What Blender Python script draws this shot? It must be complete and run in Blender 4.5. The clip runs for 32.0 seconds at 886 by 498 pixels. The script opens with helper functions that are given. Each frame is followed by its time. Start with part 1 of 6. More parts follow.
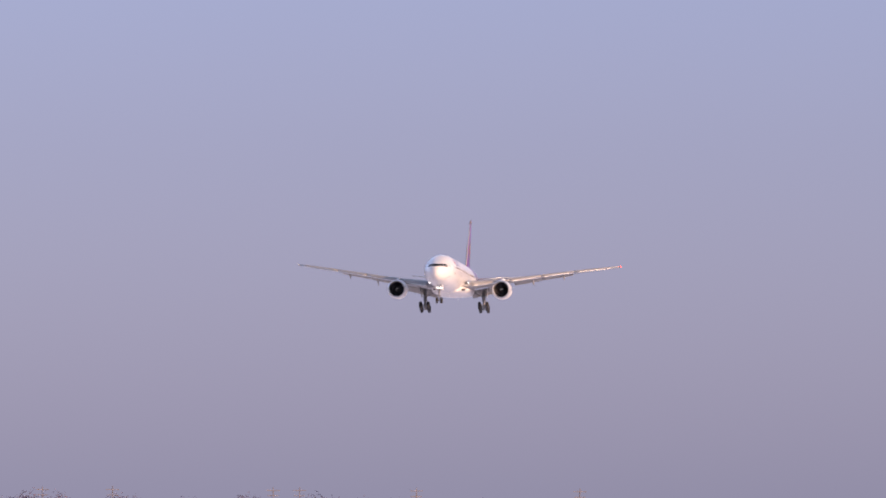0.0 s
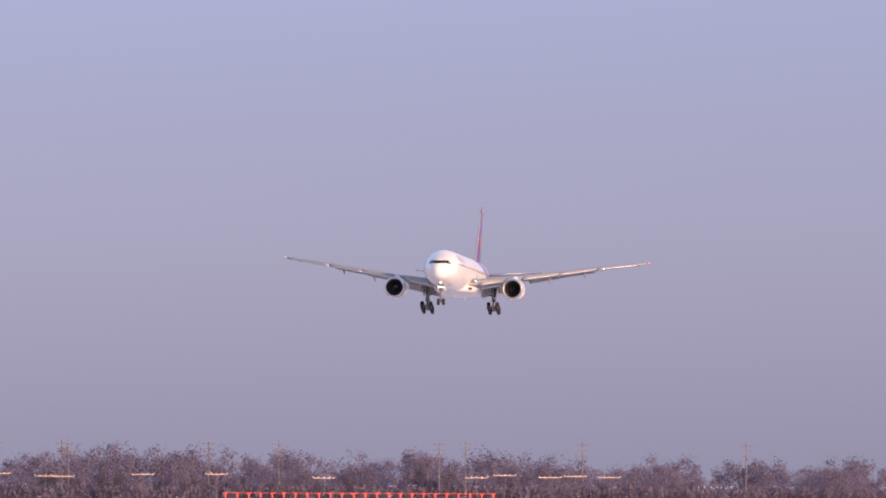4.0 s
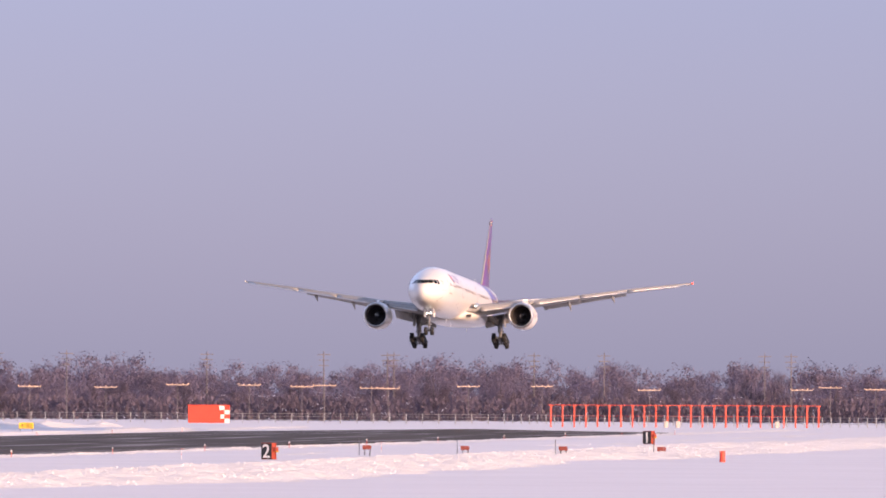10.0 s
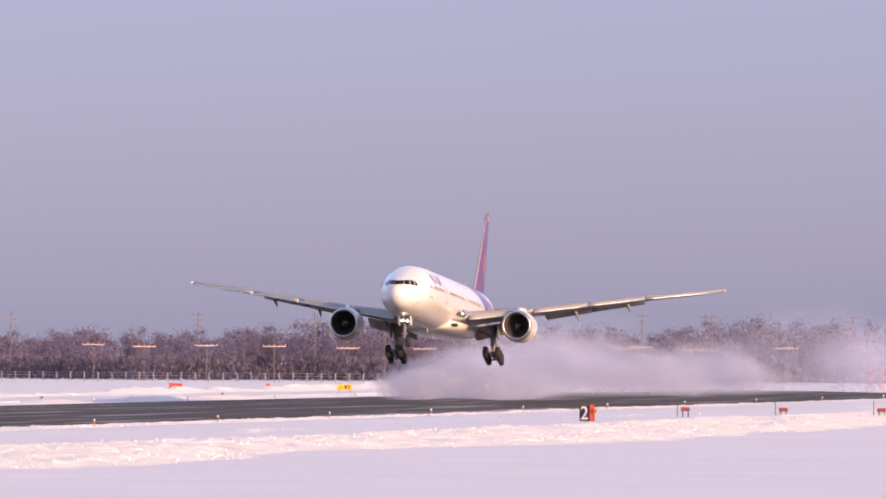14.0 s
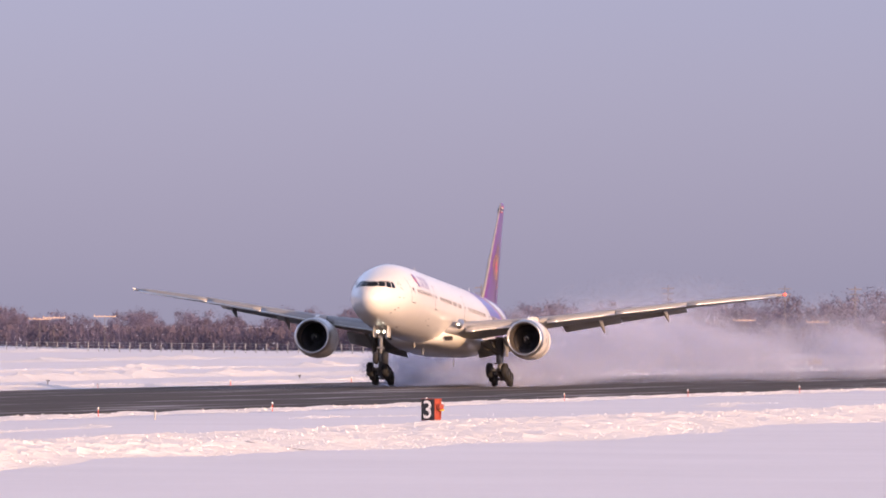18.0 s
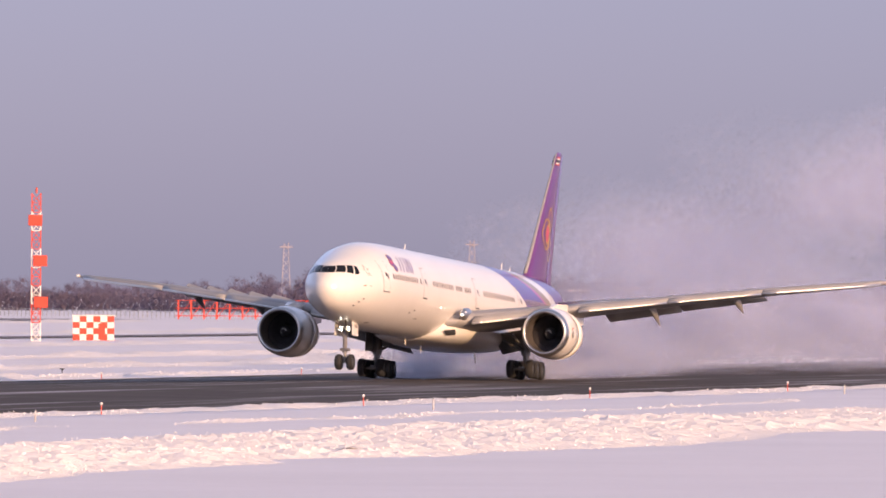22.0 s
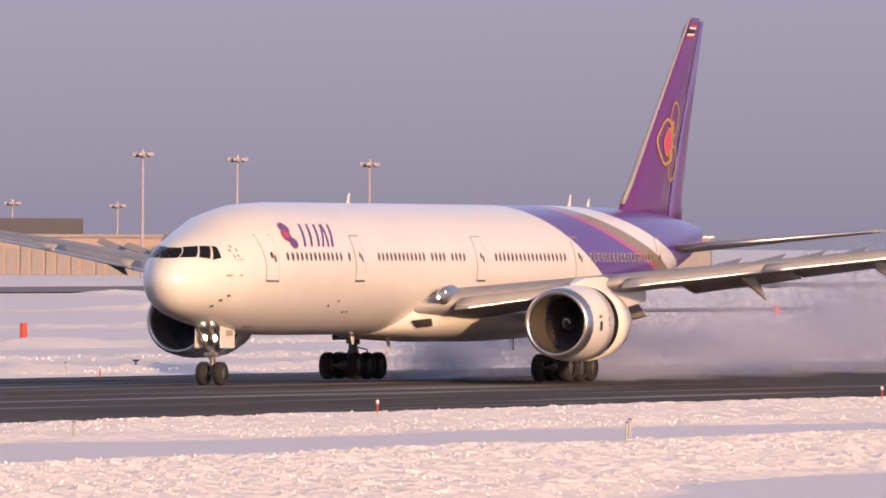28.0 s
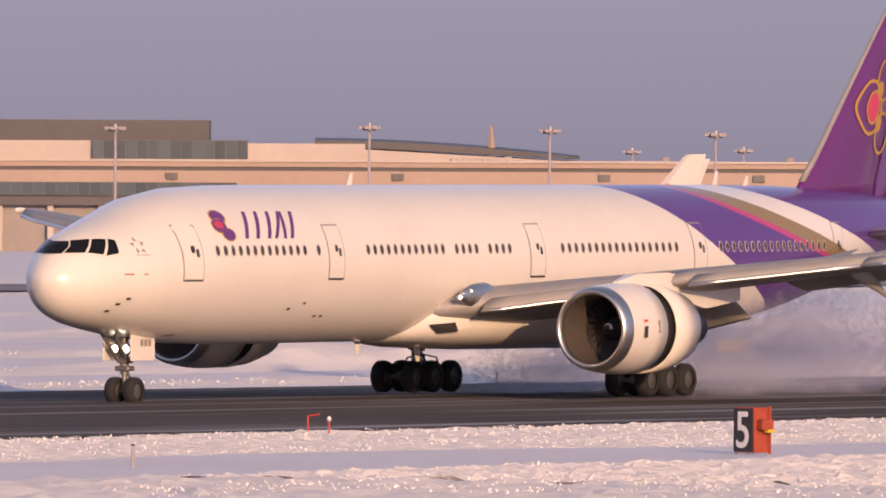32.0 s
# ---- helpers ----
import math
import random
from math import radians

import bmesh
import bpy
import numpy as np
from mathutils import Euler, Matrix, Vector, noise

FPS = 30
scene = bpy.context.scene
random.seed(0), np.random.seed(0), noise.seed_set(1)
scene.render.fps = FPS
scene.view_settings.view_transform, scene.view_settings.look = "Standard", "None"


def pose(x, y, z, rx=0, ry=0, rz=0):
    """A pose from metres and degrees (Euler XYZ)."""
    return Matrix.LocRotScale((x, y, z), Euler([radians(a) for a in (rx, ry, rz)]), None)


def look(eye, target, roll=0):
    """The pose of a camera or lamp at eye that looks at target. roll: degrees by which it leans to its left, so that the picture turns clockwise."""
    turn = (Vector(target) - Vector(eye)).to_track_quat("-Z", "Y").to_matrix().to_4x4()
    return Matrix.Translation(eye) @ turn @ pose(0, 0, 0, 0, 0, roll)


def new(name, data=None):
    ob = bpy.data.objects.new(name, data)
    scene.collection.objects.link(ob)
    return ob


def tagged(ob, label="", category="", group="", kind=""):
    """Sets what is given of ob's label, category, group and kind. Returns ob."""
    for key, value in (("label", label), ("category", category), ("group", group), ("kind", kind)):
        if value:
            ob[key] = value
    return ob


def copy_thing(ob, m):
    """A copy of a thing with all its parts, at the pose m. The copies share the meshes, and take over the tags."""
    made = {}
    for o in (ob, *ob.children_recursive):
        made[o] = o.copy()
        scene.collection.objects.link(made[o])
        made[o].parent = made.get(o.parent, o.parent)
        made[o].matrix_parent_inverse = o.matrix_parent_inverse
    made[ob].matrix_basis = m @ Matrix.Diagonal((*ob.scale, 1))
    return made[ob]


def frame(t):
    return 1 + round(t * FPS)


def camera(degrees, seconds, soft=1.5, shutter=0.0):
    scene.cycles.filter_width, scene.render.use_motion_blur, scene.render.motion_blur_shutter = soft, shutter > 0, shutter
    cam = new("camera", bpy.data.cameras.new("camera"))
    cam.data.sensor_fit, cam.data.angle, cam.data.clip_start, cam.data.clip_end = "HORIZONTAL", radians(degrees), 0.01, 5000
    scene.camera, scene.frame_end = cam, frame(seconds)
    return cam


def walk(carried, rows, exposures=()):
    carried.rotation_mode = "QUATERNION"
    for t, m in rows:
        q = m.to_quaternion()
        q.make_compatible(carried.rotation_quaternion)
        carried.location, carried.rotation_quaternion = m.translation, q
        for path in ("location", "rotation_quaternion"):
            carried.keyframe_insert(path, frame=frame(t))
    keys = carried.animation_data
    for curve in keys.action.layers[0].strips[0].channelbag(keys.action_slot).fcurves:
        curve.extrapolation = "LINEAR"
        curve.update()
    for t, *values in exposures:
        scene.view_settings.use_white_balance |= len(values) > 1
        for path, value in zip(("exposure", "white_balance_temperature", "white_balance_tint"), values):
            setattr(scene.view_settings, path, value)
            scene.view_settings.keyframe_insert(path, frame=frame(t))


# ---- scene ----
# Metres. x runs against the landing direction, y across the runway away from the camera.
RUNWAY_Y, EDGE_NEAR, EDGE_FAR, CROWN = 227.0, 200.0, 258.0, 0.45
LIGHT_Y, LIGHT_X, SIGN_Y, SIGN_X = 194.9, 1078.7, 169.3, 887.3

CAMERA_ROWS = [
    (0, 0.0, 0.0, 7.69, 84.709, 1.121), (0.5, 0.0, 0.0, 7.69, 84.629, 1.097), (1, 0.0, 0.0, 7.69, 84.558, 1.078),
    (1.5, 0.0, 0.0, 7.69, 84.491, 1.051), (2, 0.0, 0.0, 7.69, 84.408, 1.017), (2.5, 0.0, 0.0, 7.69, 84.277, 0.987),
    (3, 0.0, 0.0, 7.69, 84.181, 0.966), (3.5, 0.0, 0.0, 7.69, 84.095, 0.944), (5.5, 0.0, 0.0, 7.69, 83.680, 0.838),
    (6, 0.0, 0.0, 7.69, 83.576, 0.804), (6.5, 0.0, 0.0, 7.69, 83.468, 0.779), (7, 0.0, 0.0, 7.69, 83.354, 0.752),
    (7.5, 0.0, 0.0, 7.69, 83.247, 0.732), (8, 0.0, 0.0, 7.69, 83.111, 0.701), (8.5, 0.0, 0.0, 7.69, 82.988, 0.670),
    (9, 0.0, 0.0, 7.69, 82.875, 0.633), (9.5, 0.0, 0.0, 7.69, 82.750, 0.586), (10, 0.0, 0.0, 7.69, 82.608, 0.539),
    (10.5, 0.0, 0.0, 7.69, 82.467, 0.510), (11, 0.0, 0.0, 7.69, 82.314, 0.474), (11.5, 0.0, 0.0, 7.69, 82.143, 0.451),
    (12, 0.0, 0.0, 7.69, 81.992, 0.424), (12.5, 0.0, 0.0, 7.69, 81.829, 0.406), (13, 0.0, 0.0, 7.69, 81.643, 0.397),
    (13.5, 0.0, 0.0, 7.69, 81.452, 0.381), (14, 0.0, 0.0, 7.69, 81.247, 0.369), (14.5, 0.0, 0.0, 7.69, 81.039, 0.356),
    (15, 0.0, 0.0, 7.69, 80.776, 0.340), (15.5, 0.0, 0.0, 7.69, 80.535, 0.332), (17.5, 0.0, 0.0, 7.69, 79.505, 0.273),
    (18, 0.0, 0.0, 7.69, 79.236, 0.248), (18.5, 0.0, 0.0, 7.69, 78.932, 0.227), (19, 0.0, 0.0, 7.69, 78.598, 0.217),
    (19.5, 0.0, 0.0, 7.69, 78.283, 0.200), (20, 0.0, 0.0, 7.69, 77.900, 0.178), (20.5, 0.0, 0.0, 7.69, 77.454, 0.167),
    (21, 0.0, 0.0, 7.69, 77.058, 0.150), (21.5, 0.0, 0.0, 7.69, 76.654, 0.142), (22, 0.0, 0.0, 7.69, 76.286, 0.124),
    (22.5, 0.0, 0.0, 7.69, 75.869, 0.111), (23, 0.0, 0.0, 7.69, 75.456, 0.091), (23.5, 0.0, 0.0, 7.69, 74.990, 0.073),
    (24, 0.0, 0.0, 7.69, 74.413, 0.062), (24.5, 0.0, 0.0, 7.69, 73.874, 0.040), (26.5, -4.2, -2.2, 7.71, 70.885, -0.036),
    (27, -14.4, -7.3, 7.75, 69.893, -0.051), (27.5, -25.7, -13.1, 7.80, 68.818, -0.080), (28, -32.4, -16.5, 7.82, 67.806, -0.092),
    (28.5, -37.6, -19.2, 7.84, 66.792, -0.113), (29, -48.9, -24.9, 7.89, 65.671, -0.124), (29.5, -61.6, -31.4, 7.94, 64.584, -0.132),
    (30, -74.1, -37.7, 7.99, 63.515, -0.139), (30.5, -85.0, -43.3, 8.04, 62.442, -0.140), (31, -90.8, -46.2, 8.06, 61.319, -0.158),
    (31.5, -94.0, -47.9, 8.07, 60.086, -0.181), (32, -99.5, -50.6, 8.09, 58.829, -0.188),
]


def aim(x, y, z, pan, tilt):
    """Camera pose: pan in degrees from +y towards +x, tilt upwards."""
    return pose(x, y, z) @ pose(0, 0, 0, 0, 0, -pan) @ pose(0, 0, 0, 90 + tilt) @ pose(0, 0, 0, 0, 0, 0.27)


cam = camera(3.791, 32.0, soft=1.8)
scene.cycles.transparent_max_bounces = 128  # the snow dust is many thin layers deep
EXPOSURES = [(0, 0.84, 6600, 10), (3, 0.90, 6600, 10), (6, 1.0, 6620, 10), (9, 1.06, 6650, 10), (12, 1.09, 6700, 10), (20, 0.91, 6850, 10), (24.5, 0.77, 7020, 10), (28, 0.63, 7150, 10), (31, 0.50, 7150, 11), (32, 0.40, 7150, 12)]
walk(cam, [(t, aim(*row)) for t, *row in CAMERA_ROWS], EXPOSURES)

# ---- light ----
SUN_AZ, SUN_EL = 220.0, 12.0
world = bpy.data.worlds.new("sky")
scene.world = world
world.use_nodes = True
wn, wl = world.node_tree.nodes, world.node_tree.links
wn.clear()
sky = wn.new("ShaderNodeTexSky")
sky.sky_type = "NISHITA"
sky.sun_disc = False
sky.sun_elevation, sky.sun_rotation = radians(SUN_EL), radians(SUN_AZ)
sky.air_density, sky.dust_density, sky.ozone_density = 1.0, 0.6, 1.5
tint = wn.new("ShaderNodeMix")
tint.data_type, tint.blend_type = "RGBA", "MULTIPLY"
tint.inputs[0].default_value = 1.0
back = wn.new("ShaderNodeBackground")
back.inputs[1].default_value = 0.147
wout = wn.new("ShaderNodeOutputWorld")
wco = wn.new("ShaderNodeTexCoord")
wsep = wn.new("ShaderNodeSeparateXYZ")
wramp = wn.new("ShaderNodeValToRGB")
wmap = wn.new("ShaderNodeMapRange")
wl.new(wco.outputs["Generated"], wsep.inputs[0])
wl.new(wsep.outputs["Z"], wmap.inputs["Value"])
wmap.inputs["From Min"].default_value, wmap.inputs["From Max"].default_value = 0.0, 0.6
wl.new(wmap.outputs[0], wramp.inputs[0])
SKY_TINTS = [(0.0, (0.295, 0.322, 0.82)), (0.012, (0.288, 0.311, 0.785)), (0.045, (0.272, 0.288, 0.70)), (0.10, (0.288, 0.297, 0.655)), (0.3, (0.88, 0.72, 0.96)), (1.0, (1.55, 1.08, 1.0))]
while len(wramp.color_ramp.elements) < len(SKY_TINTS):
    wramp.color_ramp.elements.new(0.5)
for e, (at, c) in zip(wramp.color_ramp.elements, SKY_TINTS):
    e.position, e.color = at, (*c, 1)
wl.new(sky.outputs[0], tint.inputs[6])
wl.new(wramp.outputs[0], tint.inputs[7])
wl.new(tint.outputs[2], back.inputs[0])
wl.new(back.outputs[0], wout.inputs[0])

sun_data = bpy.data.lights.new("sun", "SUN")
sun_data.energy, sun_data.angle, sun_data.color = 3.1, radians(0.6), (1.0, 0.63, 0.37)
sun = new("sun", sun_data)
sun.matrix_world = look((-math.sin(radians(SUN_AZ - 180)) * 100, -math.cos(radians(SUN_AZ - 180)) * 100, 100 * math.tan(radians(SUN_EL))), (0, 0, 0))

# ---- materials ----
def material(name, color, rough=0.6, metal=0.0, grain=0.0, scale=4.0, vary=0.12, vary_scale=0.6, bump=0.0, spec=0.5, coat=0.0, piece=0.0):
    """Base colour with a fine grain, a broad stain and an optional bump; scale is in noise cells a metre."""
    m = bpy.data.materials.new(name)
    m.use_nodes = True
    n, l = m.node_tree.nodes, m.node_tree.links
    b = n["Principled BSDF"]
    b.inputs["Roughness"].default_value, b.inputs["Metallic"].default_value = rough, metal
    b.inputs["Specular IOR Level"].default_value = spec
    b.inputs["Coat Weight"].default_value = coat
    co = n.new("ShaderNodeTexCoord")
    value = None
    for sc, amount in ((vary_scale, vary), (scale, grain)):
        if amount <= 0:
            continue
        t = n.new("ShaderNodeTexNoise")
        t.inputs["Scale"].default_value, t.inputs["Detail"].default_value = sc, 4
        l.new(co.outputs["Object"], t.inputs["Vector"])
        r = n.new("ShaderNodeMapRange")
        r.inputs["From Min"].default_value, r.inputs["From Max"].default_value = 0.25, 0.75
        r.inputs["To Min"].default_value, r.inputs["To Max"].default_value = 1 - amount, 1 + amount * 0.6
        l.new(t.outputs["Fac"], r.inputs["Value"])
        if value is None:
            value = r.outputs[0]
        else:
            q = n.new("ShaderNodeMath")
            q.operation = "MULTIPLY"
            l.new(value, q.inputs[0])
            l.new(r.outputs[0], q.inputs[1])
            value = q.outputs[0]
    if piece > 0:
        info = n.new("ShaderNodeObjectInfo")
        r = n.new("ShaderNodeMapRange")
        r.inputs["To Min"].default_value, r.inputs["To Max"].default_value = 1 - piece, 1 + piece
        l.new(info.outputs["Random"], r.inputs["Value"])
        q = n.new("ShaderNodeMath")
        q.operation = "MULTIPLY"
        l.new(r.outputs[0], q.inputs[0])
        if value is None:
            q.inputs[1].default_value = 1.0
        else:
            l.new(value, q.inputs[1])
        value = q.outputs[0]
    if value is None:
        b.inputs["Base Color"].default_value = (*color, 1)
    else:
        mx = n.new("ShaderNodeVectorMath")
        mx.operation = "SCALE"
        mx.inputs[0].default_value = color
        l.new(value, mx.inputs["Scale"])
        l.new(mx.outputs[0], b.inputs["Base Color"])
    if bump > 0:
        t = n.new("ShaderNodeTexNoise")
        t.inputs["Scale"].default_value, t.inputs["Detail"].default_value = scale, 6
        l.new(co.outputs["Object"], t.inputs["Vector"])
        bp = n.new("ShaderNodeBump")
        bp.inputs["Strength"].default_value, bp.inputs["Distance"].default_value = bump, 0.05
        l.new(t.outputs["Fac"], bp.inputs["Height"])
        l.new(bp.outputs[0], b.inputs["Normal"])
    return m


def glowing(name, color, strength):
    m = bpy.data.materials.new(name)
    m.use_nodes = True
    b = m.node_tree.nodes["Principled BSDF"]
    b.inputs["Base Color"].default_value = (*color, 1)
    b.inputs["Emission Color"].default_value = (*color, 1)
    b.inputs["Emission Strength"].default_value = strength
    return m


WHITE_PAINT = material("aircraft_white", (0.76, 0.73, 0.69), 0.28, 0, 0.02, 3.0, 0.05, 0.35, coat=0.4)
PURPLE = material("aircraft_purple", (0.13, 0.028, 0.22), 0.28, 0, 0.03, 3.0, 0.08, 0.4, coat=0.4)
FIN_PURPLE = material("fin_purple", (0.125, 0.024, 0.175), 0.3, 0, 0.03, 3.0, 0.08, 0.4, coat=0.4)
GOLD = material("emblem_gold", (0.46, 0.27, 0.055), 0.35)
PINK = material("emblem_pink", (0.55, 0.05, 0.13), 0.35)
WING_GREY = material("wing_grey", (0.30, 0.295, 0.305), 0.5, 0.0, 0.05, 2.0, 0.12, 0.5)
WING_UNDER = material("wing_belly_grey", (0.30, 0.285, 0.27), 0.45, 0.0, 0.05, 2.0, 0.12, 0.5)
SILVER = material("bare_metal", (0.66, 0.65, 0.64), 0.34, 1.0, 0.03, 6.0, 0.05, 1.0)
DARK_METAL = material("dark_metal", (0.10, 0.10, 0.11), 0.45, 0.6, 0.1, 6.0)
STRUT = material("gear_strut_grey", (0.20, 0.195, 0.195), 0.4, 0.4, 0.1, 8.0)
TYRE = material("tyre_rubber", (0.022, 0.022, 0.025), 0.8, 0, 0.2, 14.0, bump=0.2)
RIM = material("wheel_rim", (0.16, 0.155, 0.15), 0.4, 0.5)
BLACK = material("engine_inner_black", (0.015, 0.015, 0.017), 0.5)
GLASS_DARK = material("cockpit_glass", (0.010, 0.011, 0.014), 0.18, 0, vary=0, spec=0.22)
CABIN_GLASS = material("cabin_window", (0.05, 0.045, 0.05), 0.3, 0, vary=0, spec=0.3)
WINDOW_RIM = material("window_rim", (0.50, 0.45, 0.43), 0.45)
NAME_RED = material("dull_red_lettering", (0.42, 0.16, 0.10), 0.5)
LINE_GREY = material("panel_line", (0.28, 0.26, 0.25), 0.5)
FAN = material("fan_blade", (0.085, 0.082, 0.092), 0.42, 0.6)
DUCT = material("inlet_duct_grey", (0.135, 0.118, 0.11), 0.42, 0.3, 0.1, 3.0)
SLAT_GREY = material("slat_grey", (0.36, 0.345, 0.335), 0.62, 0.0, 0.05, 3.0, 0.1, 0.6)
# A black sign face, coloured gold to stand for the sun's reflection.
SUN_GILT_FACE = material("sun_gilt_sign_face", (0.50, 0.36, 0.12), 0.3, 0, 0.08, 3.0)
LAMP_ON = glowing("landing_light", (1.0, 0.93, 0.78), 6.0)
NAV_RED = glowing("red_navigation_light", (1.0, 0.08, 0.04), 1.5)
SNOW = material("snow", (0.80, 0.785, 0.825), 0.75, 0, 0.03, 1.2, 0.05, 0.05, bump=0.35, spec=0.2)
SNOW_ROUGH = material("broken_snow", (0.815, 0.785, 0.78), 0.7, 0, 0.06, 3.0, 0.06, 0.1, bump=1.0, spec=0.25)
SIGN_RED = material("weathered_sign_red", (0.36, 0.06, 0.03), 0.6, 0, 0.14, 4.0, 0.2, 1.2)
SIGN_BLACK = material("sign_black", (0.018, 0.018, 0.02), 0.4, 0, 0.1, 3.0)
SIGN_WHITE = material("sign_white", (0.82, 0.80, 0.78), 0.5)
RED = material("signal_red", (0.62, 0.065, 0.035), 0.5, 0, 0.08, 3.0, 0.12, 0.8)
RED_WHITE = material("signal_white", (0.80, 0.76, 0.72), 0.5, 0, 0.06, 3.0, 0.1, 0.8)
YELLOW = material("sign_yellow", (0.75, 0.50, 0.04), 0.45, 0, 0.05, 3.0)
STEEL = material("galvanised_steel", (0.45, 0.44, 0.43), 0.5, 0.5, 0.08, 5.0)
BARK = material("bark", (0.120, 0.102, 0.122), 0.9, 0, 0.2, 2.0, 0.25, 0.2, piece=0.25)
# Twigs lightened towards purple: the haze of distance is put into their colour.
TWIGS = material("haze_tinted_twigs", (0.225, 0.19, 0.25), 0.95, 0, 0.08, 0.8, 0.25, 0.04, spec=0.0, piece=0.3)
UNDERGROWTH = material("undergrowth", (0.20, 0.165, 0.21), 0.95, 0, 0.2, 0.7, 0.3, 0.06, spec=0.0)
PALE_WALL = material("pale_wall_paint", (0.46, 0.41, 0.39), 0.6, 0, 0.05, 0.8, 0.1, 0.08)
PARKED_WHITE = material("parked_aircraft_white", (0.50, 0.48, 0.48), 0.4, 0, 0.03, 1.0, 0.08, 0.2)
RUST_RED = material("rusty_red_paint", (0.24, 0.055, 0.04), 0.6, 0, 0.1, 3.0)
BEIGE = material("beige_cladding", (0.37, 0.285, 0.245), 0.7, 0, 0.05, 0.6, 0.08, 0.05)
CONCRETE = material("concrete", (0.29, 0.265, 0.26), 0.8, 0, 0.08, 0.8, 0.12, 0.06)
DARK_ROOF = material("dark_roof", (0.075, 0.075, 0.09), 0.5, 0.2, 0.08, 0.4, 0.1, 0.05)
FACADE_GLASS = material("facade_glass", (0.06, 0.085, 0.10), 0.08, 0.0, spec=0.9, piece=0.25)
ROOF_RED = material("hangar_red_band", (0.42, 0.10, 0.12), 0.6)


def asphalt():
    """Wet-dark asphalt with wind-blown snow streaks along the runway."""
    m = material("runway_asphalt", (0.088, 0.076, 0.071), 0.9, 0, 0.15, 1.5, 0.3, 0.06, bump=0.15, spec=0.15)
    n, l = m.node_tree.nodes, m.node_tree.links
    b = n["Principled BSDF"]
    co = n.new("ShaderNodeTexCoord")
    mp = n.new("ShaderNodeMapping")
    mp.inputs["Scale"].default_value = (0.012, 0.36, 0.1)
    l.new(co.outputs["Object"], mp.inputs[0])
    t = n.new("ShaderNodeTexNoise")
    t.inputs["Scale"].default_value, t.inputs["Detail"].default_value = 1.0, 7
    l.new(mp.outputs[0], t.inputs["Vector"])
    r = n.new("ShaderNodeMapRange")
    r.inputs["From Min"].default_value, r.inputs["From Max"].default_value = 0.535, 0.80
    l.new(t.outputs["Fac"], r.inputs["Value"])
    mix = n.new("ShaderNodeMix")
    mix.data_type = "RGBA"
    old = b.inputs["Base Color"].links[0].from_socket
    l.new(r.outputs[0], mix.inputs[0])
    l.new(old, mix.inputs[6])
    mix.inputs[7].default_value = (0.55, 0.53, 0.56, 1)
    l.new(mix.outputs[2], b.inputs["Base Color"])
    return m


ASPHALT = asphalt()
TAXI_SNOW = material("snow_dusted_asphalt", (0.27, 0.25, 0.275), 0.8, 0, 0.15, 0.35, 0.3, 0.03, bump=0.2, spec=0.2)


def livery():
    """White fuselage paint; purple, pink, gold and white bands sweep back towards the tail."""
    m = material("fuselage_livery", (0.76, 0.73, 0.69), 0.28, 0, 0.02, 3.0, 0.04, 0.35, coat=0.4)
    n, l = m.node_tree.nodes, m.node_tree.links
    b = n["Principled BSDF"]
    co = n.new("ShaderNodeTexCoord")
    sep = n.new("ShaderNodeSeparateXYZ")
    l.new(co.outputs["Object"], sep.inputs[0])

    def math_node(op, a, c):
        q = n.new("ShaderNodeMath")
        q.operation = op
        for k, v in enumerate((a, c)):
            if isinstance(v, (int, float)):
                q.inputs[k].default_value = v
            else:
                l.new(v, q.inputs[k])
        return q.outputs[0]

    aft = math_node("SUBTRACT", 37.1, sep.outputs["X"])
    lift = math_node("MINIMUM", math_node("MAXIMUM", math_node("DIVIDE", math_node("SUBTRACT", sep.outputs["Z"], 5.36), 3.11), -1.0), 1.0)
    around = math_node("MULTIPLY", math_node("ARCCOSINE", lift, 0.0), 3.09)
    color = b.inputs["Base Color"].links[0].from_socket
    # each band's front edge: metres aft at the crown, and its sweep with the way down round the hull
    bands = ((39.9, 0.80, 0.135, (0.10, 0.032, 0.25)), (45.2, -0.05, 0.47, (0.50, 0.04, 0.20)), (45.75, 0.10, 0.455, (0.27, 0.19, 0.07)), (46.6, 0.93, 0.345, (0.78, 0.77, 0.76)), (49.8, 1.0, 0.335, (0.10, 0.032, 0.25)))
    for start, slope, curve, c in bands:
        edge = math_node("ADD", math_node("MULTIPLY", math_node("ADD", math_node("MULTIPLY", around, curve), slope), around), start)
        r = n.new("ShaderNodeMapRange")
        r.inputs["From Min"].default_value, r.inputs["From Max"].default_value = 0.0, 0.08
        l.new(math_node("SUBTRACT", aft, edge), r.inputs["Value"])
        mix = n.new("ShaderNodeMix")
        mix.data_type = "RGBA"
        l.new(r.outputs[0], mix.inputs[0])
        l.new(color, mix.inputs[6])
        mix.inputs[7].default_value = (*c, 1)
        color = mix.outputs[2]
    l.new(color, b.inputs["Base Color"])
    return m


LIVERY = livery()


def let_light_through(m, share):
    """Thin things such as twigs pass part of the light on to their far side."""
    n, l = m.node_tree.nodes, m.node_tree.links
    b, out = n["Principled BSDF"], n["Material Output"]
    thin = n.new("ShaderNodeBsdfTranslucent")
    l.new(b.inputs["Base Color"].links[0].from_socket, thin.inputs["Color"])
    mix = n.new("ShaderNodeMixShader")
    mix.inputs[0].default_value = share
    l.new(b.outputs[0], mix.inputs[1])
    l.new(thin.outputs[0], mix.inputs[2])
    l.new(mix.outputs[0], out.inputs["Surface"])


for thin_material in (TWIGS, UNDERGROWTH):
    let_light_through(thin_material, 0.5)

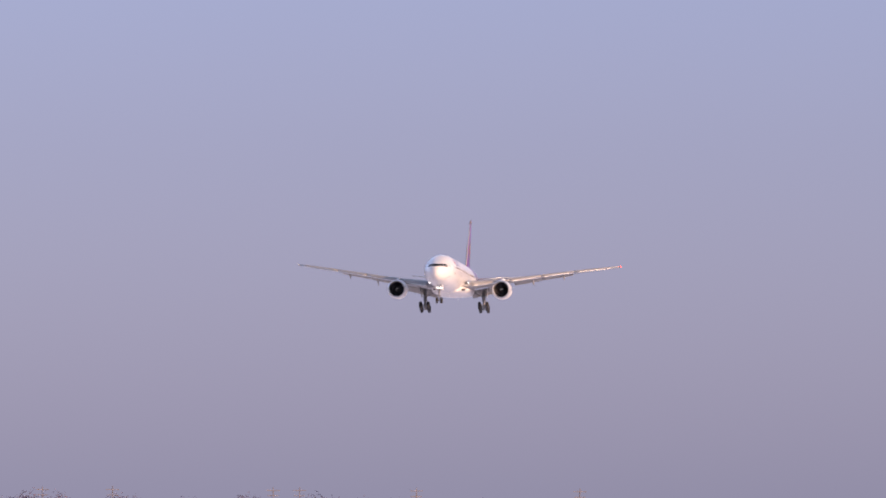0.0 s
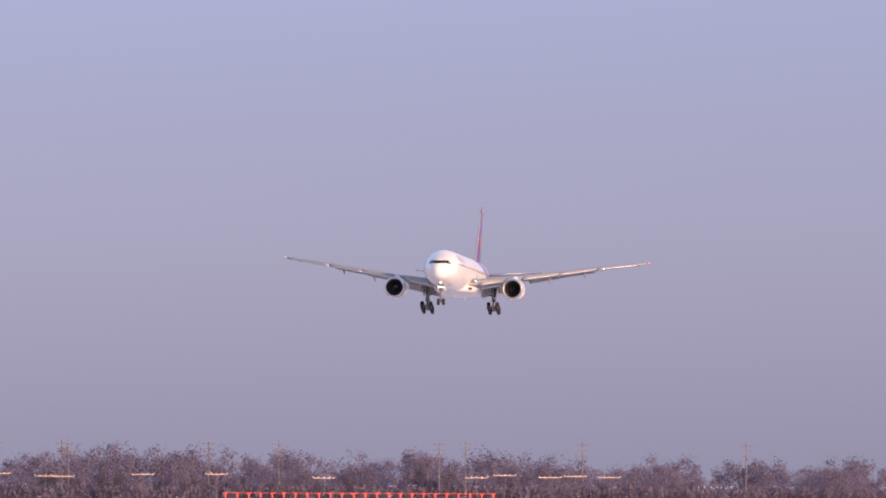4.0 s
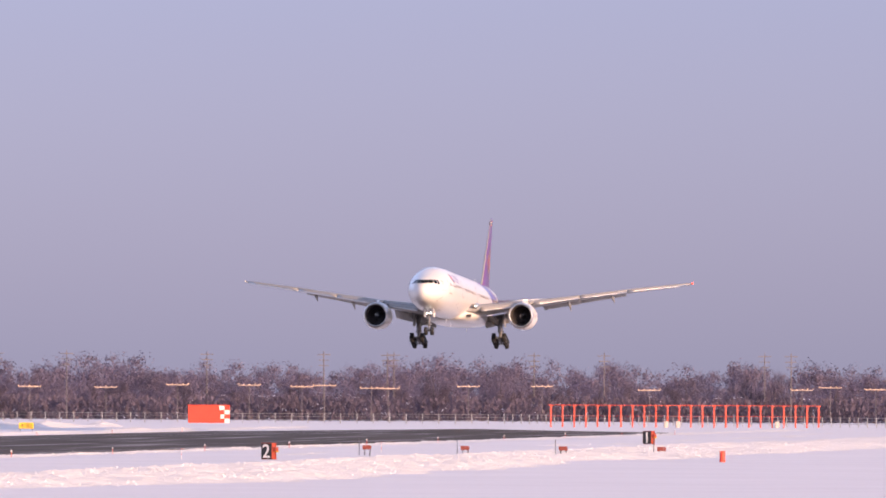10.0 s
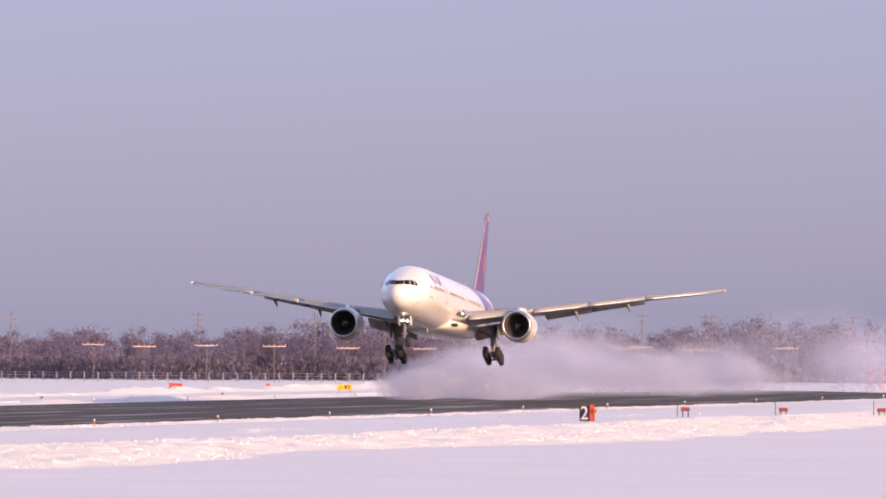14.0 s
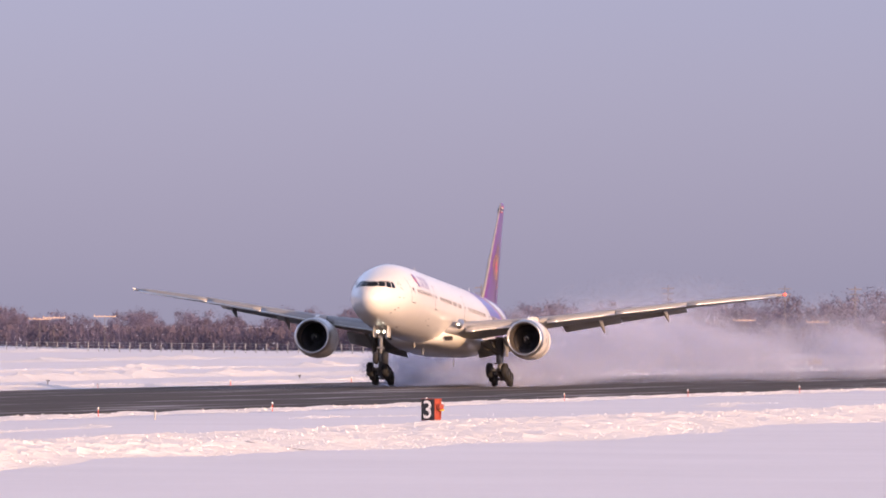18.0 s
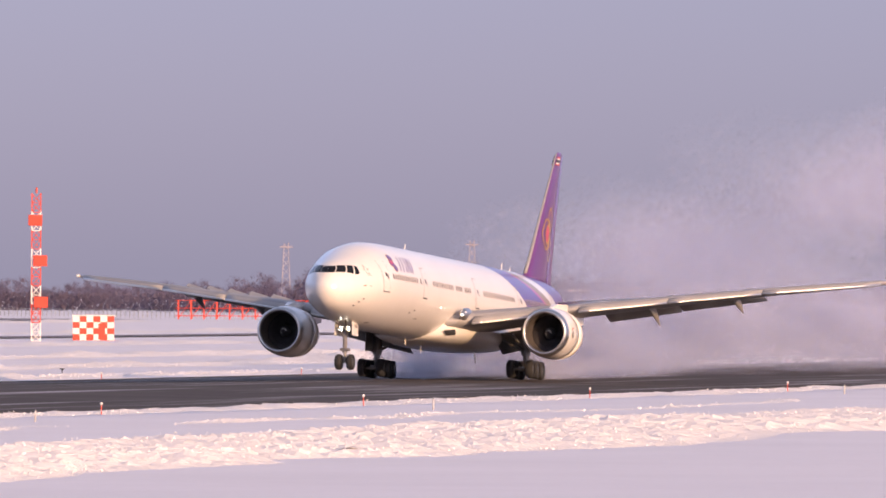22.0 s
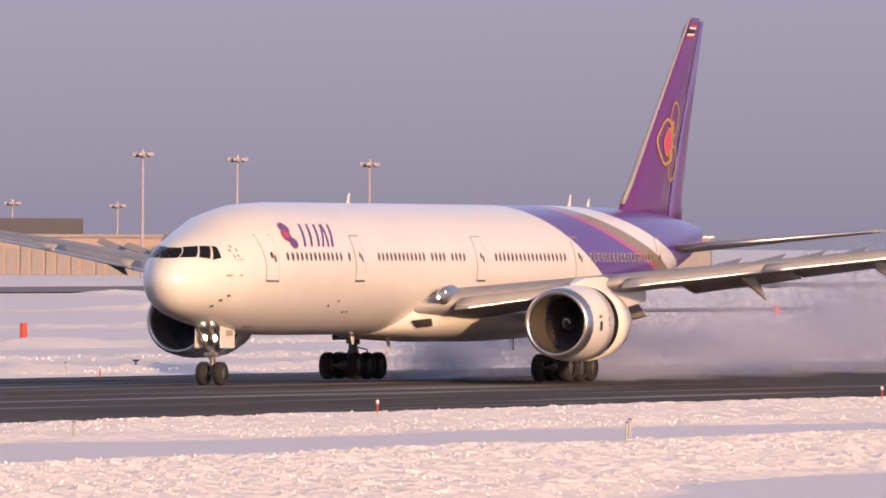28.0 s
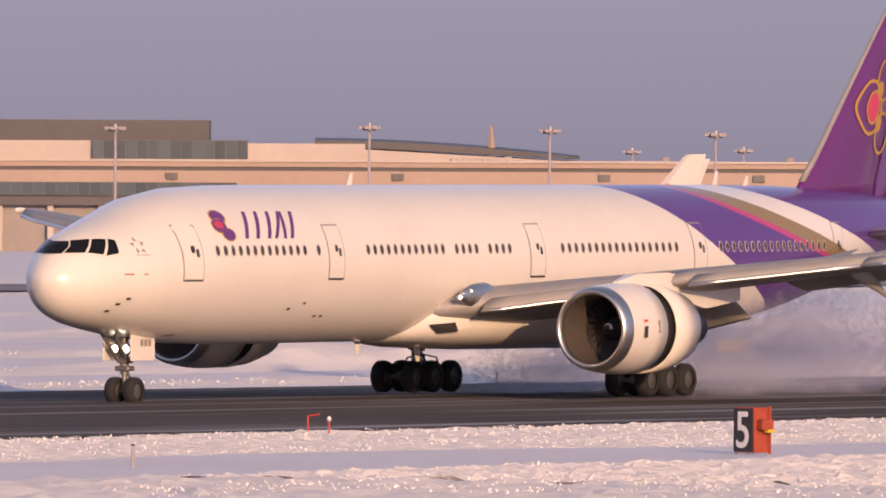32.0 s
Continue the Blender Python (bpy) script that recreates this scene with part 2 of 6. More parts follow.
# ---- building helpers ----
def mesh_object(name, verts, faces, mat, parent=None, smooth=False):
    me = bpy.data.meshes.new(name)
    me.from_pydata([tuple(v) for v in verts], [], faces)
    me.materials.append(mat)
    if smooth:
        me.polygons.foreach_set("use_smooth", [len(p.vertices) < 5 for p in me.polygons])  # caps stay flat
    me.update()
    ob = new(name, me)
    ob.parent = parent
    return ob


def part(name, bm, mat, parent=None, label="", smooth=False):
    """Links a bmesh as one mesh object under a thing or a part."""
    me = bpy.data.meshes.new(name)
    bm.to_mesh(me)
    bm.free()
    me.materials.append(mat)
    if smooth:
        me.polygons.foreach_set("use_smooth", [True] * len(me.polygons))
    ob = new(name, me)
    ob.parent = parent
    if label:
        tagged(ob, label)
    return ob


def thing(name, label, category, m=None, group="", kind=""):
    """An Empty at a thing's base that parents its parts."""
    ob = tagged(new(name), label, category, group, kind)
    if m is not None:
        ob.matrix_world = m
    return ob


def add_box(bm, x0, x1, y0, y1, z0, z1, bevel=0.0):
    r = bmesh.ops.create_cube(bm, size=1, matrix=Matrix.LocRotScale(((x0 + x1) / 2, (y0 + y1) / 2, (z0 + z1) / 2), None, (x1 - x0, y1 - y0, z1 - z0)))
    if bevel > 0:
        es = list({e for v in r["verts"] for e in v.link_edges})
        bmesh.ops.bevel(bm, geom=es, offset=bevel, segments=1, affect="EDGES")
    return bm


def box(x0, x1, y0, y1, z0, z1, bevel=0.0):
    return add_box(bmesh.new(), x0, x1, y0, y1, z0, z1, bevel)


def add_tube(bm, a, b, r0, r1=None, sides=8):
    """A tapered round bar from a to b."""
    a, b = Vector(a), Vector(b)
    d = b - a
    if d.length < 1e-6:
        return bm
    m = Matrix.Translation((a + b) / 2) @ d.to_track_quat("Z", "Y").to_matrix().to_4x4()
    bmesh.ops.create_cone(bm, cap_ends=True, segments=sides, radius1=r0, radius2=r0 if r1 is None else r1, depth=d.length, matrix=m)
    return bm


def tube(a, b, r0, r1=None, sides=8):
    return add_tube(bmesh.new(), a, b, r0, r1, sides)


def lathe(profile, axis_y, axis_z, sides=32):
    """Turns (x, radius) points about a line along x."""
    verts, faces = [], []
    k = len(profile)
    for i in range(sides):
        a = 2 * math.pi * i / sides
        for x, r in profile:
            verts.append((x, axis_y + r * math.cos(a), axis_z + r * math.sin(a)))
    for i in range(sides):
        j = (i + 1) % sides
        for q in range(k - 1):
            faces.append((i * k + q, i * k + q + 1, j * k + q + 1, j * k + q))
    return verts, faces


def loft(rings, closed_ends=True):
    """Skins rings of equal length; each ring is a closed loop of points."""
    verts, faces = [v for r in rings for v in r], []
    k = len(rings[0])
    for i in range(len(rings) - 1):
        for j in range(k):
            q = (j + 1) % k
            faces.append((i * k + j, i * k + q, (i + 1) * k + q, (i + 1) * k + j))
    if closed_ends:
        faces.append(tuple(range(k - 1, -1, -1)))
        faces.append(tuple((len(rings) - 1) * k + j for j in range(k)))
    return verts, faces


def interp(x, table):
    """Smooth interpolation in rows of (x, a, b, ...)."""
    if x <= table[0][0]:
        return table[0][1:]
    for p, q in zip(table, table[1:]):
        if x <= q[0]:
            f = (x - p[0]) / (q[0] - p[0])
            return tuple(a + (b - a) * f for a, b in zip(p[1:], q[1:]))
    return table[-1][1:]

# ---- the airliner; forward is +x, its left is +y, the origin lies on the ground under the main gear ----
S0 = 37.1  # metres from the nose datum to the main gear
# metres aft of the nose datum, top, bottom, half width
HULL = [(0.08, 4.80, 4.78, 0.01), (0.12, 5.06, 4.54, 0.26), (0.25, 5.38, 4.22, 0.56), (0.47, 5.66, 3.92, 0.86), (0.74, 5.90, 3.68, 1.08), (1.12, 6.23, 3.46, 1.36), (1.64, 6.52, 3.27, 1.64), (2.3, 6.78, 3.10, 1.92),
        (3.5, 7.13, 2.90, 2.30), (4.8, 7.52, 2.72, 2.58), (6.5, 8.03, 2.53, 2.84), (8.8, 8.37, 2.36, 3.00), (11.5, 8.47, 2.30, 3.06), (14, 8.49, 2.28, 3.08), (44.5, 8.49, 2.28, 3.08), (47.5, 8.49, 2.38, 3.05),
        (51.0, 8.47, 2.70, 2.93), (55.0, 8.44, 3.36, 2.66), (59.0, 8.32, 4.20, 2.20), (62.5, 8.14, 4.98, 1.66), (65.5, 7.88, 5.70, 1.08), (67.8, 7.62, 6.36, 0.50), (69.0, 7.45, 6.75, 0.12)]


def hull_at(s):
    top, bottom, half = interp(s, HULL)
    return (top + bottom) / 2, max((top - bottom) / 2, 0.01), half


def skin(s, z, side=1, proud=0.0):
    """The point of the fuselage's side at s metres aft and the height z."""
    c, h, w = hull_at(s)
    q = max(-0.999, min(0.999, (z - c) / h))
    y = w * math.sqrt(1 - q * q)
    ny, nz = y / (w * w), (z - c) / (h * h)
    k = math.hypot(ny, nz) or 1
    return (S0 - s, side * (y + proud * ny / k), z + proud * nz / k)


def skin_patch(name, outline, mat, parent, side=1, proud=0.012, label=""):
    """A thin piece that lies on the skin; outline is a loop of (s, z), wide pieces are cut into strips."""
    bm = bmesh.new()
    outer = [bm.verts.new(skin(s, z, side, proud)) for s, z in outline]
    inner = [bm.verts.new(skin(s, z, side, -0.02)) for s, z in outline]
    bm.faces.new(outer)
    k = len(outline)
    for i in range(k):
        j = (i + 1) % k
        bm.faces.new((outer[i], outer[j], inner[j], inner[i]))
    bmesh.ops.recalc_face_normals(bm, faces=bm.faces)
    return part(name, bm, mat, parent, label)


def skin_grid(name, s0, s1, z0, z1, mat, parent, side=1, proud=0.012, n=4, lean=0.0, label=""):
    """A four-cornered piece on the skin, in strips that follow its curve."""
    bm = bmesh.new()
    rows = []
    for i in range(n + 1):
        z = z0 + (z1 - z0) * i / n
        d = lean * i / n
        rows.append([bm.verts.new(skin(s0 + d, z, side, proud)), bm.verts.new(skin(s1 + d, z, side, proud))])
    for a, b in zip(rows, rows[1:]):
        bm.faces.new((a[0], a[1], b[1], b[0]))
    bmesh.ops.recalc_face_normals(bm, faces=bm.faces)
    return part(name, bm, mat, parent, label)


def skin_pane(name, corners, mat, parent, side=1, proud=0.02, n=5):
    """A four-cornered pane that follows the curve of the skin both ways."""
    bm = bmesh.new()
    grid = []
    for i in range(n + 1):
        u = i / n
        row = []
        for j in range(n + 1):
            v = j / n
            s, z = (sum(w * c[k] for w, c in zip(((1 - u) * (1 - v), u * (1 - v), u * v, (1 - u) * v), corners)) for k in (0, 1))
            row.append(bm.verts.new(skin(s, z, side, proud)))
        grid.append(row)
    for i in range(n):
        for j in range(n):
            bm.faces.new((grid[i][j], grid[i + 1][j], grid[i + 1][j + 1], grid[i][j + 1]))
    bmesh.ops.recalc_face_normals(bm, faces=bm.faces)
    return part(name, bm, mat, parent)


def windshield(name, low, high, mat, parent, side, n=6, post=0.004, proud=0.02):
    """The front pane, from the centre post round to the side divider that runs between two points (s, z) of the skin."""
    bm = bmesh.new()
    grid = []
    for i in range(n + 1):
        u = i / n
        s1, z = low[0] + (high[0] - low[0]) * u, low[1] + (high[1] - low[1]) * u
        edge = skin(s1, z)[1]
        row = []
        for j in range(n + 1):
            y = post + (edge - post) * j / n
            a, b = 0.05, 4.0
            for _ in range(30):
                m = (a + b) / 2
                c, h, w = hull_at(m)
                if (y / w) ** 2 + ((z - c) / h) ** 2 > 1:
                    a = m
                else:
                    b = m
            row.append(bm.verts.new((S0 - b + proud, side * y, z + proud * 0.7)))
        grid.append(row)
    for i in range(n):
        for j in range(n):
            bm.faces.new((grid[i][j], grid[i + 1][j], grid[i + 1][j + 1], grid[i][j + 1]))
    bmesh.ops.recalc_face_normals(bm, faces=bm.faces)
    return part(name, bm, mat, parent)


def oval(s, z, a, b, n=10):
    return [(s + a * math.cos(2 * math.pi * i / n), z + b * math.sin(2 * math.pi * i / n)) for i in range(n)]


def airfoil(chord, thick, n=8):
    """(distance aft of the leading edge, height) round a wing section."""
    up = []
    for i in range(n + 1):
        x = (1 - math.cos(math.pi * i / n)) / 2
        y = 5 * thick * (0.2969 * math.sqrt(x) - 0.126 * x - 0.3516 * x * x + 0.2843 * x ** 3 - 0.1036 * x ** 4)
        up.append((x * chord, y * chord))
    return up + [(x, -0.75 * y) for x, y in reversed(up[1:-1])]


def cut_airfoil(chord, thick, n, f0, f1):
    """The part of a wing section between two fractions of its chord, closed square at the cuts."""
    out = []
    loop = airfoil(chord, thick, n)
    for k, (x, h) in enumerate(loop):
        q = min(max(x / chord, f0), f1)
        if abs(q - x / chord) > 1e-9:
            y = 5 * thick * (0.2969 * math.sqrt(q) - 0.126 * q - 0.3516 * q * q + 0.2843 * q ** 3 - 0.1036 * q ** 4) * chord
            h = max(-0.75 * y, min(y, h)) if x / chord > f1 else (y if k <= n else -0.75 * y)
        out.append((q * chord, h))
    return out


# span position, leading edge aft of nose, chord, height, thickness, washout
WING = [(0.0, 22.6, 15.0, 3.35, 0.135), (3.0, 25.0, 13.2, 3.6, 0.135), (9.6, 29.9, 8.7, 4.65, 0.125), (16.0, 34.4, 6.3, 5.5, 0.125), (23.0, 39.5, 4.1, 6.4, 0.15), (28.6, 43.4, 2.6, 7.0, 0.19), (30.2, 44.8, 1.7, 7.2, 0.20), (30.45, 45.4, 0.9, 7.22, 0.14)]
WING_JOINT = (9.6, 4.65)  # span and height about which the outer wing flexes


def wing_at(y):
    return interp(y, WING)


def wing_mesh(side, y0, y1, n, f0, f1, lift=0.0):
    """The wing box between two span positions and two fractions of the chord."""
    rings = []
    for i in range(n + 1):
        y = y0 + (y1 - y0) * i / n
        le, c, z, t = wing_at(y)
        ring = [(S0 - le - x, side * y, z + h + lift) for x, h in cut_airfoil(c, t, 10, f0, f1)]
        rings.append(ring)
    return loft(rings)


def build_airliner():
    plane = thing("airliner", "white twin-engine airliner with purple tail and gold, pink and purple stripes", "airplane")
    # fuselage
    stations = sorted(set([h[0] for h in HULL] + [0.35, 0.6, 0.9, 1.35, 2.0, 2.8, 5.6, 7.6, 10.0, 20.0, 26.0, 32.0, 38.0, 46.0, 49.0, 53.0, 57.0, 61.0, 64.0]))
    rings = []
    for s in stations:
        c, h, w = hull_at(s)
        rings.append([(S0 - s, w * math.cos(2 * math.pi * i / 56), c + h * math.sin(2 * math.pi * i / 56)) for i in range(56)])
    body = mesh_object("fuselage", *loft(rings), LIVERY, plane, True)
    # belly fairing round the wing root
    rings = []
    for s, w, top, low in ((23.0, 0.6, 3.2, 2.45), (24.5, 2.3, 4.1, 2.18), (26.5, 3.35, 4.6, 1.98), (30, 3.75, 4.7, 1.88), (36, 3.8, 4.5, 1.86), (40, 3.5, 4.2, 1.95), (43.0, 2.6, 3.7, 2.15), (45.5, 0.7, 3.0, 2.3)):
        c, h = (top + low) / 2, (top - low) / 2
        rings.append([(S0 - s, w * (abs(math.cos(a)) ** 0.7) * (1 if math.cos(a) > 0 else -1), c + h * (abs(math.sin(a)) ** 0.8) * (1 if math.sin(a) > 0 else -1)) for a in [2 * math.pi * i / 28 for i in range(28)]])
    mesh_object("belly_fairing", *loft(rings), WHITE_PAINT, plane, True)
    # doors, windows and markings on both sides
    for side in (1, -1):
        for s, wide in ((5.85, 1.15), (15.8, 1.08), (31.0, 1.08), (43.9, 1.0), (56.3, 0.9)):
            frame_part = skin_grid("door_outline", s - 0.05, s + wide + 0.05, 4.80, 6.96, LINE_GREY, plane, side, 0.008, 6, label="thin grey gap round a cabin door")
            door = skin_grid("cabin_door", s, s + wide, 4.86, 6.90, LIVERY, plane, side, 0.018, 6)
            door.parent = plane
            skin_patch("door_window", oval(s + wide * 0.52, 6.02, 0.10, 0.15), CABIN_GLASS, door, side, 0.03)
            skin_grid("door_handle", s + wide * 0.66, s + wide * 0.82, 5.72, 6.02, DARK_METAL, door, side, 0.03, 1)
            skin_grid("door_sill", s, s + wide, 4.79, 4.87, DARK_METAL, door, side, 0.03, 1)
        for first, last, count in ((8.0, 14.05, 13), (15.06, 15.06, 1), (18.71, 24.3, 12), (25.35, 26.85, 4), (27.9, 29.4, 4), (33.5, 42.5, 18), (46.1, 55.3, 18)):
            for i in range(count):
                s = first + (last - first) * i / max(1, count - 1)
                window = skin_patch("cabin_window", oval(s, 5.96, 0.15, 0.235, 10), WINDOW_RIM, plane, side, 0.012, "pale rim round a dark cabin window")
                skin_patch("window_pane", oval(s, 5.96, 0.105, 0.185, 10), CABIN_GLASS, window, side, 0.018)
        # cockpit panes
        windshield("cockpit_window", (0.80, 5.86), (1.40, 6.34), GLASS_DARK, plane, side)
        for pane in (((0.84, 5.88), (1.38, 5.90), (1.99, 6.42), (1.46, 6.37)), ((1.47, 5.90), (2.00, 5.83), (2.54, 6.42), (2.06, 6.42)), ((2.09, 5.78), (2.68, 5.88), (2.87, 6.38), (2.62, 6.42))):
            skin_pane("cockpit_window", pane, GLASS_DARK, plane, side, 0.02)
    return plane, body


def build_wings(plane):
    flaps, outers = [], []
    for side in (1, -1):
        inner = mesh_object("inner_wing", *wing_mesh(side, 0.0, 9.75, 9, 0.0, 0.78), WING_GREY, plane, True)
        outer = mesh_object("outer_wing", *wing_mesh(side, 9.6, 30.45, 24, 0.0, 0.78), WING_GREY, plane, True)
        outers.append((outer, side))
        # slats: pale leading edge, drooped ahead of the wing, with a bare-metal lower lip
        for y0, y1 in ((4.2, 8.45), (10.75, 16.3), (16.33, 22.2), (22.23, 29.7)):
            wing = outer if y0 > 9 else inner
            rings = []
            for i in range(7):
                y = y0 + (y1 - y0) * i / 6
                le, c, z, t = wing_at(y)
                w = 0.44 + 0.075 * c
                x, zz = S0 - le + 0.40 * w, z - 0.14 * w
                rings.append([(x - w * a, side * y, zz + w * b) for a, b in ((0, -0.12), (0.03, 0.02), (0.18, 0.17), (0.55, 0.31), (1.15, 0.42), (1.13, 0.36), (0.5, 0.14), (0.25, -0.06), (0.12, -0.15))])
            mesh_object("slat", *loft(rings), SLAT_GREY, wing, True)
            edge = [[(ra[0][0] + 0.01 + 0.075 * math.cos(q), ra[0][1], ra[0][2] + 0.03 + 0.085 * math.sin(q)) for q in [math.pi * m / 4 for m in range(8)]] for ra in rings]
            mesh_object("slat_edge", *loft(edge), SILVER, wing, True)
            # dark gap behind the slat
            gap = [[(r[4][0] + d, r[4][1], r[4][2] + 0.012 + e) for d, e in ((0.0, 0.0), (-0.07, 0.0), (-0.07, -0.10), (0.0, -0.10))] for r in rings]
            mesh_object("slat_gap", *loft(gap), DARK_METAL, wing)
        # flaps lowered behind the trailing edge, the outer one in two lengths
        for y0, y1, part_chord, droop in ((3.3, 8.8, 0.20, 27), (11.0, 15.9, 0.20, 15), (15.95, 21.6, 0.20, 13)):
            wing = outer if y0 > 9 else inner
            rings = []
            for i in range(7):
                y = y0 + (y1 - y0) * i / 6
                le, c, z, t = wing_at(y)
                fc = part_chord * c + 0.40
                x0, z0 = S0 - le - 0.79 * c, z - (0.03 * c + 0.1 if y0 < 9 else 0.07)
                ca, sa = math.cos(radians(droop)), math.sin(radians(droop))
                rings.append([(x0 - a * ca + b * sa, side * y, z0 - a * sa + b * ca) for a, b in airfoil(fc, 0.13, 5)])
            mesh_object("flap", *loft(rings), WING_UNDER, wing, True)
        # flaperon, outer aileron and tip close the trailing edge
        for y0, y1, wing in ((8.9, 9.7, inner), (9.75, 10.9, outer), (21.7, 27.2, outer), (27.25, 29.9, outer)):
            mesh_object("aileron", *wing_mesh(side, y0, y1, 5, 0.785, 1.0), WING_GREY, wing, True)
        # flap track fairings
        for y, begin, long, sink, wing in ((6.6, 0.55, 4.4, 1.15, inner), (14.5, 0.46, 3.3, 1.22, outer), (20.0, 0.46, 2.9, 0.95, outer)):
            le, c, z, t = wing_at(y)
            rings = []
            x0 = S0 - le - begin * c
            for q in range(9):
                f = q / 8
                r = 0.44 * math.sin(math.pi * min(1, 0.08 + f * 0.92)) ** 0.7 * (1 - 0.55 * f)
                zc = z - 0.20 - sink * (0.2 * f + 0.8 * f * f)
                rings.append([(x0 - long * f, side * y + 0.55 * r * math.cos(a), zc + r * math.sin(a)) for a in [2 * math.pi * i / 12 for i in range(12)]])
            mesh_object("flap_fairing", *loft(rings), WING_UNDER, wing, True)
        # spoilers lie in the upper skin; they are hinged at their front edge
        for y0, y1 in ((4.4, 6.4), (6.5, 8.6), (12.0, 13.8), (13.86, 15.7), (15.76, 17.5), (17.56, 19.3), (19.36, 21.1)):
            ym = (y0 + y1) / 2
            le, c, z, t = wing_at(ym)
            hinge = Vector((S0 - le - 0.66 * c, side * ym, z + 0.060 * c * 0.62 + 0.05))
            l0, l1 = wing_at(y0), wing_at(y1)
            sweep = -side * ((l1[0] + 0.66 * l1[1]) - (l0[0] + 0.66 * l0[1])) / (y1 - y0)
            rise = side * (l1[2] - l0[2]) / (y1 - y0)
            wide, deep = (y1 - y0) / 2, 0.13 * c
            bm = bmesh.new()
            vs = [bm.verts.new((sweep * q - a, q, h + rise * q)) for h in (0.0, 0.05) for q, a in ((-wide, 0), (wide, 0), (wide, deep), (-wide, deep))]
            for fcs in ((0, 1, 2, 3), (7, 6, 5, 4), (0, 4, 5, 1), (1, 5, 6, 2), (2, 6, 7, 3), (3, 7, 4, 0)):
                bm.faces.new([vs[i] for i in fcs])
            sp = part("spoiler", bm, WING_GREY, outer if y0 > 9 else inner)
            sp.location = hinge
            flaps.append(sp)
        mesh_object("navigation_light", *lathe([(S0 - 44.7, 0.01), (S0 - 44.75, 0.10), (S0 - 45.2, 0.12), (S0 - 45.5, 0.02)], side * 30.32, 7.24, 8), NAV_RED if side > 0 else SIGN_WHITE, outer)
        # landing lights in the wing root, behind a bare-metal fillet
        light = mesh_object("wing_root_light", *lathe([(S0 - 25.35, 0.01), (S0 - 25.36, 0.085), (S0 - 25.4, 0.09)], side * 3.62, 4.28, 12), LAMP_ON, inner)
        mesh_object("lamp_case", *lathe([(S0 - 25.2, 0.13), (S0 - 25.18, 0.15), (S0 - 25.6, 0.17), (S0 - 25.9, 0.05)], side * 3.62, 4.28, 14), SILVER, light, True)
        rings = []
        for s, r in ((24.75, 0.02), (24.95, 0.26), (25.6, 0.48), (26.6, 0.55), (27.6, 0.3)):
            rings.append([(S0 - s, side * 3.55 + 0.62 * r * math.cos(a), 4.10 + r * math.sin(a)) for a in [2 * math.pi * i / 14 for i in range(14)]])
        light = mesh_object("landing_light", *lathe([(S0 - 24.66, 0.005), (S0 - 24.67, 0.07), (S0 - 24.70, 0.075)], side * 3.64, 4.05, 12), LAMP_ON, inner)
        mesh_object("lamp_case", *lathe([(S0 - 24.56, 0.10), (S0 - 24.55, 0.115), (S0 - 24.80, 0.13), (S0 - 25.2, 0.10)], side * 3.64, 4.05, 14), SILVER, light, True)
        mesh_object("wing_root_fillet", *loft(rings), SILVER, inner, True)
    return flaps, outers


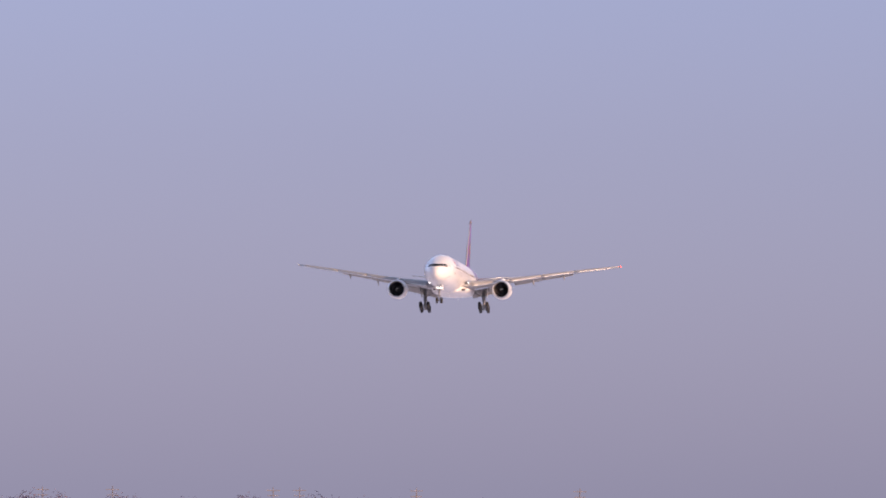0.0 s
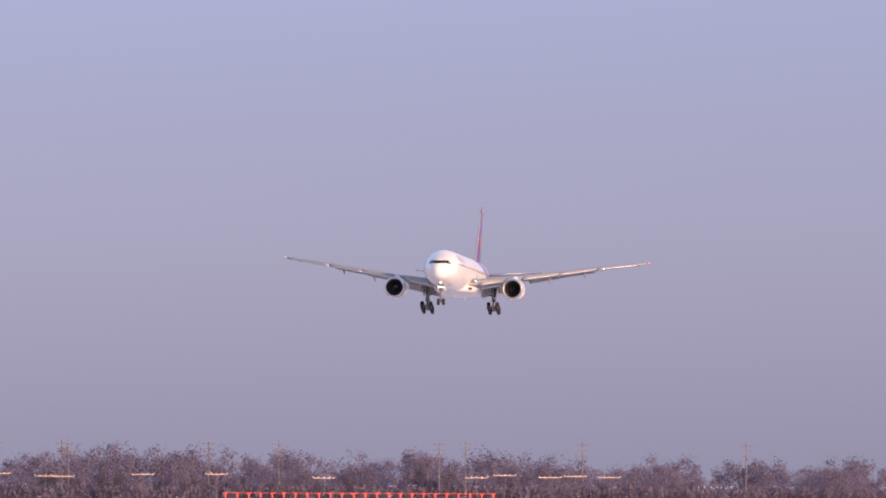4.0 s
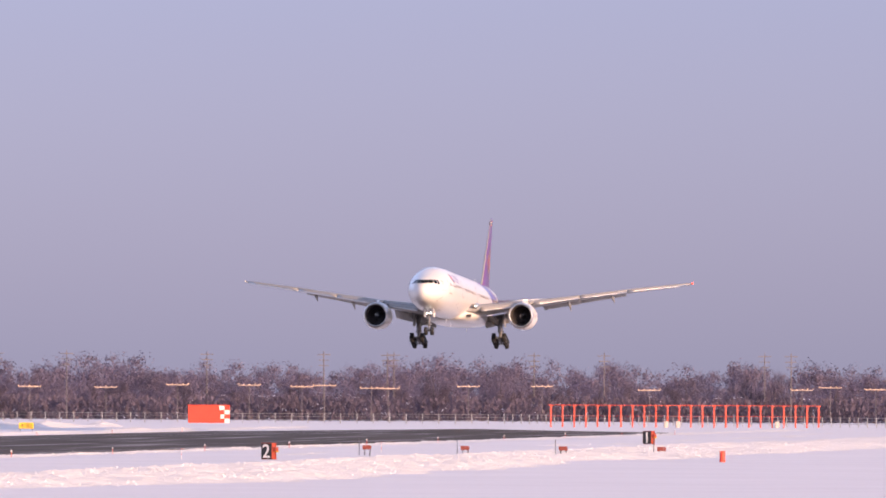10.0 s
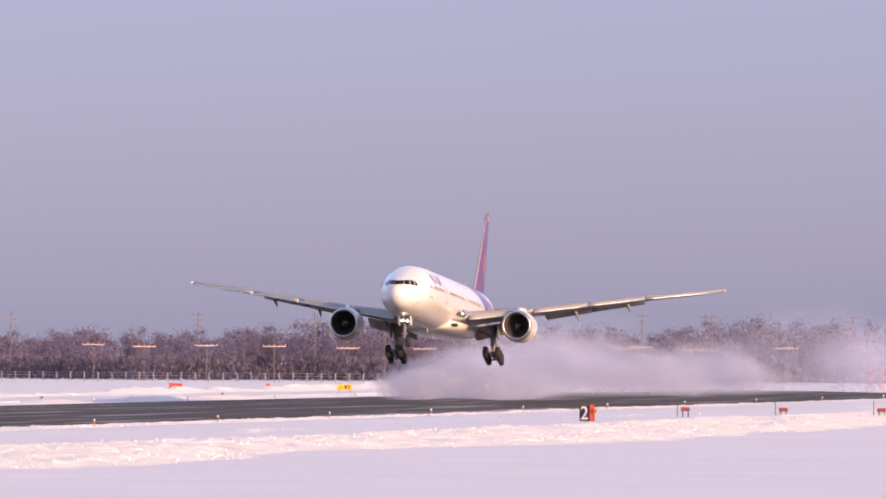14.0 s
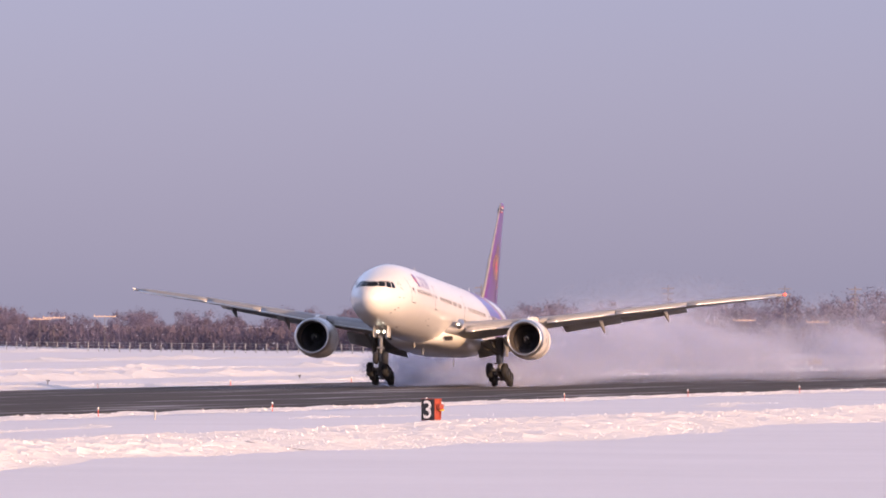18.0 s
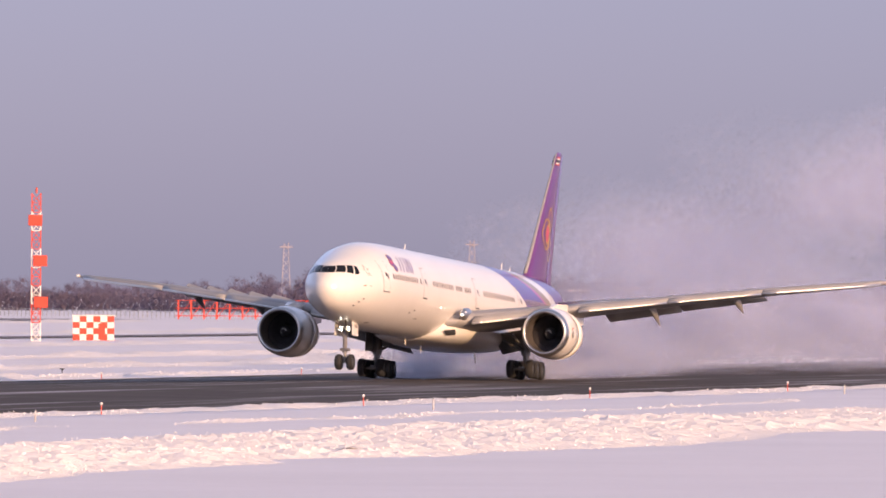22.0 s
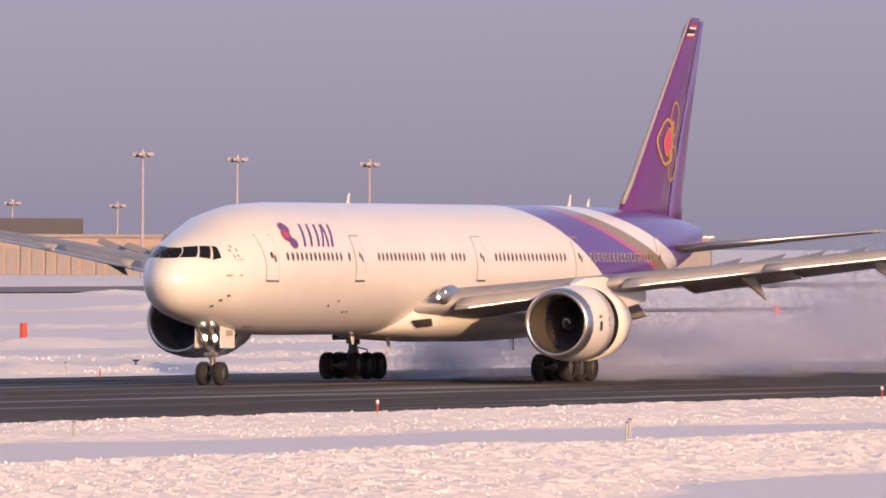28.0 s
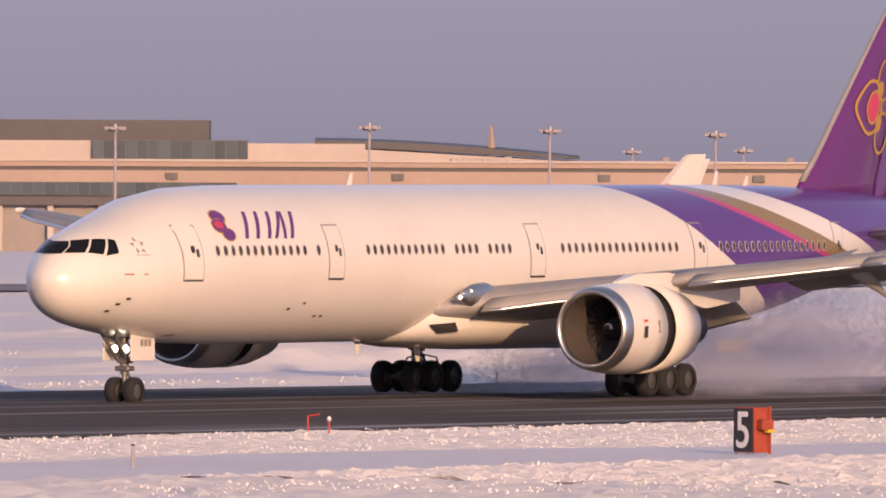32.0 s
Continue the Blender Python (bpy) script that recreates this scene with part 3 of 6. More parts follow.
def build_tail(plane):
    # fin: rows of (height, leading edge, chord, thickness)
    def fin_rings(f0, f1, rows):
        rings = []
        for z, le, c, t in rows:
            ring = [(S0 - le - x, h / 0.9, z) for x, h in cut_airfoil(c, t, 8, f0, f1)]
            rings.append(ring)
        return rings
    rows = [(7.7, 56.7, 9.7, 0.09), (8.6, 57.8, 8.4, 0.09), (9.6, 58.9, 7.5, 0.09), (13.0, 62.2, 5.25, 0.09), (17.9, 67.0, 2.15, 0.09), (18.06, 67.35, 1.7, 0.07)]
    fin = mesh_object("fin", *loft(fin_rings(0.0, 0.72, rows)), FIN_PURPLE, plane, True)
    mesh_object("rudder", *loft(fin_rings(0.725, 1.0, rows[:-1])), FIN_PURPLE, fin, True)
    edge = [(z, le - 0.03, c * 0.06 + 0.1, 0.5) for z, le, c, t in rows[1:]]
    mesh_object("fin_leading_edge", *loft(fin_rings(0.0, 1.0, edge)), WING_GREY, fin, True)
    # emblem on both sides: three looped petals, a leaf outline and a pink drop
    for side in (1, -1):
        def ring_shape(name, cs, cz, a, b, width, mat, lean=0.0, point=0.0):
            bm = bmesh.new()
            n = 28
            out, inn = [], []
            for i in range(n):
                q = 2 * math.pi * i / n
                k = 1 + point * max(0.0, math.cos(q - math.pi)) ** 6
                for lst, aa, bb in ((out, a, b), (inn, a - width, b - width)):
                    dx, dz = aa * k * math.cos(q), bb * math.sin(q)
                    s, z = cs + dx + lean * dz, cz + dz
                    rr = interp(z, [(r[0], r[1], r[2]) for r in rows])
                    f = max(0.05, min(0.95, (s - rr[0]) / rr[1]))
                    t = 5 * 0.09 * (0.2969 * math.sqrt(f) - 0.126 * f - 0.3516 * f * f + 0.2843 * f ** 3 - 0.1036 * f ** 4) * rr[1] / 0.9
                    lst.append(bm.verts.new((S0 - s, side * (abs(t) + 0.03), z)))
            if width < min(a, b) - 0.02:
                for i in range(n):
                    j = (i + 1) % n
                    bm.faces.new((out[i], out[j], inn[j], inn[i]))
            else:
                bm.faces.new(out)
            bmesh.ops.recalc_face_normals(bm, faces=bm.faces)
            part(name, bm, mat, fin, "painted emblem shape on the fin")
        ring_shape("emblem_loop", 64.52, 12.90, 0.62, 0.92, 0.13, GOLD, 0.25)
        ring_shape("emblem_loop", 64.20, 10.66, 0.64, 0.92, 0.13, GOLD, 0.25)
        ring_shape("emblem_leaf", 63.30, 11.75, 0.98, 1.20, 0.15, GOLD, 0.20, 0.42)
        ring_shape("emblem_rim", 63.50, 11.75, 0.56, 0.74, 0.11, GOLD, 0.25, 0.1)
        ring_shape("emblem_drop", 63.50, 11.75, 0.44, 0.62, 0.44, PINK, 0.25, 0.1)
        ring_shape("emblem_petal", 64.15, 12.48, 0.26, 0.38, 0.26, GOLD, 0.25)
        ring_shape("emblem_petal", 63.92, 11.06, 0.26, 0.38, 0.26, GOLD, 0.25)
        # flag near the top: plain stripes
        for z0, z1, mat in ((17.58, 17.68, RED), (17.48, 17.58, SIGN_WHITE), (17.26, 17.48, SIGN_BLACK), (17.16, 17.26, SIGN_WHITE), (17.06, 17.16, RED)):
            bm = bmesh.new()
            vs = [bm.verts.new((S0 - s, side * 0.155, z)) for s, z in ((66.9 + (z0 - 17.6), z0), (67.8 + (z0 - 17.6) * 0.8, z0), (67.8 + (z1 - 17.6) * 0.8, z1), (66.9 + (z1 - 17.6), z1))]
            bm.faces.new(vs if side < 0 else vs[::-1])
            part("flag_stripe", bm, mat, fin)
        # tailplane
        rings = []
        for y, le, c, z in ((0.3, 59.6, 7.0, 6.35), (2.0, 60.0, 6.2, 6.42), (6.0, 62.6, 4.3, 6.85), (10.4, 65.4, 2.2, 7.3), (10.75, 65.9, 1.5, 7.34)):
            rings.append([(S0 - le - x, side * y, z + h) for x, h in airfoil(c, 0.09, 8)])
        stab = mesh_object("tailplane", *loft(rings), WING_GREY, plane, True)
        rings = []
        for y, le, c, z in ((2.0, 59.95, 0.5, 6.42), (6.0, 62.55, 0.4, 6.85), (10.4, 65.35, 0.28, 7.3)):
            rings.append([(S0 - le - x, side * y, z + h * 1.2) for x, h in airfoil(c, 0.45, 6)])
        mesh_object("tailplane_leading_edge", *loft(rings), SILVER, stab, True)


def build_engine(plane, side):
    ey, ez, s0 = side * 9.68, 2.86, 24.45
    x = lambda s: S0 - s
    engine = mesh_object("engine_cowl", *lathe([(x(s0 + 0.55), 1.692), (x(s0 + 1.4), 1.786), (x(s0 + 2.2), 1.814), (x(s0 + 2.98), 1.805), (x(s0 + 3.0), 1.730), (x(s0 + 2.4), 1.692)], ey, ez, 48), WHITE_PAINT, plane, True)
    tagged(engine, "white turbofan nacelle with a bare metal inlet lip")
    mesh_object("inlet_lip", *lathe([(x(s0 + 0.55), 1.692), (x(s0 + 0.2), 1.636), (x(s0 + 0.03), 1.542), (x(s0), 1.476), (x(s0 + 0.04), 1.410), (x(s0 + 0.25), 1.354)], ey, ez, 48), SILVER, engine, True)
    mesh_object("inlet_duct", *lathe([(x(s0 + 0.25), 1.354), (x(s0 + 0.8), 1.316), (x(s0 + 1.7), 1.325), (x(s0 + 2.0), 1.325)], ey, ez, 48), DUCT, engine, True)
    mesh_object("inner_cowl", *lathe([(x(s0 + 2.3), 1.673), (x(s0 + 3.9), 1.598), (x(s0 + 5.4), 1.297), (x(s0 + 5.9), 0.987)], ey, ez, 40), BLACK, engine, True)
    sleeve = mesh_object("reverser_sleeve", *lathe([(x(s0 + 3.02), 1.711), (x(s0 + 3.02), 1.805), (x(s0 + 4.2), 1.720), (x(s0 + 5.45), 1.448), (x(s0 + 5.45), 1.391), (x(s0 + 4.2), 1.645)], 0, 0, 48), WHITE_PAINT, plane, True)
    sleeve.location = (0, ey, ez)
    mesh_object("exhaust_nozzle", *lathe([(x(s0 + 5.7), 0.987), (x(s0 + 7.0), 0.808), (x(s0 + 8.0), 0.677), (x(s0 + 7.9), 0.620)], ey, ez, 32), DARK_METAL, engine, True)
    mesh_object("exhaust_cone", *lathe([(x(s0 + 7.4), 0.423), (x(s0 + 8.6), 0.047), (x(s0 + 8.65), 0.005)], ey, ez, 24), DARK_METAL, engine, True)
    spinner = mesh_object("spinner", *lathe([(x(s0 + 1.15), 0.009), (x(s0 + 1.25), 0.113), (x(s0 + 1.6), 0.310), (x(s0 + 1.95), 0.432), (x(s0 + 2.1), 0.442)], ey, ez, 24), DARK_METAL, engine, True)
    bm = bmesh.new()
    for i in range(5):
        a0, a1 = math.pi * 1.3 * i / 5, math.pi * 1.3 * (i + 1) / 5
        q = []
        for a in (a0, a1):
            r = 0.15 + 0.05 * a / 4
            for dr in (0.0, 0.07):
                q.append(bm.verts.new((x(s0 + 1.26 + (r + dr - 0.12) * 1.45) + 0.02, ey + (r + dr) * math.cos(a), ez + (r + dr) * math.sin(a))))
        bm.faces.new((q[0], q[1], q[3], q[2]))
    part("spinner_mark", bm, SIGN_WHITE, engine)
    for i in range(26):
        a = 2 * math.pi * i / 26
        bm = bmesh.new()
        row = []
        for r, tw in ((0.43, 0.35), (0.90, 0.85), (1.32, 1.15)):
            row.append([bm.verts.new((x(s0 + 1.95 + e * 0.18 * math.cos(tw)), ey + r * math.cos(a + e * 0.19 * math.sin(tw) / r), ez + r * math.sin(a + e * 0.19 * math.sin(tw) / r))) for e in (-1, 1)])
        for p, q in zip(row, row[1:]):
            bm.faces.new((p[0], p[1], q[1], q[0]))
        part("fan_blade", bm, FAN, engine)
    # Added black disc stands for the dark depth between the fan blades.
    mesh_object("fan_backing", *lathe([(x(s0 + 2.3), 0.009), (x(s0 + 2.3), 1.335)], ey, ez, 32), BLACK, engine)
    # pylon
    rings = []
    for s, z0, z1, w in ((26.4, 4.55, 4.72, 0.10), (27.6, 4.3, 5.0, 0.24), (30.0, 4.1, 5.05, 0.30), (33.0, 3.6, 4.7, 0.28), (36.0, 3.9, 4.4, 0.10)):
        rings.append([(x(s), ey + w * cy, z0 if cz < 0 else z1) for cy, cz in ((-1, -1), (1, -1), (1, 1), (-1, 1))])
    mesh_object("pylon", *loft(rings), WHITE_PAINT, engine, False)
    # small maker's plate and service marks: plain bars
    for s, dz, w, h, mat in ((25.75, -0.1, 0.26, 0.46, DARK_METAL), (25.75, 0.34, 0.26, 0.10, RED), (26.75, 0.1, 0.16, 0.5, LINE_GREY)):
        bm = bmesh.new()
        vs = []
        for ss in (s - w / 2, s + w / 2):
            for zz in (dz - h / 2, dz + h / 2):
                vs.append(bm.verts.new((x(ss), ey + side * (math.sqrt(1.815 ** 2 - zz * zz) + 0.012), ez + zz)))
        bm.faces.new((vs[0], vs[2], vs[3], vs[1]))
        part("cowl_plate", bm, mat, engine)
    return sleeve


def add_wheel(parent, px, py, pz, radius, width):
    ty = [(-width / 2, radius * 0.55), (-width / 2, radius * 0.86), (-width * 0.36, radius * 0.97), (0, radius), (width * 0.36, radius * 0.97), (width / 2, radius * 0.86), (width / 2, radius * 0.55)]
    verts, faces = lathe(ty, 0, 0, 24)
    wheel = mesh_object("wheel", [(b, a, c) for a, b, c in verts], faces, TYRE, parent, True)
    wheel.location = (px, py, pz)
    rim = [(-width * 0.44, 0.02), (-width * 0.44, radius * 0.2), (-width * 0.30, radius * 0.34), (-width * 0.42, radius * 0.55), (width * 0.42, radius * 0.55), (width * 0.30, radius * 0.34), (width * 0.44, radius * 0.2), (width * 0.44, 0.02)]
    verts, faces = lathe(rim, 0, 0, 16)
    mesh_object("rim", [(b, a, c) for a, b, c in verts], faces, RIM, wheel, True)
    return wheel


def build_gear(plane):
    before = set(plane.children)
    # nose gear
    gx = S0 - 5.92
    nose = plane
    for y in (-0.42, 0.42):
        add_wheel(nose, gx, y, 0.55, 0.55, 0.42)
    part("axle", tube((gx, -0.5, 0.55), (gx, 0.5, 0.55), 0.08), STRUT, nose)
    part("strut", add_tube(tube((gx, 0, 0.5), (gx, 0, 1.3), 0.10, sides=10), (gx, 0, 1.2), (gx + 0.05, 0, 2.9), 0.17, sides=12), STRUT, nose, smooth=False)
    part("drag_brace", add_tube(tube((gx + 0.1, 0.2, 1.7), (gx + 1.2, 0.3, 2.8), 0.06), (gx + 0.1, -0.2, 1.7), (gx + 1.2, -0.3, 2.8), 0.06), STRUT, nose)
    part("torque_link", add_tube(tube((gx - 0.05, 0, 0.75), (gx - 0.4, 0, 1.05), 0.05), (gx - 0.4, 0, 1.05), (gx - 0.08, 0, 1.35), 0.05), STRUT, nose)
    part("steering_collar", box(gx - 0.25, gx + 0.25, -0.32, 0.32, 1.32, 1.52, 0.05), STRUT, nose)
    for y in (-0.62, 0.62):
        part("gear_door", box(gx - 1.15, gx + 0.55, y - 0.02, y + 0.02, 1.72, 2.80, 0.015), WHITE_PAINT, nose, "white nose gear door")
        for k in range(3):
            part("door_mark", box(gx - 0.85 + k * 0.27, gx - 0.66 + k * 0.27, y * 1.04 - 0.012, y * 1.04 + 0.012, 2.28, 2.55), LINE_GREY, nose)
    for y, z in ((-0.25, 2.18), (0.25, 2.18)):
        lamp = mesh_object("taxi_light", *lathe([(gx + 0.30, 0.005), (gx + 0.31, 0.13), (gx + 0.28, 0.14)], y, z, 16), LAMP_ON, nose)
        mesh_object("lamp_case", *lathe([(gx + 0.27, 0.145), (gx + 0.38, 0.19), (gx + 0.40, 0.215), (gx + 0.22, 0.22), (gx + 0.05, 0.10)], y, z, 16), STRUT, lamp, True)
    part("light_bracket", box(gx - 0.1, gx + 0.12, -0.4, 0.4, 2.02, 2.12, 0.03), STRUT, nose)
    part("uplock", box(gx - 0.3, gx + 0.2, -0.22, 0.22, 1.62, 1.86, 0.04), STRUT, nose)
    nose_parts = [o for o in plane.children if o not in before]
    # main gear, six wheels a side
    for side in (1, -1):
        cx, cy = S0 - 36.3, side * 5.49
        gear = plane
        for k in (-1, 0, 1):
            for w in (-0.70, 0.70):
                add_wheel(gear, cx + 1.46 * k, cy + w, 0.66, 0.66, 0.50)
            part("axle", tube((cx + 1.46 * k, cy - 0.8, 0.66), (cx + 1.46 * k, cy + 0.8, 0.66), 0.10), STRUT, gear)
        part("bogie_beam", tube((cx - 1.5, cy, 0.68), (cx + 1.5, cy, 0.68), 0.17, sides=10), STRUT, gear)
        part("strut", add_tube(tube((cx, cy, 0.7), (cx, cy, 1.9), 0.22, sides=12), (cx, cy, 1.7), (cx - 0.1, cy - side * 0.1, 4.05), 0.34, sides=14), STRUT, gear)
        for k in (-1, 1):
            part("brake_hose", add_tube(tube((cx + k * 1.35, cy + 0.25, 0.85), (cx + k * 1.15, cy + 0.25, 1.42), 0.035, sides=6), (cx + k * 1.15, cy + 0.25, 1.42), (cx + k * 0.2, cy + 0.15, 1.55), 0.035, sides=6), DARK_METAL, gear)
            part("brake_rod", tube((cx + k * 1.4, cy - 0.25, 1.18), (cx + k * 0.15, cy - 0.2, 1.25), 0.04, sides=6), DARK_METAL, gear)
        part("side_brace", tube((cx, cy, 1.9), (cx - 0.2, cy - side * 2.2, 3.0), 0.11), STRUT, gear)
        part("drag_brace", tube((cx, cy, 1.9), (cx + 2.0, cy - side * 0.6, 3.2), 0.10), STRUT, gear)
        part("torque_link", add_tube(tube((cx - 0.15, cy, 0.9), (cx - 0.6, cy, 1.35), 0.06), (cx - 0.6, cy, 1.35), (cx - 0.15, cy, 1.85), 0.06), STRUT, gear)
        part("gear_door", box(cx - 1.0, cx + 1.2, cy + side * 0.55, cy + side * 0.60, 1.9, 3.5, 0.02), WING_UNDER, gear)

    main_parts = [o for o in plane.children if o not in before and o not in nose_parts]
    return nose_parts, main_parts


def build_details(plane):
    for s, h in ((21.9, 0.65), (50.5, 0.75), (53.0, 0.55)):
        rings = [[(S0 - s - x * (1 - 0.6 * k) - 0.35 * k, y * (1 - 0.6 * k), 8.3 + h * k) for x, y in ((0, 0), (0.25, 0.035), (0.5, 0), (0.25, -0.035))] for k in (0, 1)]
        mesh_object("blade_antenna", *loft(rings), WHITE_PAINT, plane)
    for s in (17.0, 29.2, 31.0):
        part("low_antenna", box(S0 - s - 0.5, S0 - s, -0.08, 0.08, 8.33, 8.45, 0.03), LINE_GREY, plane)
    for s, h in ((22.5, 0.5), (27.0, 0.55), (43.0, 0.6)):
        rings = [[(S0 - s - x * (1 - 0.6 * k) - 0.3 * k, y * (1 - 0.6 * k), (2.30 if s < 23 else 1.98) + 0.1 - (h + 0.1) * k) for x, y in ((0, 0), (0.3, 0.035), (0.6, 0), (0.3, -0.035))] for k in (0, 1)]
        mesh_object("belly_antenna", *loft(rings), WHITE_PAINT, plane)
    for side in (1, -1):
        # emblem beside the title as overlapping petals; the title and small notes as plain bars in their colours
        for s, z, a, b, mat in ((8.80, 7.26, 0.48, 0.27, GOLD), (8.62, 6.92, 0.46, 0.30, GOLD), (9.02, 6.58, 0.44, 0.27, GOLD), (8.80, 7.27, 0.42, 0.22, PURPLE), (8.62, 6.92, 0.40, 0.25, PURPLE), (9.02, 6.58, 0.38, 0.22, PURPLE), (8.60, 6.96, 0.27, 0.15, PINK)):
            skin_patch("title_emblem", oval(s, z, a, b, 14), mat, plane, side, 0.014 + 0.006 * (mat is PURPLE) + 0.012 * (mat is PINK))
        for s0, wide, lean in ((10.02, 0.24, 0.62), (10.78, 0.24, 0.66), (11.58, 0.24, 0.70), (12.08, 0.22, 0.98), (12.74, 0.22, 0.44), (13.20, 0.24, 0.72)):
            skin_grid("title_bar", s0, s0 + wide, 6.42, 7.46, PURPLE, plane, side, 0.014, 4, lean)
        for k in range(5):
            q = 2 * math.pi * k / 5 + 0.3
            cs, cz = 3.72 + 0.24 * math.cos(q), 6.17 + 0.24 * math.sin(q)
            skin_patch("star_mark", [(cs + 0.11 * math.cos(q + d), cz + 0.11 * math.sin(q + d)) for d in (0.2, 1.9, 3.9)], LINE_GREY, plane, side, 0.012)
        skin_grid("name_bar", 2.70, 3.86, 5.05, 5.11, NAME_RED, plane, side, 0.012, 1)
        skin_grid("note_bar", 3.45, 4.15, 5.80, 5.83, LINE_GREY, plane, side, 0.012, 1)
        for k in range(6):
            skin_grid("registration_bar", 50.0 + 0.52 * k, 50.36 + 0.52 * k, 4.25, 4.65, PURPLE, plane, side, 0.014, 1)
        for s, z in ((2.25, 3.66), (2.55, 3.92), (2.95, 4.12), (13.4, 3.66), (14.35, 3.87), (15.6, 3.36), (16.1, 3.36)):
            skin_grid("probe", s, s + 0.22, z, z + 0.09, DARK_METAL, plane, side, 0.05, 1)
        skin_grid("static_plate", 6.9, 7.6, 2.66, 2.74, LINE_GREY, plane, side, 0.012, 1)
        bm = bmesh.new()
        vs = [bm.verts.new((S0 - s, side * y, z)) for s, y, z in ((24.3, 2.42, 2.95), (25.3, 3.02, 3.05), (25.6, 2.98, 2.68), (24.9, 2.45, 2.60))]
        bm.faces.new(vs)
        part("air_inlet", bm, DARK_METAL, plane)


airliner, fuselage = build_airliner()
spoilers, outer_wings = build_wings(airliner)
build_tail(airliner)
sleeves = [build_engine(airliner, side) for side in (1, -1)]
nose_gear_parts, main_gear_parts = build_gear(airliner)
build_details(airliner)

# ---- ground ----
def value_noise(seed):
    rng = np.random.RandomState(seed)
    table = rng.rand(256, 256)

    def at(x, y):
        xi, yi = np.floor(x).astype(int), np.floor(y).astype(int)
        fx, fy = x - xi, y - yi
        fx, fy = fx * fx * (3 - 2 * fx), fy * fy * (3 - 2 * fy)
        g = lambda a, b: table[a % 256, b % 256]
        return (g(xi, yi) * (1 - fx) + g(xi + 1, yi) * fx) * (1 - fy) + (g(xi, yi + 1) * (1 - fx) + g(xi + 1, yi + 1) * fx) * fy
    return at


N1, N2, N3 = value_noise(1), value_noise(2), value_noise(3)


def sheet(name, xs, ys, height, mat, smooth=True):
    """A sheet of ground over rows of x and y with its heights."""
    X, Y = np.meshgrid(np.asarray(xs, float), np.asarray(ys, float), indexing="ij")
    Z = height(X, Y)
    nx, ny = X.shape
    me = bpy.data.meshes.new(name)
    me.vertices.add(nx * ny)
    me.vertices.foreach_set("co", np.stack([X, Y, Z], -1).astype(np.float32).ravel())
    i = (np.arange(nx - 1)[:, None] * ny + np.arange(ny - 1)[None, :]).ravel()
    quads = np.stack([i, i + ny, i + ny + 1, i + 1], 1)
    me.loops.add(quads.size)
    me.loops.foreach_set("vertex_index", quads.ravel().astype(np.int32))
    me.polygons.add(len(quads))
    me.polygons.foreach_set("loop_start", np.arange(0, quads.size, 4, dtype=np.int32))
    me.polygons.foreach_set("use_smooth", np.full(len(quads), smooth))
    me.materials.append(mat)
    me.update(calc_edges=True)
    return new(name, me)


def ground_height(X, Y):
    z = 0.12 * (N1(X / 40, Y / 25) - 0.5) - 0.02
    near = np.clip((Y - 60) / 40, 0, 1) * np.clip((196 - Y) / 5, 0, 1)
    z = z * np.where(Y > 262, np.clip((Y - 262) / 20, 0, 1), near)
    under = (Y > EDGE_NEAR - 3) & (Y < EDGE_FAR + 3) & (X > -700) & (X < 1780)
    return np.where(under, -0.35, z)


xs = np.concatenate([[-5200, -3500, -2000, -1200], np.arange(-700, 150, 25), np.arange(150, 1900, 5), np.arange(1900, 3000, 25), [3200, 3600, 4200, 5200]])
ys = np.concatenate([[-5200, -2500, -1200, -600, -300], np.arange(-150, 60, 15), np.arange(60, 196, 4), [196.9, 197.2, 228, 260.8, 261.1], np.arange(266, 420, 6), np.arange(420, 900, 20), [1000, 1300, 1800, 2600, 3600, 5200]])
tagged(sheet("ground", xs, ys, ground_height, SNOW), "flat snow-covered airfield reaching the horizon", "snow", kind="structure")


def runway_height(X, Y):
    c = 1 - np.abs(Y - RUNWAY_Y) / 32
    return CROWN * np.clip(c, 0, 1) + 0.02


tagged(sheet("runway", np.arange(-700, 1781, 20), np.linspace(EDGE_NEAR - 4, EDGE_FAR + 4, 25), runway_height, ASPHALT), "dark asphalt runway with drifted snow streaks", "runway", kind="structure")


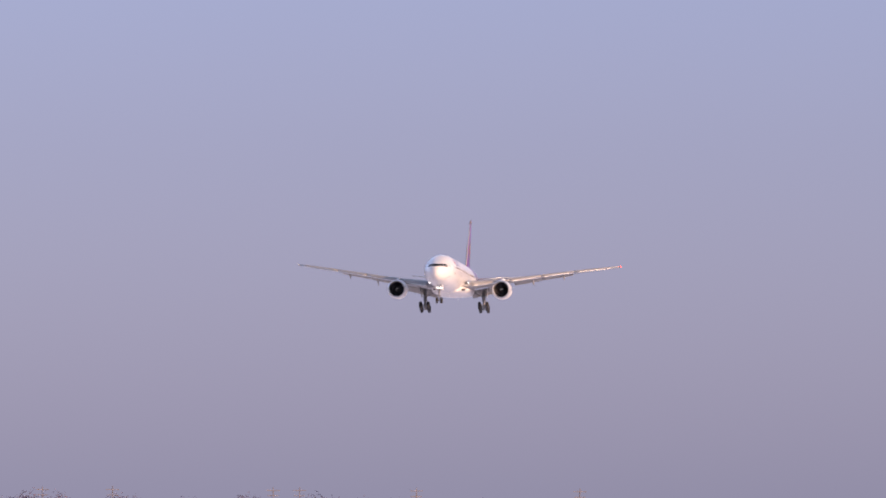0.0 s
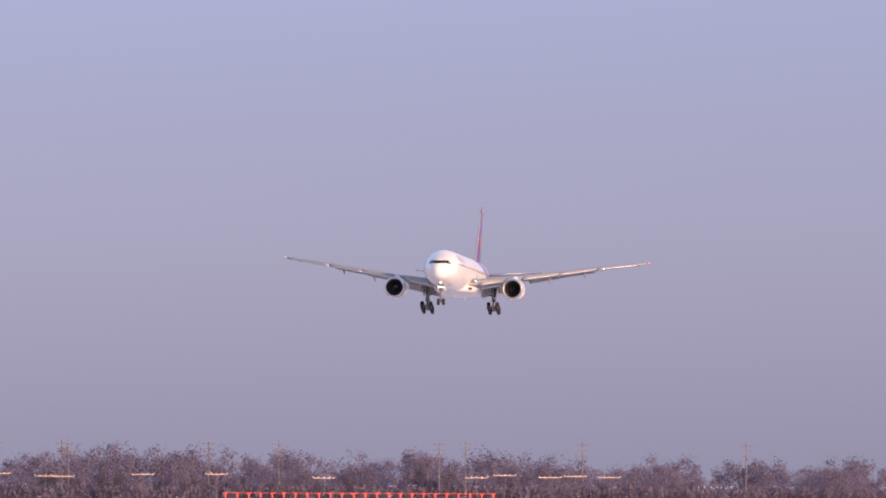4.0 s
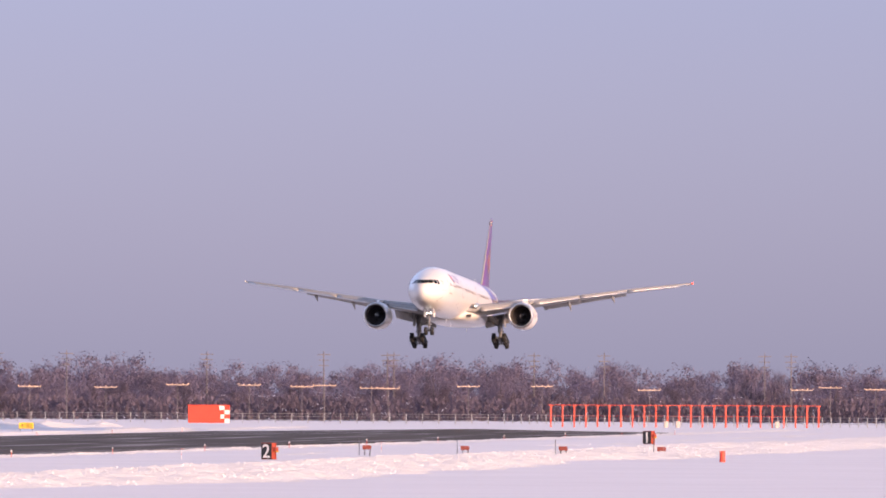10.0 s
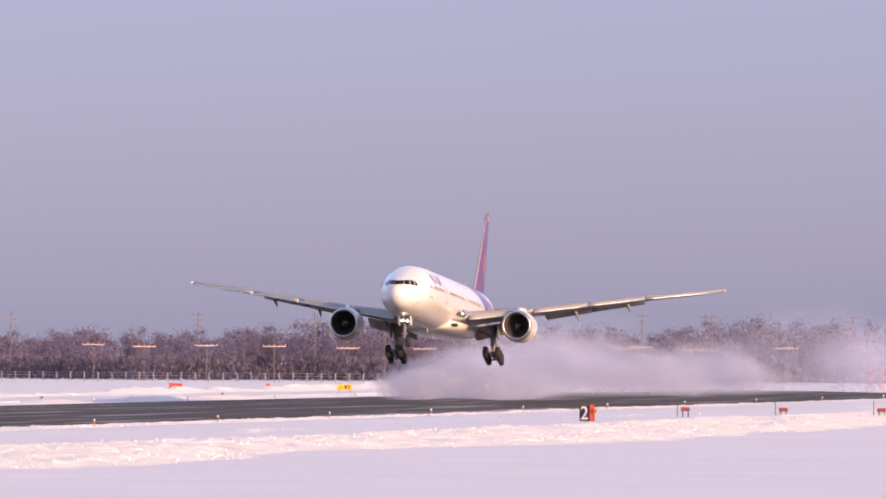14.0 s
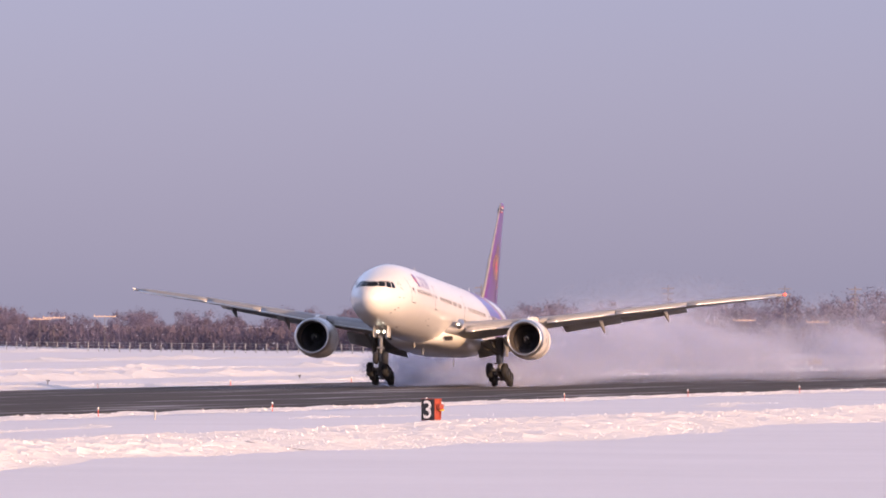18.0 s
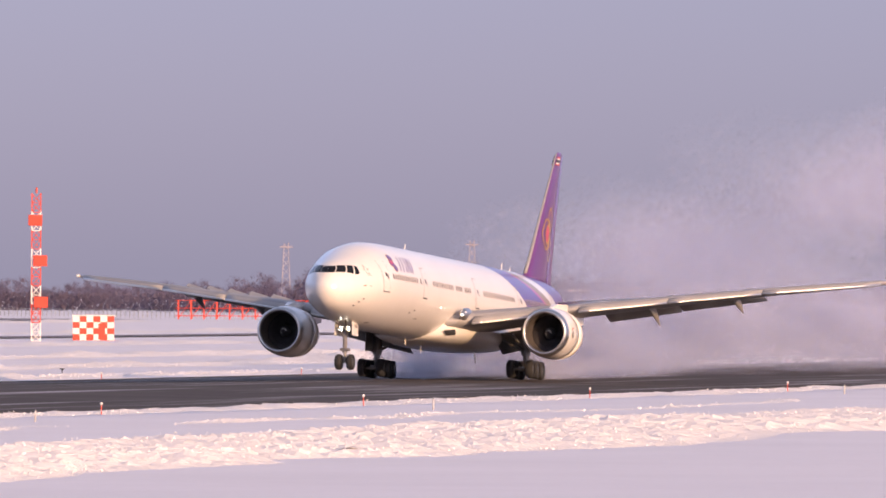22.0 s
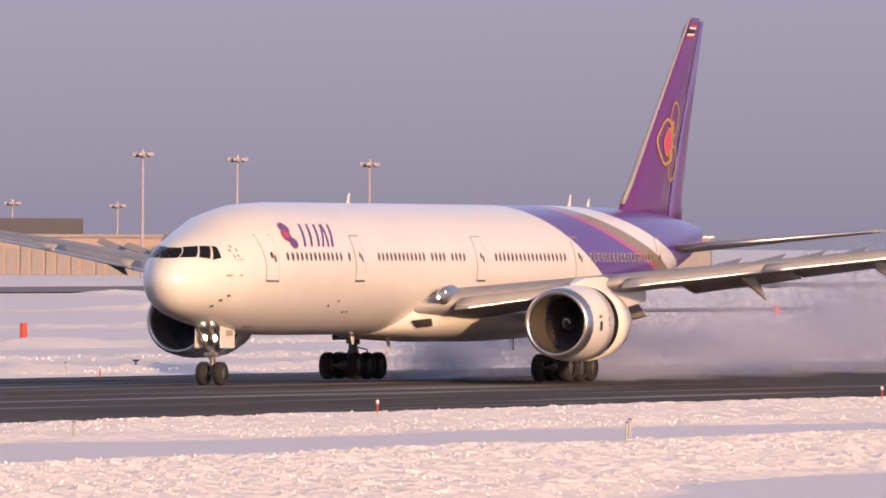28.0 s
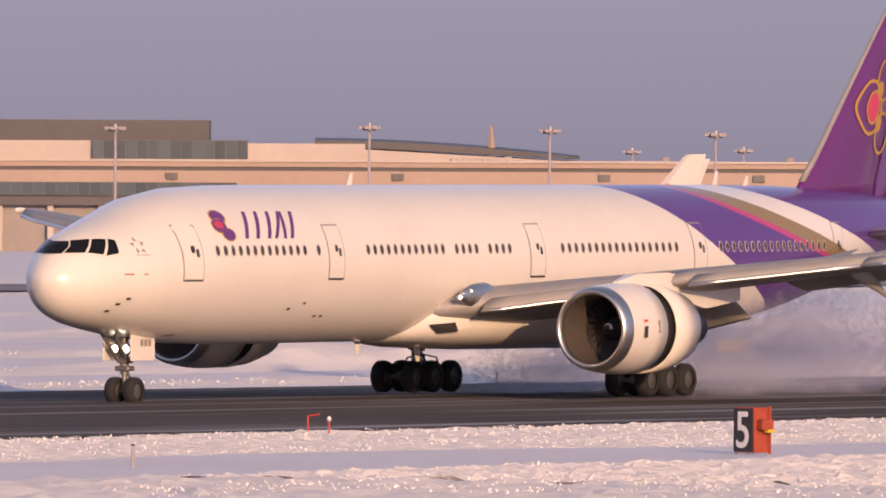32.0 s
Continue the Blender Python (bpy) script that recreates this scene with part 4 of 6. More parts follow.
def lumps_height(X, Y):
    """Broken snow thrown aside by ploughs: one rough band along the runway, and a low lip at the asphalt's edge."""
    rng = np.random.RandomState(len(X))
    wander = 7 * (N1(X / 60, Y * 0 + 5) - 0.5) + 5 * (N2(X / 14, Y * 0 + 9) - 0.5)
    band = np.clip((Y - 137 + 17 * np.clip((430 - X) / 140, 0, 1) - wander) / 4, 0, 1) * np.clip((163.0 - 3 * np.clip((430 - X) / 100, 0, 1) + 0.4 * wander - Y) / 4, 0, 1)
    streak = np.clip((Y - 176 - wander) / 1.5, 0, 1) * np.clip((180 + wander - Y) / 1.5, 0, 1) * np.clip(3 * N1(X / 35, Y * 0 + 2) - 1.2, 0, 1)
    lip = np.clip((Y - 194.5 + 2 * N2(X / 4, Y / 4)) / 2, 0, 1) * np.clip((EDGE_NEAR - 0.8 - Y + 1.4 * N2(X / 4, Y / 4)) / 1.2, 0, 1)
    verge = np.clip((Y - 175 - wander) / 3, 0, 1) * np.clip((EDGE_NEAR - 1.5 - Y) / 1.2, 0, 1) * np.clip((700 - X) / 120, 0, 1)
    edge = np.maximum(np.maximum(np.maximum(band, 0.62 * verge), 0.45 * streak), 0.55 * lip) * np.clip((X - 96) / 20, 0, 1)
    fine = np.clip((650 - X) / 200, 0, 1)
    rough = 0.10 * N2(X / 1.0, Y / 1.2) ** 2 + 0.16 * N3(X / 0.4, Y / 0.7) ** 2 + (0.13 + 0.13 * fine) * rng.rand(*X.shape) ** 2 + 0.12 * N1(X / 7, Y / 3)
    return -0.12 + edge * (rough * (1.45 - 0.75 * fine) + 0.12)


for k, (x0, x1, dx, dy) in enumerate(((90, 230, 0.5, 0.8), (230, 560, 0.18, 0.45), (560, 700, 0.28, 0.6), (700, 1250, 0.55, 1.2), (1250, 1900, 1.0, 2.4))):
    tagged(sheet("snow_bank", np.arange(x0, x1 + dx, dx), np.arange(116, 199.8, dy), lumps_height, SNOW_ROUGH, False), "broken ploughed snow along the runway edge", "snow", kind="stuff")


def strip(name, y0, y1, x0, x1, mat, label, category):
    ob = sheet(name, np.arange(x0, x1 + 1, 40.0), np.linspace(y0, y1, 4), lambda X, Y: 0.13 + 0 * X, mat)
    return tagged(ob, label, category, kind="structure")


strip("taxiway", 612, 668, -300, 2300, TAXI_SNOW, "cleared dark asphalt taxiway between snow fields", "taxiway")
strip("taxiway_south", 440, 452, 1100, 1900, TAXI_SNOW, "narrow cleared taxiway between snow banks", "taxiway")


def ridge(name, y_mid, half, x0, x1, high, seed, mat=SNOW_ROUGH, dx=1.5):
    """A ploughed snow bank along the runway, broken into heaps."""
    def h(X, Y):
        w = np.clip(1 - np.abs(Y - y_mid - 5 * (N1(X / 50 + seed, Y * 0 + seed) - 0.5)) / half, 0, 1)
        w = w * np.clip(np.abs(X - 590 - (Y - 280) * 1.85) / 20 - 1.0, 0, 1)
        return -0.15 + high * (w * (0.35 + 0.9 * N2(X / 9 + seed, Y / 4) * N1(X / 40, Y * 0 + seed) * 2) + 0.35 * w * N3(X / 1.2, Y / 1.2) + 0.3 * w * np.random.RandomState(seed).rand(*X.shape) ** 3)
    return tagged(sheet(name, np.arange(x0, x1, dx), np.arange(y_mid - half - 5, y_mid + half + 5.01, 1.0), h, mat, False), "ploughed snow bank of broken lumps", "snow", kind="stuff")


for y_mid, half, x0, x1, high, seed, dx in ((268, 3, 150, 1900, 0.42, 3, 1.0), (297, 4, 150, 1900, 0.62, 11, 1.1), (335, 4, 150, 1700, 0.5, 23, 1.6), (395, 5, 300, 2000, 0.45, 37, 2.6), (478, 6, 500, 2200, 0.40, 51, 3.2), (590, 6, 500, 2200, 0.38, 77, 3.6), (700, 7, 500, 2300, 0.40, 91, 4.0)):
    ridge("snow_bank", y_mid, half, x0, x1, high, seed, dx=dx)


def snow_clods(x0, x1, bands, count, small, large, seed):
    """Loose clods of broken snow, each a small uneven pyramid."""
    rng = np.random.RandomState(seed)
    x = x0 + (x1 - x0) * rng.rand(count)
    pick = rng.randint(len(bands), size=count)
    lo, hi = np.array([b[0] for b in bands])[pick], np.array([b[1] for b in bands])[pick]
    y = lo + (hi - lo) * rng.rand(count)
    keep = N1(x / 26, y / 9) * 0.6 + N2(x / 7, y / 4) * 0.4 > 0.36
    keep &= (y < 260) | (np.abs(x - 590 - (y - 280) * 1.85) > 38)
    keep &= (y > 200) | (lumps_height(x, y) > -0.03)
    x, y = x[keep], y[keep]
    n = len(x)
    z = np.where(y < EDGE_NEAR, lumps_height(x, y), 0.02 + 0.25 * rng.rand(n))
    s = small + (large - small) * rng.rand(n) ** 2
    a = 2 * math.pi * rng.rand(n)
    V = np.zeros((n, 4, 3))
    for k in range(3):
        q = a + 2.1 * k + 0.5 * rng.rand(n)
        V[:, k] = np.stack([x + s * np.cos(q), y + s * np.sin(q), z - 0.03], 1)
    V[:, 3] = np.stack([x + 0.5 * s * rng.normal(0, 0.6, n), y + 0.5 * s * rng.normal(0, 0.6, n), z + s * (0.3 + 0.6 * rng.rand(n))], 1)
    base = 4 * np.arange(n)[:, None]
    F = np.concatenate([base + [0, 1, 3], base + [1, 2, 3], base + [2, 0, 3]])
    ob = mesh_object("snow_clods", V.reshape(-1, 3).tolist(), F.tolist(), SNOW_ROUGH)
    tagged(ob, "loose clods of broken snow beside the runway", "snow", kind="stuff")


NEAR_BANDS = ((118, 166), (118, 140), (136, 152), (150, 165), (136, 165), (175, 182), (193.5, 199.5))
VERGE_BANDS = NEAR_BANDS + ((174, 198), (178, 198))
snow_clods(140, 480, VERGE_BANDS, 150000, 0.03, 0.075, 5)
snow_clods(480, 700, VERGE_BANDS, 80000, 0.035, 0.075, 6)
snow_clods(700, 760, NEAR_BANDS, 16000, 0.035, 0.075, 9)
snow_clods(760, 1500, NEAR_BANDS, 75000, 0.04, 0.10, 7)
snow_clods(240, 1700, ((266, 271), (294, 301), (332, 339)), 50000, 0.03, 0.10, 8)

# exit taxiway: packed grey snow with dark wheel tracks, leaving the runway at a slant
PACKED = material("packed_snow", (0.62, 0.60, 0.635), 0.8, 0, 0.15, 0.35, 0.28, 0.04, bump=0.2, spec=0.2)


def slant_strip(name, half, shift, z, mat, label, category, kind):
    vs = []
    for k in range(9):
        y = 259 + 16.0 * k
        x = 590 + (y - 280) * 1.85 + shift
        vs += [(x - half * 1.1, y + half * 0.3, z), (x + half * 1.1, y - half * 0.3, z)]
    ob = mesh_object(name, vs, [(2 * k, 2 * k + 1, 2 * k + 3, 2 * k + 2) for k in range(8)], mat)
    return tagged(ob, label, category, kind=kind)


slant_strip("exit_taxiway", 17, 0, 0.10, PACKED, "exit taxiway of packed grey snow", "taxiway", "structure")
for shift, half in ((-9, 0.3), (-7.6, 0.18), (6, 0.4), (7.4, 0.2)):
    slant_strip("wheel_track", half, shift, 0.115, ASPHALT, "dark wheel track on packed snow", "track", "stuff")

# ---- airfield things beside the runway ----
def letters(name, text, size, mat, parent, m, thick=0.01, offset=0.0):
    """A word in the built-in font, made into a mesh."""
    cu = bpy.data.curves.new(name, "FONT")
    cu.body, cu.size, cu.extrude, cu.offset, cu.align_x = text, size, thick, offset, "CENTER"
    ob = bpy.data.objects.new(name, cu)
    scene.collection.objects.link(ob)
    me = bpy.data.meshes.new_from_object(ob.evaluated_get(bpy.context.evaluated_depsgraph_get()))
    bpy.data.objects.remove(ob)
    me.materials.clear()
    me.materials.append(mat)
    out = new(name, me)
    out.parent, out.matrix_local = parent, m
    return out


def distance_sign(number, x, y, turn, far=False):
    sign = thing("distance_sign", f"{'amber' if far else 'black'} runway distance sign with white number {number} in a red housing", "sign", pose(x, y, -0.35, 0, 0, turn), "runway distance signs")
    part("housing", box(-0.57, 0.57, 0.03, 0.62, 0.38, 1.86, 0.02), SIGN_RED, sign, "red painted steel housing")
    for y0, y1, z0, z1 in ((0.03, 0.08, 0.38, 1.86), (0.57, 0.62, 0.38, 1.86), (0.082, 0.568, 1.79, 1.86), (0.082, 0.568, 0.38, 0.45), (0.082, 0.568, 0.86, 0.91)):
        part("flank_rail", box(0.572, 0.605, y0, y1, z0, z1, 0.006), SIGN_RED, sign)
    # The far face has the sun's gold reflection painted into its colour.
    part("face", box(-0.54, 0.54, 0.0, 0.05, 0.42, 1.82, 0.01), SUN_GILT_FACE if far else SIGN_BLACK, sign, "sun-gilt black sign face" if far else "black sign face")
    letters("numeral", str(number), 1.7, SIGN_WHITE, sign, pose(0, -0.012, 0.55, 90, 0, 0), 0.01, 0.012)
    for lx in (-0.5, 0.5):
        for ly in (0.1, 0.55):
            part("leg", box(lx - 0.035, lx + 0.035, ly - 0.035, ly + 0.035, -0.25, 0.34), DARK_METAL, sign)
    part("lamp_hood", box(0.608, 0.93, 0.14, 0.60, 1.13, 1.48, 0.03), SIGN_RED, sign, "red lamp hood on the sign's flank")
    part("lamp_lens", box(0.66, 0.94, 0.36, 0.64, 1.03, 1.15, 0.03), YELLOW, sign, "yellow lamp lens under the hood")
    part("hinge_post", box(0.575, 0.64, 0.625, 0.69, 0.0, 1.9), SIGN_RED, sign)
    return sign


for k in range(1, 6):
    distance_sign(k, *{1: (1494.5, 170.7), 2: (1190.0, 170.3), 3: (885.8, 169.4), 4: (585.4, 167.8), 5: (280.9, 168.0)}[k], -115)
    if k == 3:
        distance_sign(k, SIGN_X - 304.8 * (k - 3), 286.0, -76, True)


def edge_light(x, y, z=0.0):
    lamp = thing("runway_edge_light", "small white runway edge light on a red stake in snow", "light", pose(x, y, z), "runway edge lights")
    part("stake", tube((0, 0, -0.2), (0, 0, 0.42), 0.032, 0.03, 8), RED, lamp)
    part("globe", bmesh_ball(0, 0, 0.50, 0.075), SIGN_WHITE, lamp, smooth=True)
    part("collar", tube((0, 0, 0.40), (0, 0, 0.46), 0.075, 0.075, 10), STEEL, lamp)
    return lamp


def bmesh_ball(x, y, z, r, u=10, v=8):
    bm = bmesh.new()
    bmesh.ops.create_uvsphere(bm, u_segments=u, v_segments=v, radius=r, matrix=Matrix.Translation((x, y, z)))
    return bm


first_light = edge_light(LIGHT_X, LIGHT_Y, 0.12)
for k in range(-11, 18):
    if k:
        copy_thing(first_light, pose(LIGHT_X - 60 * k, LIGHT_Y, 0.12))
for k in range(-11, 15):
    copy_thing(first_light, pose(LIGHT_X - 60 * k, 260.0, 0.05))
# dish-shaped approach lights on the far shoulder
def dish_light(x, y):
    lamp = thing("shoulder_light", "low dark dish-topped light on a short post", "light", pose(x, y, 0), "shoulder lights")
    part("post", tube((0, 0, -0.1), (0, 0, 0.55), 0.06, 0.05, 8), DARK_METAL, lamp)
    part("dish", tube((0, 0, 0.5), (0, 0, 0.62), 0.08, 0.24, 14), DARK_METAL, lamp)
    return lamp


dish = dish_light(630, 271.6)
for k in range(1, 9):
    copy_thing(dish, pose(630 + 120 * k, 271.6, 0))
for k in range(1, 3):
    copy_thing(dish, pose(630 - 120 * k, 271.6, 0))


def snow_stake(x, y, high=1.1, lean=0.0):
    stake = thing("snow_stake", "thin red and white snow stake in the ground", "stake", pose(x, y, 0.05, 0, lean, 20), "snow stakes")
    for k in range(4):
        part("band", tube((0, 0, high * k / 4 - (0.2 if k == 0 else 0)), (0, 0, high * (k + 1) / 4), 0.020, sides=6), RED if k % 2 else RED_WHITE, stake)
    return stake


for x, y, h, lean in ((353, 175, 1.05, 0), (351.2, 172.1, 1.05, 3), (272.4, 122.4, 1.5, 8), (1190, 178, 1.0, 0), (1310, 176, 1.0, 0)):
    snow_stake(x, y, h, lean)


def low_stub(x, y):
    stub = thing("cable_stub", "short grey marker stub standing in snow", "marker", pose(x, y, 0), "cable marker stubs")
    part("post", tube((0, 0, -0.1), (0, 0, 0.62), 0.06, 0.055, 8), STEEL, stub)
    part("cap", tube((0, 0, 0.6), (0, 0, 0.66), 0.08, 0.05, 8), DARK_METAL, stub)
    return stub


stub = low_stub(437.6, 167.6)
for x, y in ((370.8, 171.3), (505, 171), (560, 186), (407, 186), (680, 188), (760, 186), (250, 172), (885, 188), (612, 267.8), (377.8, 174.6), (417.4, 181.6), (430.4, 164.9)):
    copy_thing(stub, pose(x, y, 0))

# red wire frames beside the lights
for x, y in ((363.5, 197.2), (301, 197.2)):
    hoop = thing("red_hoop", "thin red bent-wire hoop in the snow", "marker", pose(x, y, 0.1), "red hoops")
    part("upright", tube((0, 0, -0.1), (0, 0, 0.55), 0.03), RED, hoop)
    part("arm", tube((0, 0, 0.55), (0.0, -0.5, 0.62), 0.03), RED, hoop)


def papi_unit(x, y):
    unit = thing("glide_path_light", "brown-red landing guidance light box on thin legs", "light", pose(x, y, 0.1, 0, 0, 0), "glide path light boxes")
    part("case", box(-0.36, 0.36, -0.36, 0.36, 0.5, 0.82, 0.04), RUST_RED, unit)
    part("hood", box(-0.42, -0.32, -0.40, 0.40, 0.47, 0.86, 0.02), RUST_RED, unit)
    for lx in (-0.28, 0.28):
        for ly in (-0.26, 0.26):
            part("leg", box(lx - 0.025, lx + 0.025, ly - 0.025, ly + 0.025, -0.2, 0.5), DARK_METAL, unit)
    part("marker_pole", tube((-0.2, 0.75, -0.2), (-0.2, 0.75, 1.5), 0.035, sides=6), DARK_METAL, unit)
    return unit


unit = papi_unit(1262, 142.7)
for k in range(1, 4):
    copy_thing(unit, pose(1262, 142.7 + 9.4 * k, 0.1))


def red_drum(x, y, r=0.27, h=0.95):
    drum = thing("marker_drum", "red marker drum standing on the snow", "marker", pose(x, y, 0), "red marker drums")
    part("drum", tube((0, 0, -0.1), (0, 0, h), r, r * 0.92, 14), RED, drum)
    part("rim", tube((0, 0, h), (0, 0, h + 0.06), r * 1.05, r * 1.05, 14), RED, drum)
    return drum


drum = red_drum(1189, 129)
for x, y in ((1490, 477), (1074, 403), (825, 365), (1799, 301), (1945, 485), (2076, 522), (1030, 470), (1480, 520)):
    copy_thing(drum, pose(x, y, 0))


def taxi_sign(x, y, turn, wide, high, base, face, text="", bars=0, label="yellow taxiway sign on short legs"):
    sign = thing("taxiway_sign", label, "sign", pose(x, y, 0, 0, 0, turn), "taxiway signs")
    part("panel", box(-wide / 2, wide / 2, 0, 0.25, base, base + high, 0.03), face, sign)
    for lx in (-wide * 0.4, wide * 0.4):
        part("leg", box(lx - 0.04, lx + 0.04, 0.08, 0.16, -0.15, base), DARK_METAL, sign)
    if text:
        letters("lettering", text, high * 0.95, SIGN_BLACK if face is YELLOW else YELLOW, sign, pose(0, -0.012, base + high * 0.18, 90, 0, 0), 0.006, 0.012)
    for k in range(bars):
        part("writing_bar", box(-wide * 0.35 + wide * 0.25 * k, -wide * 0.2 + wide * 0.25 * k, -0.02, 0.0, base + high * 0.3, base + high * 0.7), SIGN_BLACK if face is YELLOW else YELLOW, sign)
    return sign


taxi_sign(1759, 284, -81, 2.0, 0.8, 0.3, YELLOW, "\u2190B2")
taxi_sign(1605, 521, -73, 1.7, 0.85, 0.3, SIGN_BLACK, "B3", label="black taxiway sign with yellow letters")
taxi_sign(519, 305.5, -62, 1.55, 0.62, 0.35, YELLOW, "\u2196", label="yellow taxiway sign with a black arrow")
taxi_sign(979.4, 551.6, -62, 1.3, 0.75, 0.3, SIGN_BLACK, "B4", label="black taxiway sign with yellow letters")
taxi_sign(980.6, 549.3, -62, 1.4, 0.75, 0.3, YELLOW, "A4\u2191", label="yellow taxiway sign with black letters and arrow")
taxi_sign(1353, 764, -62, 3.4, 0.85, 0.2, YELLOW, "", 3, label="wide yellow taxiway sign far off on the snow")
diamond = thing("diamond_sign", "red diamond warning board on a thin post", "sign", pose(1017, 320, 0, 0, 0, -73))
part("board", add_tube(bmesh.new(), (0, 0, 0.95), (0, 0.04, 0.95), 0.46, sides=4), RED, diamond)
part("post", tube((0, 0.05, -0.1), (0, 0.05, 0.9), 0.035, sides=6), STEEL, diamond)
barrier = thing("red_barrier", "long low red barrier box half buried in snow", "barrier", pose(1203.5, 280, 0, 0, 0, -78))
part("body", box(-2.4, 2.4, 0, 0.8, -0.1, 0.75, 0.05), RED, barrier)
part("end_cap", box(2.35, 2.5, -0.03, 0.83, -0.1, 0.78, 0.03), RED, barrier)
crate = thing("red_crate", "red equipment box standing on snow", "box", pose(1783, 311, 0, 0, 0, -81))
part("body", box(-0.9, 0.9, 0, 1.0, 0.0, 0.95, 0.04), RED, crate)
part("lid", box(-0.95, 0.95, -0.05, 1.05, 0.93, 1.03, 0.02), RED, crate)
long_box = thing("red_fence_panel", "long low red barrier panel on the far snow", "barrier", pose(1632, 799, 0, 0, 0, -66))
part("panel", box(-9.0, 5.0, 0, 0.5, 0.0, 1.0, 0.03), RED, long_box)
part("cap", box(-9.1, 5.1, -0.05, 0.55, 1.0, 1.1), RED, long_box)


# small things on the far snow beside the taxiways
taxi_sign(949.5, 285.5, -74, 1.75, 0.78, 0.3, YELLOW, "\u2196B3", label="yellow taxiway sign with black letters and arrow")
row = thing("red_barrier_row", "long row of red barrier panels on far snow", "barrier", pose(2255, 688, 0, 0, 0, -72))
for k in range(5):
    part("panel", box(-8.0 + 3.2 * k, -5.0 + 3.2 * k, 0, 0.6, -0.1, 2.7 if k < 2 else 1.8, 0.05), RED if k < 2 or k == 3 else RED_WHITE, row)
    part("foot", box(-6.8 + 3.2 * k, -6.2 + 3.2 * k, -0.3, 0.9, -0.15, 0.1), DARK_METAL, row)
taxi_sign(1918, 613, -73, 1.6, 0.95, 0.2, SIGN_BLACK, "", 1, label="small black taxiway sign with a red back")
for nm, x, y, wide, high, lab in (("red_crate", 2207, 703, 1.9, 1.1, "red equipment box standing on far snow"), ("red_case", 1350, 543, 1.3, 1.5, "red box frame beside the taxiway")):
    ob = thing(nm, lab, "box", pose(x, y, 0, 0, 0, -72))
    part("body", box(-wide / 2, wide / 2, 0, 1.0, -0.1, high, 0.05), RED, ob)
    part("lid", box(-wide / 2 - 0.05, wide / 2 + 0.05, -0.05, 1.05, high, high + 0.08, 0.02), RED, ob)
    part("face_panel", box(-wide * 0.3, wide * 0.2, -0.03, 0.0, high * 0.3, high * 0.8), STEEL, ob)
tank = thing("water_tank", "tan cylindrical tank standing on snow", "tank", pose(1669, 666, 0))
part("shell", tube((0, 0, -0.1), (0, 0, 1.7), 0.8, 0.8, 18), BEIGE, tank, smooth=False)
part("rim", tube((0, 0, 1.7), (0, 0, 1.8), 0.86, 0.86, 18), STEEL, tank)
beam = thing("red_beam", "thin red beam lying on the snow", "beam", pose(1545, 472, 0.1, 0, 0, -70))
part("bar", box(-1.5, 1.5, 0, 0.3, 0.0, 0.22, 0.03), RED, beam)
part("foot", box(-1.3, -1.0, -0.1, 0.4, -0.2, 0.02), DARK_METAL, beam)


def hut(name, x, y, turn, wide, deep, high, label, checked):
    ob = thing(name, label, "hut", pose(x, y, 0, 0, 0, turn))
    part("wall", box(-wide / 2, wide / 2, 0, deep, -0.1, high, 0.03), RED, ob)
    part("roof", box(-wide / 2 - 0.1, wide / 2 + 0.1, -0.1, deep + 0.1, high, high + 0.14, 0.02), RED_WHITE if checked else RED, ob)
    nx, nz = (max(3, round(wide / 0.85)), 4)
    c0 = 0 if checked else nx - 2
    for i in range(c0, nx):
        for k in range(nz):
            if (i + k) % 2:
                part("checker", box(-wide / 2 + wide * i / nx + 0.01, -wide / 2 + wide * (i + 1) / nx - 0.01, -0.03, 0.0, high * k / nz, high * (k + 1) / nz), RED_WHITE, ob)
    part("door", box(wide * 0.12, wide * 0.28, -0.05, 0.0, 0.1, min(2.0, high - 0.2), 0.01), RED, ob)
    return ob


hut("equipment_hut", 2078, 306.5, -82, 6.5, 3.2, 2.7, "red equipment hut with a white checkered end", False)
hut("glide_path_hut", 1556, 423, -75, 5.0, 3.0, 2.9, "red and white checkered equipment hut", True)

# localiser array: a row of red posts with a rail on top
array = thing("localizer_array", "long row of red antenna posts on the snow", "antenna", pose(1985, 221, 0, 0, 0, -82.6 + 12))
for k in range(24):
    x = -20.5 + 41.0 * k / 23
    part("post", box(x - 0.11, x + 0.11, -0.11, 0.11, -0.2, 3.2, 0.02), RED, array)
    part("dipole", box(x - 0.26, x + 0.26, -0.2, -0.12, 3.14, 3.26), RED, array)
    part("bracket", box(x - 0.16, x + 0.16, -0.16, 0.16, 1.5, 1.62), RED, array)
for z, r in ((3.3, 0.045), (1.7, 0.02)):
    part("rail", tube((-21, 0, z), (21, 0, z), r, sides=6), RED, array)
for x in (-3.0, -1.2, 14.0):
    part("cabinet", box(x - 0.32, x + 0.32, -0.7, -0.2, -0.1, 0.95, 0.03), PALE_WALL, array)

array = thing("far_localizer_array", "distant red lattice antenna array", "antenna", pose(2356, 610, 0, 0, 0, -77))
for k in range(13):
    x = -14 + 28 * k / 12
    part("post", box(x - 0.14, x + 0.14, -0.14, 0.14, -0.2, 3.4), RED, array)
    part("brace", tube((x, 0, 0.2), (x + 2.2, 0, 3.2), 0.07, sides=5), RED, array)
for z in (0.6, 2.0, 3.4):
    part("rail", tube((-14.5, 0, z), (14.5, 0, z), 0.08, sides=6), RED, array)


